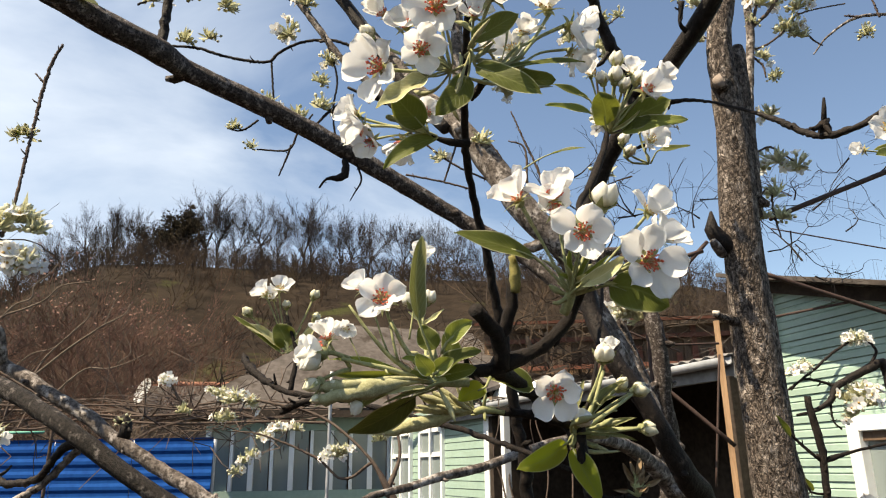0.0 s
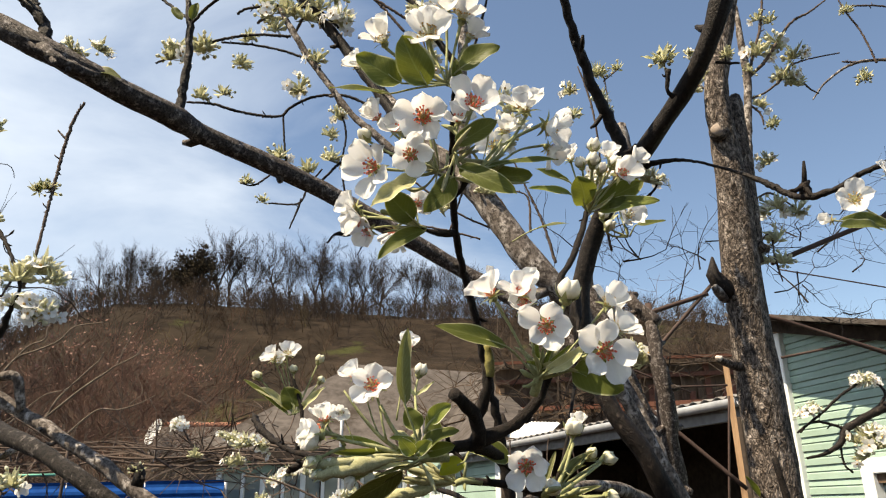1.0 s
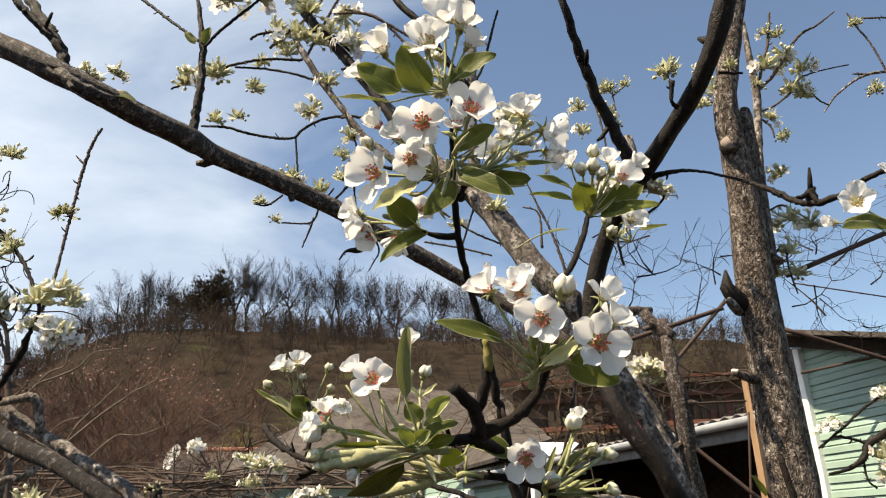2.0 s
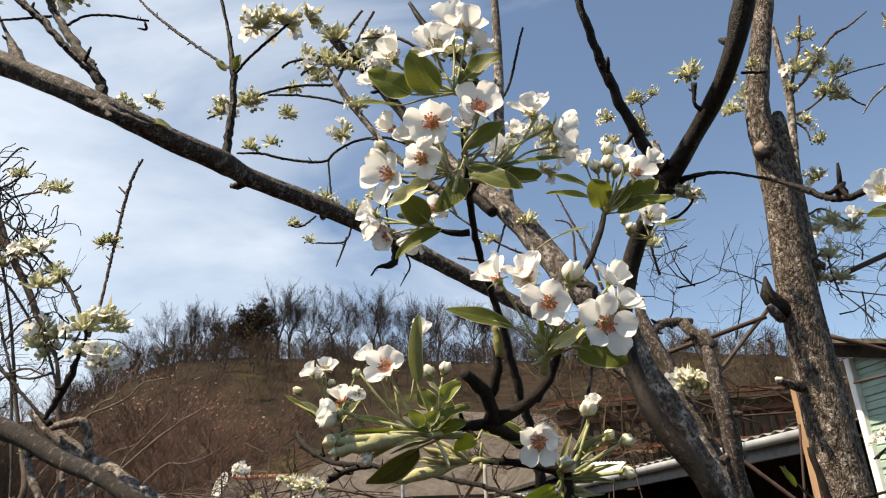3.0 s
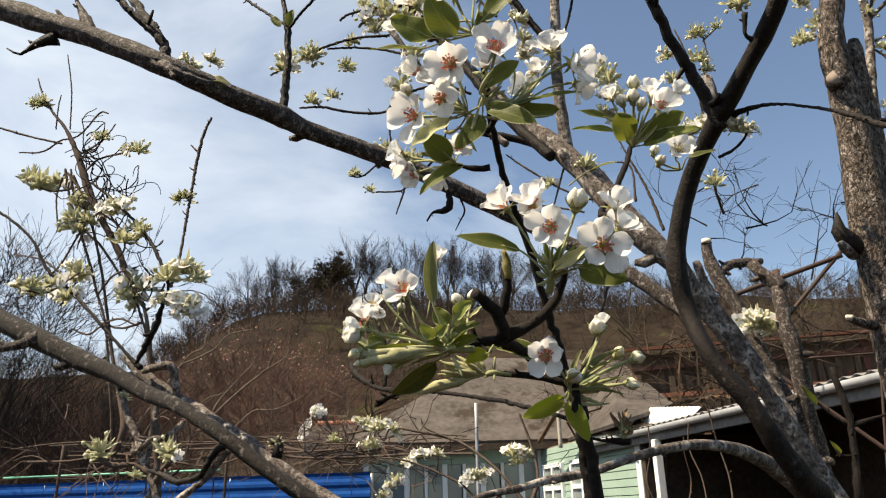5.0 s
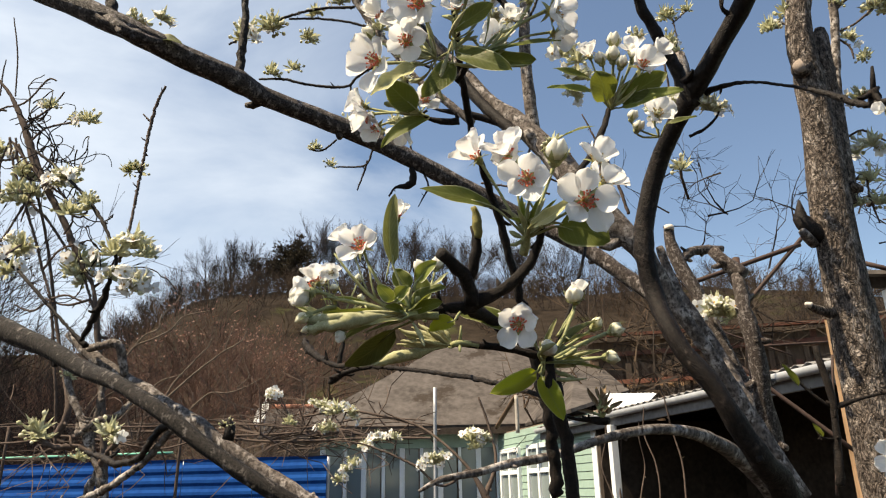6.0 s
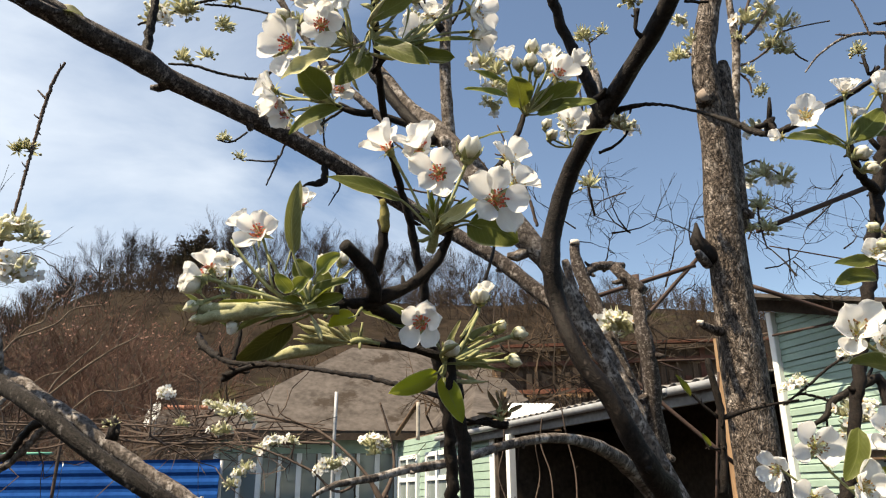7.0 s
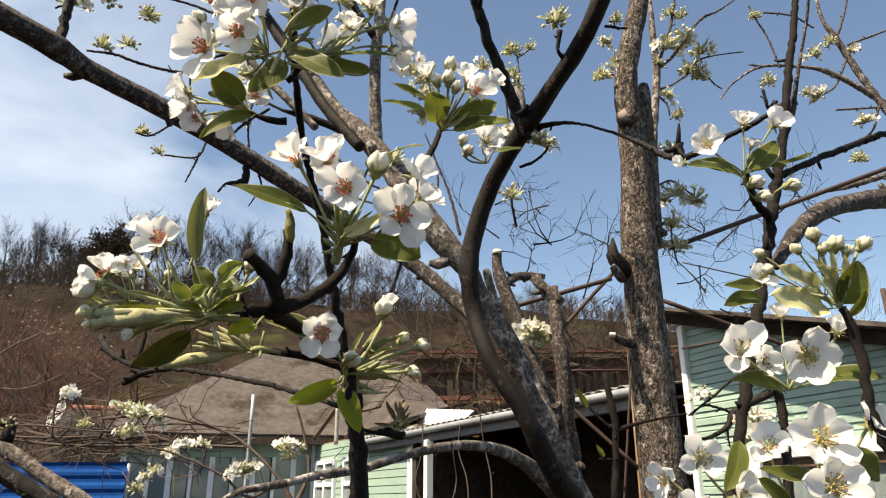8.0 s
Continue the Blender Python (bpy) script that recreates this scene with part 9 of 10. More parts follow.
bud(pear_tree, (0.157, 0.610, 1.955), (-0.223, -0.598, 0.770), 0.0075, node=(0.164, 0.632, 1.907))
bud(pear_tree, (0.199, 0.690, 1.915), (0.477, -0.507, 0.718), 0.0075, node=(0.221, 0.700, 1.905))
bud(pear_tree, (0.194, 0.690, 1.929), (0.387, -0.538, 0.749), 0.0069, node=(0.221, 0.700, 1.905))
leaf(pear_tree, (0.147, 0.625, 1.941), (0.109, 0.610, 1.950), (0.182, -0.922, 0.423), 0.0140, 0.1, 0.35, mat=LEAF, stalk=(0.164, 0.632, 1.907))
leaf(pear_tree, (0.149, 0.625, 1.926), (0.101, 0.610, 1.928), (0.182, -0.922, 0.423), 0.0128, 0.1, 0.4, mat=LEAF_RIM, stalk=(0.164, 0.632, 1.907))
leaf(pear_tree, (0.159, 0.620, 1.910), (0.150, 0.600, 1.935), (0.082, -1.008, -0.129), 0.0308, 0.1, 0.12, mat=LEAF, stalk=(0.164, 0.632, 1.907))
leaf(pear_tree, (0.173, 0.630, 1.914), (0.222, 0.615, 1.935), (-0.017, -1.017, -0.128), 0.0278, fold=0.15, mat=LEAF, stalk=(0.164, 0.632, 1.907))
leaf(pear_tree, (0.174, 0.630, 1.909), (0.234, 0.610, 1.912), (0.084, -0.977, 0.251), 0.0196, fold=0.2, mat=LEAF_RIM, stalk=(0.164, 0.632, 1.907))
leaf(pear_tree, (0.229, 0.690, 1.916), (0.260, 0.680, 1.917), (0.072, -0.789, 0.472), 0.0106, 0.1, 0.4, mat=LEAF, stalk=(0.223, 0.700, 1.905))
leaf(pear_tree, (0.165, 0.630, 1.908), (0.179, 0.620, 1.940), (0.381, -0.952, 0.089), 0.0052, 0.1, 0.9, mat=LEAF_PALE)
leaf(pear_tree, (0.165, 0.630, 1.908), (0.185, 0.620, 1.933), (-0.217, -1.002, 0.096), 0.0052, 0.1, 0.9, mat=LEAF_PALE)
leaf(pear_tree, (0.165, 0.630, 1.908), (0.156, 0.620, 1.935), (0.381, -0.952, 0.089), 0.0052, 0.1, 0.9, mat=LEAF_PALE)
leaf(pear_tree, (0.165, 0.630, 1.908), (0.171, 0.620, 1.944), (-0.217, -1.002, 0.096), 0.0052, 0.1, 0.9, mat=LEAF_PALE)
leaf(pear_tree, (0.165, 0.630, 1.908), (0.193, 0.620, 1.926), (0.381, -0.952, 0.089), 0.0052, 0.1, 0.9, mat=LEAF_PALE)
leaf(pear_tree, (0.117, 0.700, 1.918), (0.151, 0.680, 1.916), (-0.060, -0.673, 0.717), 0.0091, 0.1, 0.4, mat=LEAF, stalk=(0.091, 0.720, 1.909))
flower(right_tree, (0.515, 0.745, 1.964), (-0.515, -0.855, -0.058), 0.0278, 22, "gold", node=(0.570, 0.765, 1.936), spin=80)
flower(right_tree, (0.573, 0.755, 2.002), (-0.158, -0.597, 0.787), 0.0242, 45, "gold", node=(0.570, 0.765, 1.936))
flower(right_tree, (0.625, 0.770, 2.012), (0.057, -0.991, 0.124), 0.0281, 25, "gold", node=(0.570, 0.765, 1.936))
flower(right_tree, (0.582, 0.760, 1.972), (0.279, -0.537, 0.796), 0.0175, 55, "gold", node=(0.570, 0.765, 1.936))
flower(right_tree, (0.484, 0.750, 1.940), (-0.988, -0.149, 0.034), 0.0159, 50, "gold", node=(0.570, 0.765, 1.936))
bud(right_tree, (0.584, 0.765, 1.925), (0.618, -0.749, 0.239), 0.0110, node=(0.570, 0.765, 1.936))
bud(right_tree, (0.613, 0.800, 1.921), (0.798, -0.581, 0.157), 0.0106, node=(0.570, 0.765, 1.936))
bud(right_tree, (0.689, 0.850, 1.963), (0.891, -0.444, 0.089), 0.0122, node=(0.670, 0.870, 1.952))
leaf(right_tree, (0.570, 0.765, 1.934), (0.492, 0.740, 1.939), (0.013, -0.959, 0.301), 0.0264, 0.2, 0.3, mat=LEAF)
leaf(right_tree, (0.581, 0.765, 1.943), (0.639, 0.770, 1.952), (-0.066, -0.734, 0.590), 0.0206, 0.1, 0.35, mat=LEAF, stalk=(0.570, 0.765, 1.936))
leaf(right_tree, (0.621, 0.780, 1.952), (0.681, 0.780, 1.975), (-0.066, -0.734, 0.590), 0.0120, -0.3, 0.35, mat=LEAF, stalk=(0.570, 0.765, 1.936))
leaf(right_tree, (0.577, 0.765, 1.943), (0.626, 0.770, 1.989), (-0.395, -1.011, -0.047), 0.0323, 0.1, 0.2, mat=LEAF, stalk=(0.570, 0.765, 1.936))
leaf(right_tree, (0.511, 0.660, 1.757), (0.458, 0.640, 1.747), (-0.040, -0.985, 0.238), 0.0165, fold=0.30, mat=LEAF)
leaf(right_tree, (0.508, 0.660, 1.739), (0.455, 0.640, 1.726), (-0.040, -0.985, 0.238), 0.0205, fold=0.30, mat=LEAF)
leaf(right_tree, (0.540, 0.600, 1.714), (0.472, 0.580, 1.721), (-0.040, -0.985, 0.238), 0.0330, fold=0.25, mat=LEAF_PALE, stalk=(0.552, 0.600, 1.714))
leaf(right_tree, (0.538, 0.600, 1.728), (0.483, 0.580, 1.749), (-0.040, -0.985, 0.238), 0.0250, fold=0.30, mat=LEAF_PALE, stalk=(0.552, 0.600, 1.714))
leaf(right_tree, (0.550, 0.600, 1.725), (0.523, 0.580, 1.750), (-0.040, -0.985, 0.238), 0.0290, fold=0.30, mat=LEAF_PALE, stalk=(0.552, 0.600, 1.714))
leaf(right_tree, (0.553, 0.600, 1.717), (0.565, 0.580, 1.756), (-0.040, -0.985, 0.238), 0.0330, fold=0.30, mat=LEAF, stalk=(0.552, 0.600, 1.714))
leaf(right_tree, (0.551, 0.600, 1.722), (0.553, 0.580, 1.761), (-0.040, -0.985, 0.238), 0.0116, fold=0.45, mat=LEAF_PALE, stalk=(0.552, 0.600, 1.714))
leaf(right_tree, (0.548, 0.600, 1.728), (0.516, 0.580, 1.761), (-0.040, -0.985, 0.238), 0.0117, fold=0.45, mat=LEAF_PALE, stalk=(0.552, 0.600, 1.714))
leaf(right_tree, (0.551, 0.600, 1.722), (0.540, 0.580, 1.768), (-0.040, -0.985, 0.238), 0.0093, fold=0.45, mat=LEAF_PALE, stalk=(0.552, 0.600, 1.714))
leaf(right_tree, (0.557, 0.600, 1.705), (0.568, 0.580, 1.727), (-0.040, -0.985, 0.238), 0.0104, fold=0.45, mat=LEAF, stalk=(0.552, 0.600, 1.714))
bud(right_tree, (0.537, 0.600, 1.790), (-0.382, -0.463, 0.800), 0.0086, node=(0.552, 0.600, 1.714), white=0.55)
bud(right_tree, (0.558, 0.600, 1.780), (0.050, -0.532, 0.845), 0.0097, node=(0.552, 0.600, 1.714), white=0.55)
bud(right_tree, (0.589, 0.600, 1.781), (0.533, -0.484, 0.694), 0.0091, node=(0.552, 0.600, 1.714), white=0.55)
bud(right_tree, (0.516, 0.600, 1.774), (-0.633, -0.366, 0.683), 0.0068, node=(0.552, 0.600, 1.714), white=0.55)
bud(right_tree, (0.477, 0.600, 1.768), (-0.855, -0.214, 0.473), 0.0062, node=(0.552, 0.600, 1.714), white=0.55)
bud(right_tree, (0.483, 0.600, 1.751), (-0.822, -0.243, 0.514), 0.0067, node=(0.552, 0.600, 1.714), white=0.55)
bud(right_tree, (0.544, 0.600, 1.775), (-0.222, -0.501, 0.836), 0.0068, node=(0.552, 0.600, 1.714), white=0.55)
bud(right_tree, (0.570, 0.600, 1.773), (0.296, -0.526, 0.798), 0.0068, node=(0.552, 0.600, 1.714), white=0.55)
flower(right_tree, (0.510, 0.660, 1.762), (-0.378, -0.923, 0.078), 0.0188, 25, "gold", node=(0.526, 0.620, 1.727))
flower(right_tree, (0.530, 0.635, 1.674), (-0.326, -0.883, -0.338), 0.0350, 10, "gold", node=(0.514, 0.650, 1.641), spin=78)
flower(right_tree, (0.465, 0.640, 1.678), (-0.443, -0.866, 0.233), 0.0360, 28, "dark", node=(0.514, 0.650, 1.641), spin=40)
flower(right_tree, (0.577, 0.650, 1.700), (0.166, -0.533, 0.829), 0.0222, 60, "gold", node=(0.514, 0.650, 1.641))
flower(right_tree, (0.522, 0.655, 1.718), (-0.258, -0.578, 0.774), 0.0183, 50, "gold", node=(0.514, 0.650, 1.641))
flower(right_tree, (0.497, 0.660, 1.671), (0.145, -0.985, -0.090), 0.0220, 40, "dark", node=(0.514, 0.650, 1.641))
leaf(right_tree, (0.514, 0.650, 1.640), (0.449, 0.630, 1.649), (-0.073, -0.811, 0.509), 0.0261, 0.2, 0.35, mat=LEAF)
leaf(right_tree, (0.549, 0.650, 1.652), (0.606, 0.630, 1.652), (-0.073, -0.811, 0.509), 0.0240, fold=0.3, mat=LEAF, stalk=(0.514, 0.650, 1.641))
flower(right_tree, (0.515, 0.610, 1.589), (-0.190, -0.947, 0.261), 0.0351, 16, "gold", node=(0.510, 0.620, 1.515), spin=20)
flower(right_tree, (0.430, 0.685, 1.577), (0.011, -0.999, 0.033), 0.0304, 18, "dark", node=(0.471, 0.680, 1.514), spin=60)
flower(right_tree, (0.512, 0.600, 1.549), (-0.040, -0.999, 0.033), 0.0331, 18, "gold", node=(0.510, 0.620, 1.515), spin=100)
flower(right_tree, (0.565, 0.610, 1.602), (0.203, -0.887, 0.415), 0.0274, 28, "gold", node=(0.510, 0.620, 1.515))
flower(right_tree, (0.485, 0.650, 1.585), (-0.308, -0.852, 0.423), 0.0275, 25, "dark", node=(0.497, 0.650, 1.530))
flower(right_tree, (0.390, 0.680, 1.556), (-0.812, -0.574, -0.110), 0.0211, 25, "dark", node=(0.442, 0.680, 1.509))
flower(right_tree, (0.454, 0.660, 1.540), (0.010, -0.997, 0.080), 0.0262, 22, "gold", node=(0.476, 0.660, 1.499))
flower(right_tree, (0.419, 0.680, 1.530), (-0.199, -0.973, -0.117), 0.0238, 22, "gold", node=(0.450, 0.680, 1.488))
leaf(right_tree, (0.523, 0.640, 1.561), (0.462, 0.630, 1.566), (-0.081, -0.889, 0.429), 0.0183, fold=0.3, mat=LEAF, stalk=(0.510, 0.620, 1.515))
leaf(right_tree, (0.497, 0.650, 1.530), (0.466, 0.640, 1.557), (0.115, -0.935, 0.206), 0.0215, fold=0.3, mat=LEAF)
leaf(right_tree, (0.571, 0.660, 1.582), (0.601, 0.660, 1.555), (0.007, -1.020, 0.174), 0.0338, fold=0.2, mat=LEAF)
leaf(right_tree, (0.461, 0.660, 1.593), (0.440, 0.660, 1.545), (-0.383, -0.884, -0.108), 0.0223, fold=0.3, mat=LEAF)
leaf(right_tree, (0.536, 0.740, 1.928), (0.467, 0.700, 1.917), (0.022, -0.837, 0.547), 0.0271, 0.2, 0.3, mat=LEAF)
leaf(right_tree, (0.310, 0.660, 1.622), (0.295, 0.650, 1.641), (0.300, -1.044, -0.008), 0.0080, 0.1, 0.6, mat=LEAF)
leaf(right_tree, (0.323, 0.660, 1.577), (0.312, 0.650, 1.588), (0.300, -1.044, -0.008), 0.0059, 0.1, 0.6, mat=LEAF)
spray(pear_tree, (-0.928, 2.300, 3.106), 0.1037, 0.3)
spray(pear_tree, (-0.843, 2.300, 3.120), 0.0866, 0.25)
spray(pear_tree, (-0.555, 2.320, 3.142), 0.1266, 0.5)
spray(pear_tree, (-0.608, 2.300, 2.844), 0.1044, 0.4)
spray(pear_tree, (-0.473, 2.200, 2.735), 0.0992, 0.3)
spray(pear_tree, (-0.597, 1.900, 2.553), 0.0617, 0.2)
spray(pear_tree, (-0.544, 1.900, 2.489), 0.0577, 0.2)
spray(pear_tree, (-0.417, 2.340, 3.467), 0.1370, 0.9)
spray(pear_tree, (-0.491, 2.300, 3.259), 0.1099, 0.4)
spray(pear_tree, (-0.401, 2.200, 2.777), 0.1037, 0.5)
spray(pear_tree, (-0.377, 2.200, 2.950), 0.0898, 0.4)
spray(pear_tree, (-1.050, 2.300, 3.320), 0.1332, 0.5)
spray(pear_tree, (-0.929, 2.300, 3.330), 0.1333, 0.5)
spray(pear_tree, (-0.789, 2.300, 3.255), 0.1012, 0.2)
spray(pear_tree, (-0.714, 2.330, 3.494), 0.1371, 0.4)
spray(pear_tree, (-0.600, 2.330, 3.505), 0.1373, 0.5)
spray(pear_tree, (-0.664, 2.330, 3.430), 0.1134, 0.3)
spray(pear_tree, (-0.544, 2.340, 3.484), 0.1373, 0.4)
spray(pear_tree, (-0.720, 1.120, 2.470), 0.0670, 0.5)
spray(pear_tree, (-0.682, 1.140, 2.492), 0.0568, 0.6)
spray(pear_tree, (-0.405, 2.200, 2.872), 0.0808, 0.3)
leaf(pear_tree, (-0.676, 1.120, 2.441), (-0.617, 1.120, 2.414), (0.022, -0.837, 0.547), 0.0244, 0.1, 0.3)
spray(pear_tree, (-0.598, 2.350, 3.654), 0.1747, 0.4)
spray(pear_tree, (-0.496, 2.350, 3.549), 0.1470, 0.4)
spray(pear_tree, (-0.624, 2.350, 3.528), 0.1478, 0.3)
spray(pear_tree, (-0.720, 2.330, 3.553), 0.1235, 0.4)
spray(pear_tree, (-0.444, 2.350, 3.629), 0.1480, 0.5)
spray(pear_tree, (-1.180, 1.030, 2.745), 0.1096, 0.3)
spray(pear_tree, (-1.109, 1.030, 2.705), 0.1078, 0.4)
spray(pear_tree, (-1.052, 1.030, 2.731), 0.0943, 0.3)
spray(pear_tree, (-0.950, 1.130, 2.799), 0.0996, 0.5)
spray(pear_tree, (-0.903, 1.130, 2.801), 0.0850, 0.4)
spray(pear_tree, (-0.419, 1.200, 2.725), 0.1099, 0.6)
spray(pear_tree, (-0.477, 1.200, 2.723), 0.0967, 0.7)
spray(pear_tree, (-0.362, 1.200, 2.737), 0.0821, 0.5)
spray(pear_tree, (-0.081, 2.200, 3.395), 0.1342, 0.8)
spray(pear_tree, (-0.056, 2.200, 3.274), 0.1098, 0.7)
spray(pear_tree, (-0.041, 2.200, 3.180), 0.1083, 0.6)
spray(pear_tree, (0.200, 2.300, 3.053), 0.1516, 0.6)
spray(pear_tree, (0.251, 2.300, 2.950), 0.1276, 0.6)
spray(pear_tree, (0.233, 2.300, 2.884), 0.1055, 0.5)
spray(pear_tree, (0.572, 2.200, 3.106), 0.1028, 0.3)
spray(pear_tree, (0.644, 2.200, 3.125), 0.0738, 0.2)
spray(pear_tree, (0.565, 2.200, 2.998), 0.1012, 0.4)
spray(pear_tree, (0.468, 2.200, 2.936), 0.0808, 0.4)
spray(pear_tree, (0.587, 2.200, 2.954), 0.0723, 0.3)
spray(pear_tree, (0.462, 2.200, 3.033), 0.0820, 0.5)
spray(pear_tree, (0.430, 1.100, 2.410), 0.0651, 0.3)
spray(pear_tree, (0.440, 1.310, 2.254), 0.0712, 0.8)
spray(pear_tree, (0.386, 1.400, 2.316), 0.0766, 0.8)
spray(pear_tree, (0.360, 1.400, 2.306), 0.0716, 0.8)
spray(pear_tree, (0.572, 2.300, 2.559), 0.1178, 0.2)
spray(pear_tree, (0.253, 2.200, 2.962), 0.1236, 0.4)
spray(pear_tree, (-0.935, 2.300, 3.317), 0.1446, 0.3)
spray(pear_tree, (-1.062, 2.300, 3.284), 0.1355, 0.4)
spray(pear_tree, (0.012, 2.300, 2.627), 0.0827, 0.4)
spray(pear_tree, (0.138, 2.200, 2.640), 0.0990, 0.3)
spray(pear_tree, (0.542, 1.080, 2.406), 0.0379, 0.3)
spray(pear_tree, (0.783, 3.000, 2.219), 0.1632, 0.9)
spray(pear_tree, (0.734, 3.000, 2.190), 0.0932, 0.5)
spray(pear_tree, (-0.051, 2.300, 3.183), 0.1120, 0.5)
spray(pear_tree, (-0.769, 2.330, 3.391), 0.0972, 0.4)
leaf(pear_tree, (0.425, 1.100, 2.411), (0.388, 1.100, 2.424), (0.198, -0.835, 0.514), 0.0130, 0.1, 0.4, mat=LEAF_PALE)
leaf(pear_tree, (-0.557, 1.220, 2.626), (-0.583, 1.220, 2.661), (0.414, -0.973, -0.105), 0.0221, 0.1, 0.3)
leaf(pear_tree, (-0.537, 1.220, 2.625), (-0.527, 1.220, 2.670), (0.414, -0.973, -0.105), 0.0220, 0.1, 0.3)
limb(pear_tree, "twig", BARK_FINE, [(0.558, 2.250, 2.739, 0.0037), (0.545, 2.200, 2.873, 0.0037), (0.529, 2.200, 3.017, 0.0038), (0.498, 2.200, 3.145, 0.0026)], 5, 0.25, spurs=4)
limb(pear_tree, "twig", BARK_FINE, [(0.559, 2.200, 2.964, 0.0037), (0.593, 2.200, 2.994, 0.0025), (0.591, 2.200, 3.103, 0.0025)], 5, 0.25, spurs=4)
limb(pear_tree, "twig", BARK_FINE, [(0.587, 2.200, 3.079, 0.0025), (0.638, 2.200, 3.124, 0.0025)], 5, 0.25, spurs=4)
limb(pear_tree, "twig", BARK_FINE, [(0.603, 2.400, 2.493, 0.0050), (0.569, 2.300, 2.542, 0.0049), (0.571, 2.300, 2.607, 0.0037)], 5, 0.25, spurs=4)
limb(pear_tree, "twig", BARK_FINE, [(0.166, 2.300, 2.548, 0.0038), (0.051, 2.300, 2.607, 0.0038), (-0.085, 2.300, 2.716, 0.0039), (-0.145, 2.300, 2.771, 0.0026)], 5, 0.25, spurs=4)
limb(pear_tree, "twig", BARK_FINE, [(0.122, 2.300, 2.510, 0.0037), (0.004, 2.300, 2.545, 0.0038), (-0.117, 2.300, 2.571, 0.0038)], 5, 0.25, spurs=4)
limb(pear_tree, "twig", BARK_FINE, [(0.086, 2.300, 2.763, 0.0052), (0.057, 2.300, 2.674, 0.0039), (0.015, 2.300, 2.544, 0.0038)], 5, 0.25, spurs=4)
limb(pear_tree, "twig", BARK_FINE, [(0.277, 2.300, 2.492, 0.0049), (0.215, 2.300, 2.631, 0.0038), (0.162, 2.300, 2.706, 0.0038)], 5, 0.25, spurs=4)
limb(pear_tree, "twig", BARK_FINE, [(0.301, 2.300, 2.532, 0.0049), (0.298, 2.300, 2.665, 0.0038), (0.242, 2.300, 2.695, 0.0025)], 5, 0.25, spurs=4)
limb(pear_tree, "twig", BARK_FINE, [(0.381, 2.300, 2.416, 0.0060), (0.345, 2.300, 2.570, 0.0050), (0.301, 2.300, 2.687, 0.0038), (0.256, 2.300, 2.809, 0.0026)], 5, 0.25, spurs=4)
limb(pear_tree, "twig", BARK_FINE, [(0.252, 2.300, 2.954, 0.0040), (0.245, 2.300, 3.081, 0.0040), (0.230, 2.300, 3.134, 0.0027)], 5, 0.25, spurs=4)
limb(pear_tree, "twig", BARK_FINE, [(-0.085, 2.200, 3.333, 0.0041), (-0.059, 2.200, 3.222, 0.0027), (-0.031, 2.200, 3.165, 0.0027)], 5, 0.25, spurs=4)
limb(pear_tree, "twig", BARK_FINE, [(-0.599, 2.350, 3.426, 0.0060), (-0.521, 2.350, 3.620, 0.0061), (-0.440, 2.350, 3.789, 0.0062)], 5, 0.25, spurs=4)
limb(pear_tree, "twig", BARK_FINE, [(-0.752, 2.350, 3.484, 0.0061), (-0.624, 2.350, 3.610, 0.0062), (-0.492, 2.350, 3.801, 0.0063)], 5, 0.25, spurs=4)
limb(pear_tree, "twig", BARK_FINE, [(-0.152, 2.300, 3.393, 0.0057), (-0.287, 2.300, 3.563, 0.0059), (-0.432, 2.300, 3.623, 0.0045)], 5, 0.25, spurs=4)
limb(pear_tree, "twig", BARK_FINE, [(-0.128, 2.200, 3.369, 0.0055), (-0.317, 2.200, 3.504, 0.0057), (-0.459, 2.200, 3.519, 0.0043)], 5, 0.25, spurs=4)
spray(left_tree, (-1.381, 2.190, 2.681), 0.0883, 0.15)
spray(left_tree, (-1.417, 2.190, 2.675), 0.0796, 0.15)
spray(left_tree, (-1.315, 2.120, 2.349), 0.1640, 0.5)
spray(left_tree, (-1.367, 2.100, 2.320), 0.1424, 0.4)
spray(left_tree, (-1.266, 2.120, 2.314), 0.1016, 0.3)
spray(left_tree, (-1.320, 2.100, 2.212), 0.1397, 0.9)
spray(left_tree, (-1.265, 2.100, 2.201), 0.1191, 1.0)
spray(left_tree, (-1.367, 2.100, 2.235), 0.1005, 0.5)
spray(left_tree, (-1.599, 2.150, 2.507), 0.1210, 0.15)
spray(left_tree, (-1.519, 2.150, 2.536), 0.1078, 0.3)
spray(left_tree, (-1.671, 2.200, 2.673), 0.1353, 0.6)
spray(left_tree, (-1.749, 1.900, 2.263), 0.1159, 0.3)
spray(left_tree, (-1.716, 1.950, 2.287), 0.0985, 0.3)
spray(left_tree, (-1.931, 2.300, 2.350), 0.1362, 0.4)
spray(left_tree, (-1.896, 2.300, 2.442), 0.1375, 0.5)
spray(left_tree, (-0.863, 2.000, 1.725), 0.0582, 0.1)
spray(left_tree, (-1.095, 1.500, 1.679), 0.0964, 0.15)
spray(left_tree, (-0.912, 1.500, 1.672), 0.0808, 0.5)
leaf(left_tree, (-1.371, 2.190, 2.692), (-1.420, 2.180, 2.689), (0.229, -1.052, -0.007), 0.0354, 0.1, 0.2)
spray(vine_tree, (-2.779, 2.900, 3.246), 0.1739, 0.4)
spray(vine_tree, (-2.473, 2.900, 2.975), 0.1788, 0.35)
spray(vine_tree, (-2.486, 2.900, 2.935), 0.1485, 0.3)
spray(vine_tree, (-2.215, 2.870, 2.982), 0.1752, 0.8)
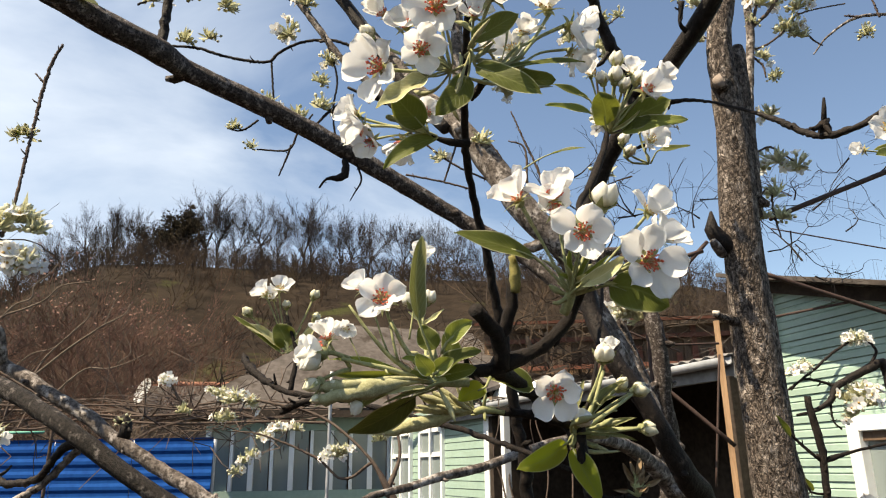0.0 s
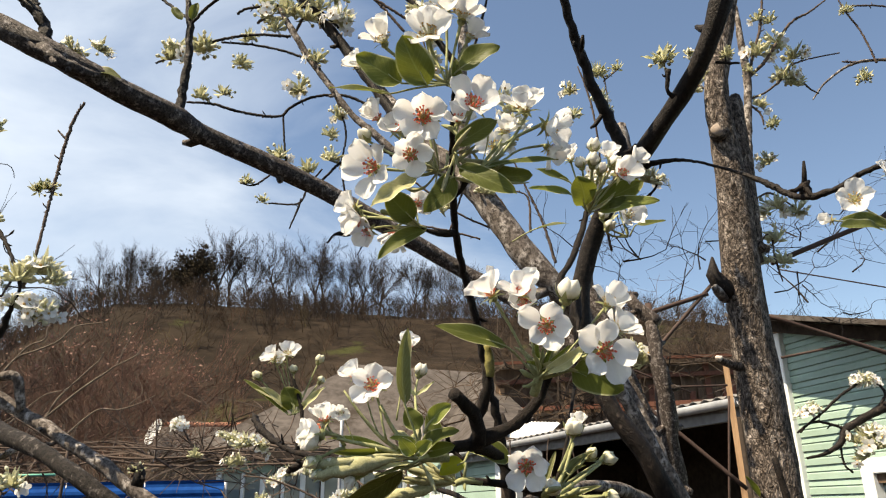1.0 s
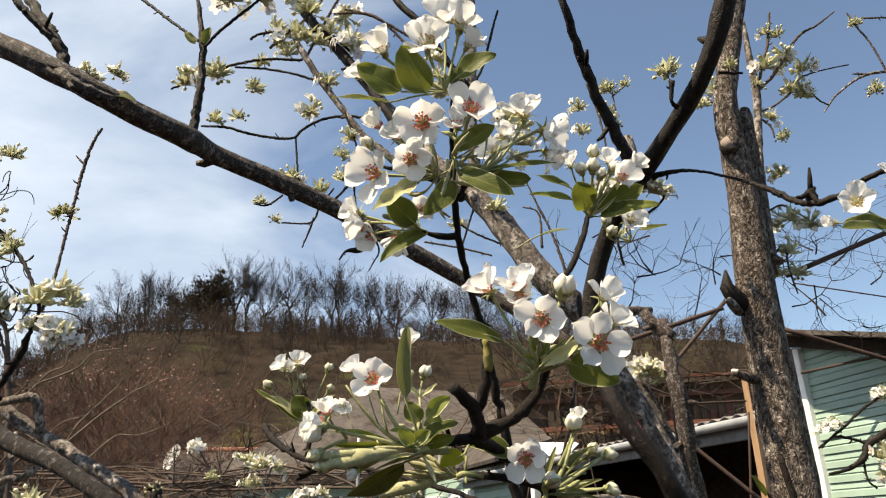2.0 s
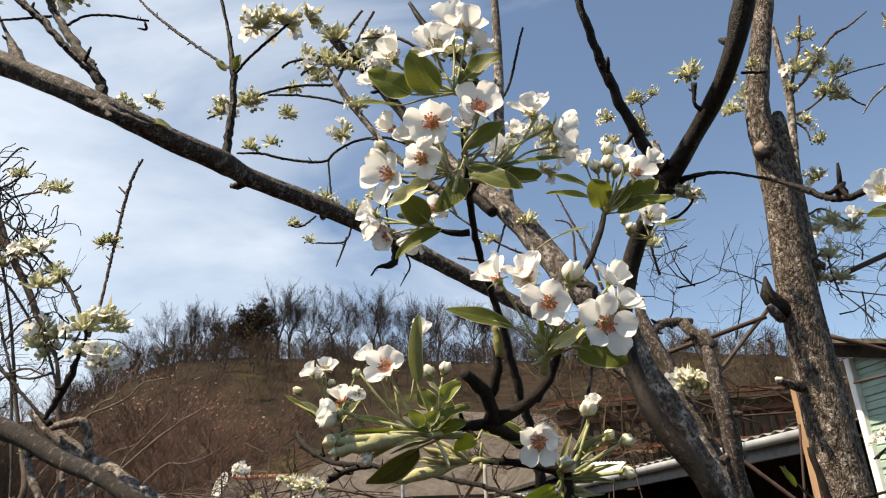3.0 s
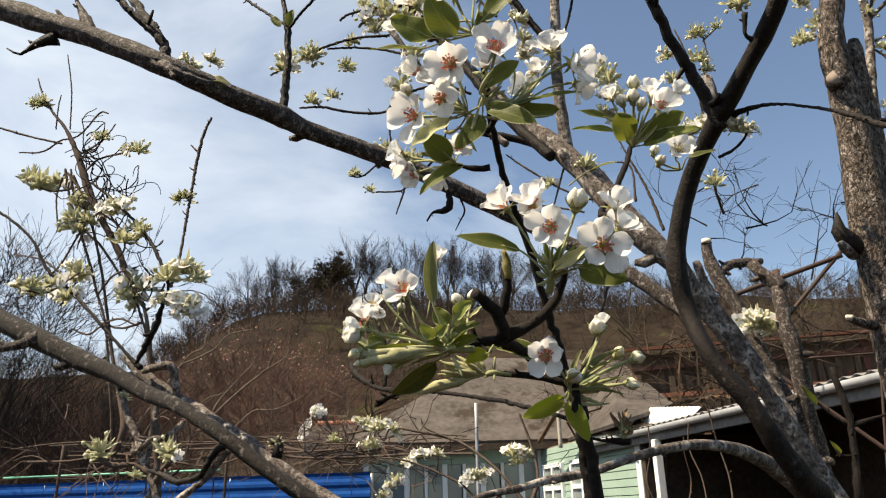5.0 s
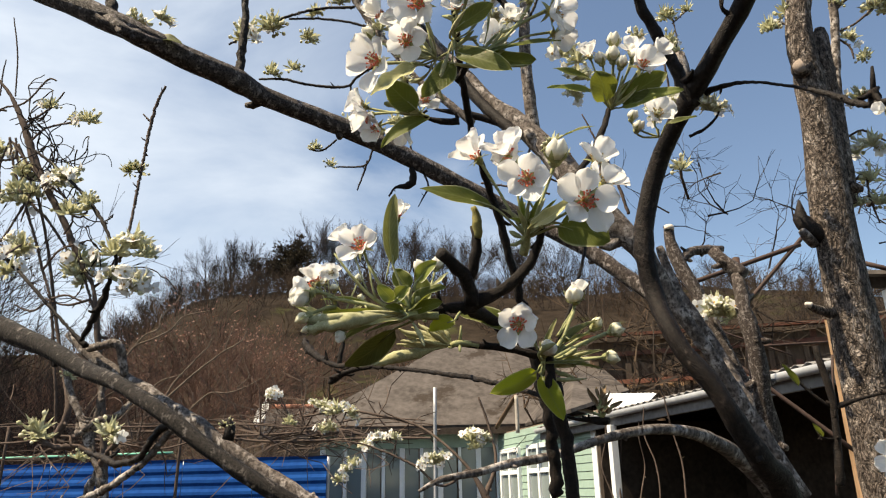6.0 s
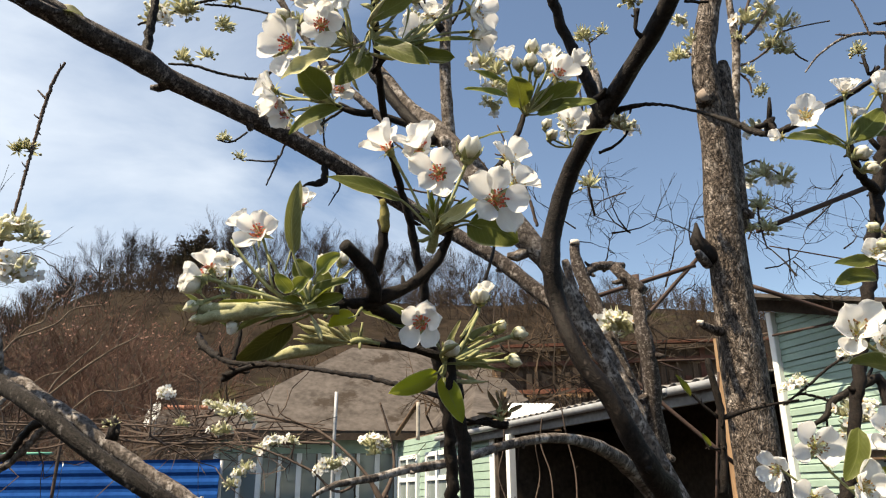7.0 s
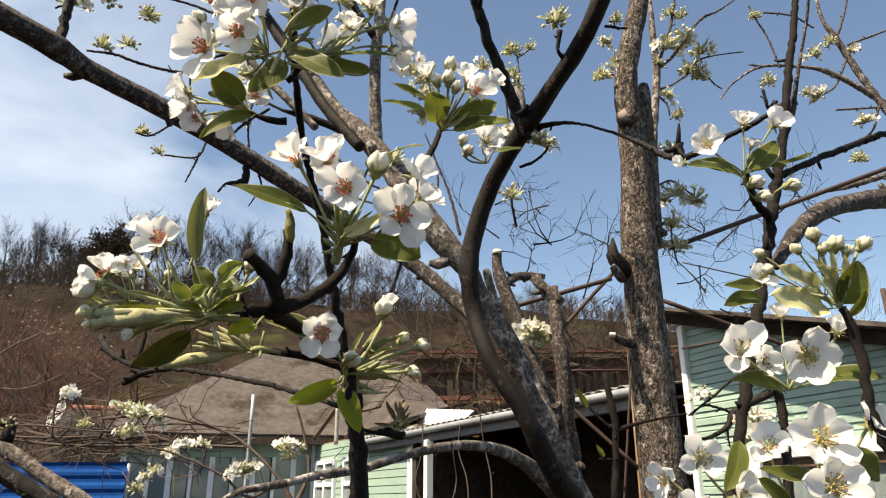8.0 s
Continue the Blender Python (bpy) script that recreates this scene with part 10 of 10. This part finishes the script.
spray(vine_tree, (-2.080, 2.870, 2.883), 0.1263, 0.4)
spray(vine_tree, (-2.117, 2.930, 2.537), 0.1691, 0.4)
spray(vine_tree, (-2.428, 2.900, 2.663), 0.1614, 0.6)
spray(vine_tree, (-2.499, 2.900, 2.563), 0.1432, 0.4)
spray(vine_tree, (-2.729, 2.900, 2.635), 0.1460, 0.5)
spray(vine_tree, (-2.220, 2.900, 3.355), 0.1098, 0.3)
spray(vine_tree, (-2.853, 2.900, 3.723), 0.1172, 0.3)
spray(vine_tree, (-2.401, 2.900, 3.454), 0.0932, 0.3)
spray(vine_tree, (-2.726, 2.900, 3.195), 0.2145, 0.3)
spray(vine_tree, (-2.624, 2.900, 3.212), 0.1527, 0.4)
spray(vine_tree, (-2.815, 2.900, 3.722), 0.1294, 0.3)
spray(vine_tree, (-2.461, 2.900, 3.071), 0.1793, 0.3)
spray(vine_tree, (-2.390, 2.900, 2.957), 0.1472, 0.3)
spray(vine_tree, (-2.433, 2.900, 2.915), 0.1469, 0.4)
spray(vine_tree, (-2.120, 2.860, 3.314), 0.1372, 0.3)
spray(vine_tree, (-2.371, 2.900, 3.445), 0.1050, 0.3)
spray(vine_tree, (-2.112, 2.930, 2.599), 0.1691, 0.6)
spray(vine_tree, (-2.044, 2.950, 2.584), 0.1691, 0.5)
spray(vine_tree, (-2.080, 2.950, 2.506), 0.1401, 0.4)
spray(old_tree, (1.362, 2.600, 3.451), 0.1421, 0.4)
spray(old_tree, (1.461, 2.600, 3.508), 0.1433, 0.6)
spray(old_tree, (1.517, 2.600, 3.431), 0.1424, 0.5)
spray(old_tree, (1.457, 2.600, 3.328), 0.1507, 0.4)
spray(old_tree, (1.488, 2.600, 3.304), 0.1104, 0.3)
spray(old_tree, (1.065, 2.450, 3.241), 0.1176, 0.3)
spray(old_tree, (0.995, 2.450, 3.177), 0.1165, 0.3)
spray(old_tree, (1.040, 2.500, 3.388), 0.0873, 0.5)
spray(old_tree, (1.331, 2.600, 2.730), 0.1409, 0.5)
spray(old_tree, (1.402, 2.600, 2.712), 0.1174, 0.5)
spray(old_tree, (1.280, 2.600, 2.708), 0.1169, 0.4)
spray(old_tree, (1.303, 2.600, 2.591), 0.1386, 0.2)
spray(old_tree, (1.233, 2.600, 2.496), 0.1140, 0.3)
spray(old_tree, (1.316, 2.600, 2.498), 0.1143, 0.2)
spray(old_tree, (1.313, 2.600, 3.357), 0.0904, 0.3)
spray(old_tree, (1.374, 2.600, 3.105), 0.0833, 0.3)
spray(old_tree, (1.334, 2.600, 3.198), 0.0988, 0.3)
spray(old_tree, (1.447, 2.600, 3.622), 0.0880, 0.4)
spray(old_tree, (1.395, 2.600, 3.634), 0.0880, 0.4)
spray(old_tree, (1.330, 2.600, 2.934), 0.1056, 0.6)
shrub = thing("young_tree", (-0.6, 3.6, 0.0), "low young fruit tree with white blossom sprays before the houses", "tree")
limb(shrub, "branch", BARK_FINE, [(-0.129, 3.500, 1.042, 0.0247), (-0.184, 3.500, 1.363, 0.0230), (-0.256, 3.500, 1.507, 0.0181), (-0.329, 3.500, 1.630, 0.0081), (-0.462, 3.550, 1.759, 0.0066), (-0.611, 3.600, 1.854, 0.0068), (-0.808, 3.620, 1.908, 0.0068), (-0.973, 3.630, 1.935, 0.0068), (-1.208, 3.630, 1.915, 0.0051)], 6, 0.25, spurs=5)
limb(shrub, "branch", BARK_FINE, [(-0.329, 3.500, 1.630, 0.0081), (-0.463, 3.500, 1.557, 0.0064), (-0.599, 3.500, 1.655, 0.0064), (-0.838, 3.500, 1.755, 0.0049), (-0.993, 3.500, 1.780, 0.0032)], 6, 0.25, spurs=5)
limb(shrub, "branch", BARK_FINE, [(-0.256, 3.500, 1.507, 0.0155), (-0.205, 3.550, 1.657, 0.0083), (-0.232, 3.600, 1.816, 0.0068), (-0.283, 3.600, 1.977, 0.0052)], 6, 0.25, spurs=5)
limb(shrub, "branch", BARK_FINE, [(-0.611, 3.600, 1.851, 0.0051), (-0.764, 3.600, 1.920, 0.0042), (-0.797, 3.600, 1.973, 0.0034)], 6, 0.25, spurs=5)
limb(shrub, "branch", BARK_FINE, [(-0.973, 3.630, 1.935, 0.0051), (-0.995, 3.600, 1.865, 0.0033)], 6, 0.25, spurs=5)
limb(shrub, "branch", BARK_FINE, [(-1.357, 3.630, 2.026, 0.0042), (-1.305, 3.630, 1.946, 0.0042), (-1.259, 3.630, 1.906, 0.0042)], 6, 0.25, spurs=5)
spray(shrub, (-1.370, 3.630, 2.023), 0.0958, 0.9)
spray(shrub, (-1.025, 3.630, 1.923), 0.1532, 0.9)
spray(shrub, (-1.095, 3.630, 1.953), 0.1096, 0.9)
spray(shrub, (-0.957, 3.630, 1.913), 0.1095, 0.9)
spray(shrub, (-1.151, 3.630, 1.974), 0.0658, 0.9)
spray(shrub, (-1.044, 3.600, 1.839), 0.1076, 0.5)
spray(shrub, (-1.096, 3.600, 1.835), 0.0860, 0.4)
spray(shrub, (-1.281, 3.630, 1.877), 0.1083, 0.3)
spray(shrub, (-0.802, 3.600, 1.780), 0.1077, 0.9)
spray(shrub, (-0.863, 3.600, 1.743), 0.0937, 0.9)
spray(shrub, (-0.710, 3.600, 1.782), 0.0945, 0.6)
spray(shrub, (-0.497, 3.500, 1.656), 0.1251, 0.9)
spray(shrub, (-0.535, 3.500, 1.650), 0.0911, 0.9)
spray(shrub, (-0.453, 3.500, 1.673), 0.0915, 0.9)
spray(shrub, (-0.324, 3.600, 1.767), 0.1388, 0.9)
spray(shrub, (-0.270, 3.600, 1.763), 0.1090, 0.8)
spray(shrub, (-0.308, 3.600, 1.729), 0.1085, 0.2)
spray(shrub, (-0.902, 3.500, 1.656), 0.1032, 0.5)
spray(shrub, (-0.967, 3.500, 1.587), 0.1023, 0.4)
spray(shrub, (-0.936, 3.500, 1.633), 0.0900, 0.6)
spray(old_tree, (0.810, 3.000, 2.206), 0.1384, 0.8)
spray(old_tree, (0.834, 3.000, 2.185), 0.0987, 0.3)
wall_tree = thing("young_tree", (2.25, 4.3, 0.0), "young fruit tree with dark branches and blossom before the green wall", "tree")
limb(wall_tree, "branch", BARK_DARK, [(2.144, 3.600, 1.243, 0.0237), (2.198, 3.600, 1.647, 0.0245), (2.215, 3.600, 2.049, 0.0254), (2.120, 3.600, 2.042, 0.0225), (2.029, 3.600, 2.001, 0.0196), (1.951, 3.600, 1.960, 0.0196), (1.912, 3.600, 1.892, 0.0167), (1.820, 3.600, 1.844, 0.0086), (1.734, 3.600, 1.826, 0.0069)], 7, 0.25, spurs=5)
limb(wall_tree, "branch", BARK_DARK, [(2.120, 3.600, 2.042, 0.0087), (2.181, 3.600, 2.140, 0.0070), (2.106, 3.600, 2.198, 0.0071), (1.983, 3.600, 2.142, 0.0070), (1.853, 3.600, 2.045, 0.0070), (1.711, 3.600, 1.949, 0.0052)], 7, 0.25, spurs=5)
limb(wall_tree, "branch", BARK_DARK, [(1.951, 3.600, 1.960, 0.0069), (1.872, 3.600, 1.989, 0.0070), (1.789, 3.600, 1.998, 0.0052), (1.725, 3.600, 1.949, 0.0052)], 7, 0.25, spurs=5)
limb(wall_tree, "branch", BARK_DARK, [(1.909, 3.600, 1.878, 0.0052), (1.909, 3.600, 1.797, 0.0051), (1.944, 3.600, 1.756, 0.0051)], 7, 0.25, spurs=5)
spray(wall_tree, (2.090, 3.600, 2.187), 0.1254, 0.9)
spray(wall_tree, (2.046, 3.600, 2.181), 0.0854, 1)
spray(wall_tree, (2.132, 3.600, 2.180), 0.0854, 1)
spray(wall_tree, (1.765, 3.600, 2.023), 0.1124, 0.8)
spray(wall_tree, (1.812, 3.600, 2.054), 0.0958, 0.6)
spray(wall_tree, (2.055, 3.600, 1.912), 0.1672, 0.8)
spray(wall_tree, (1.995, 3.600, 1.891), 0.1391, 0.7)
spray(wall_tree, (2.087, 3.600, 1.863), 0.1388, 0.8)
spray(wall_tree, (2.025, 3.600, 1.823), 0.1383, 0.5)
spray(wall_tree, (2.112, 3.600, 1.920), 0.1227, 0.8)
bare_right = thing("bare_tree", (3.2, 3.9, 0.0), "slim bare tree with pale twigs and a few blossom sprays", "tree")
limb(bare_right, "branch", BARK_PALE, [(2.930, 3.400, 1.495, 0.0273), (3.161, 3.400, 2.638, 0.0274), (3.150, 3.400, 3.416, 0.0227), (3.030, 3.400, 3.686, 0.0215), (2.912, 3.400, 3.929, 0.0202), (2.816, 3.400, 4.161, 0.0188), (2.752, 3.400, 4.299, 0.0107), (2.742, 3.400, 4.444, 0.0086)], 7, 0.25, spurs=6)
limb(bare_right, "branch", BARK_PALE, [(3.059, 3.400, 3.707, 0.0199), (2.892, 3.400, 3.831, 0.0173), (2.733, 3.400, 3.919, 0.0171), (2.598, 3.400, 3.950, 0.0104), (2.317, 3.400, 3.941, 0.0082), (2.128, 3.400, 3.827, 0.0061), (2.026, 3.400, 3.710, 0.0040)], 7, 0.25, spurs=6)
limb(bare_right, "branch", BARK_FINE, [(2.816, 3.400, 4.161, 0.0085), (2.912, 3.400, 4.372, 0.0065), (2.965, 3.400, 4.545, 0.0066)], 7, 0.25, spurs=6)
limb(bare_right, "branch", BARK_FINE, [(2.881, 3.400, 4.125, 0.0063), (3.040, 3.400, 4.195, 0.0064), (3.182, 3.400, 4.257, 0.0043)], 7, 0.25, spurs=6)
limb(bare_right, "branch", BARK_FINE, [(2.317, 3.400, 3.941, 0.0062), (2.231, 3.400, 3.948, 0.0041)], 7, 0.25, spurs=6)
limb(bare_right, "branch", BARK_FINE, [(2.354, 3.300, 3.870, 0.0060), (2.316, 3.300, 4.058, 0.0051), (2.254, 3.300, 4.211, 0.0051), (2.231, 3.300, 4.289, 0.0041)], 7, 0.25, spurs=6)
limb(bare_right, "branch", BARK_FINE, [(2.360, 3.400, 4.326, 0.0053), (2.556, 3.400, 4.315, 0.0053), (2.685, 3.400, 4.234, 0.0053)], 7, 0.25, spurs=6)
limb(bare_right, "branch", BARK_FINE, [(2.988, 3.400, 3.703, 0.0082), (2.921, 3.400, 3.551, 0.0061), (2.818, 3.400, 3.473, 0.0060)], 7, 0.25, spurs=6)
limb(bare_right, "branch", BARK_FINE, [(2.720, 3.400, 3.671, 0.0061), (3.006, 3.400, 3.704, 0.0062)], 7, 0.25, spurs=6)
limb(bare_right, "branch", BARK_FINE, [(2.864, 3.400, 4.044, 0.0063), (2.754, 3.400, 3.843, 0.0062), (2.651, 3.400, 3.761, 0.0041)], 7, 0.25, spurs=6)
limb(bare_right, "branch", BARK_PALE, [(2.773, 3.200, 3.164, 0.0165), (2.542, 3.200, 3.090, 0.0154), (2.378, 3.200, 3.051, 0.0091)], 7, 0.25, spurs=6)
spray(bare_right, (2.877, 3.400, 3.590), 0.1439, 0.6)
spray(bare_right, (2.630, 3.400, 3.746), 0.1449, 0.6)
spray(bare_right, (2.565, 3.400, 3.767), 0.1186, 0.4)
spray(bare_right, (2.907, 3.400, 4.079), 0.1156, 0.5)
spray(bare_right, (2.774, 3.400, 4.131), 0.1157, 0.3)
spray(bare_right, (2.254, 3.300, 4.207), 0.0994, 0.3)
spray(bare_right, (2.650, 3.400, 4.039), 0.1349, 0.4)
spray(bare_right, (2.794, 3.400, 3.354), 0.1281, 0.3)
spray(bare_right, (2.333, 3.400, 3.827), 0.1318, 0.3)
fine_twigs(bare_right, 21, (0.7, 3.0), 3.9, (2.6, 3.25), 34)
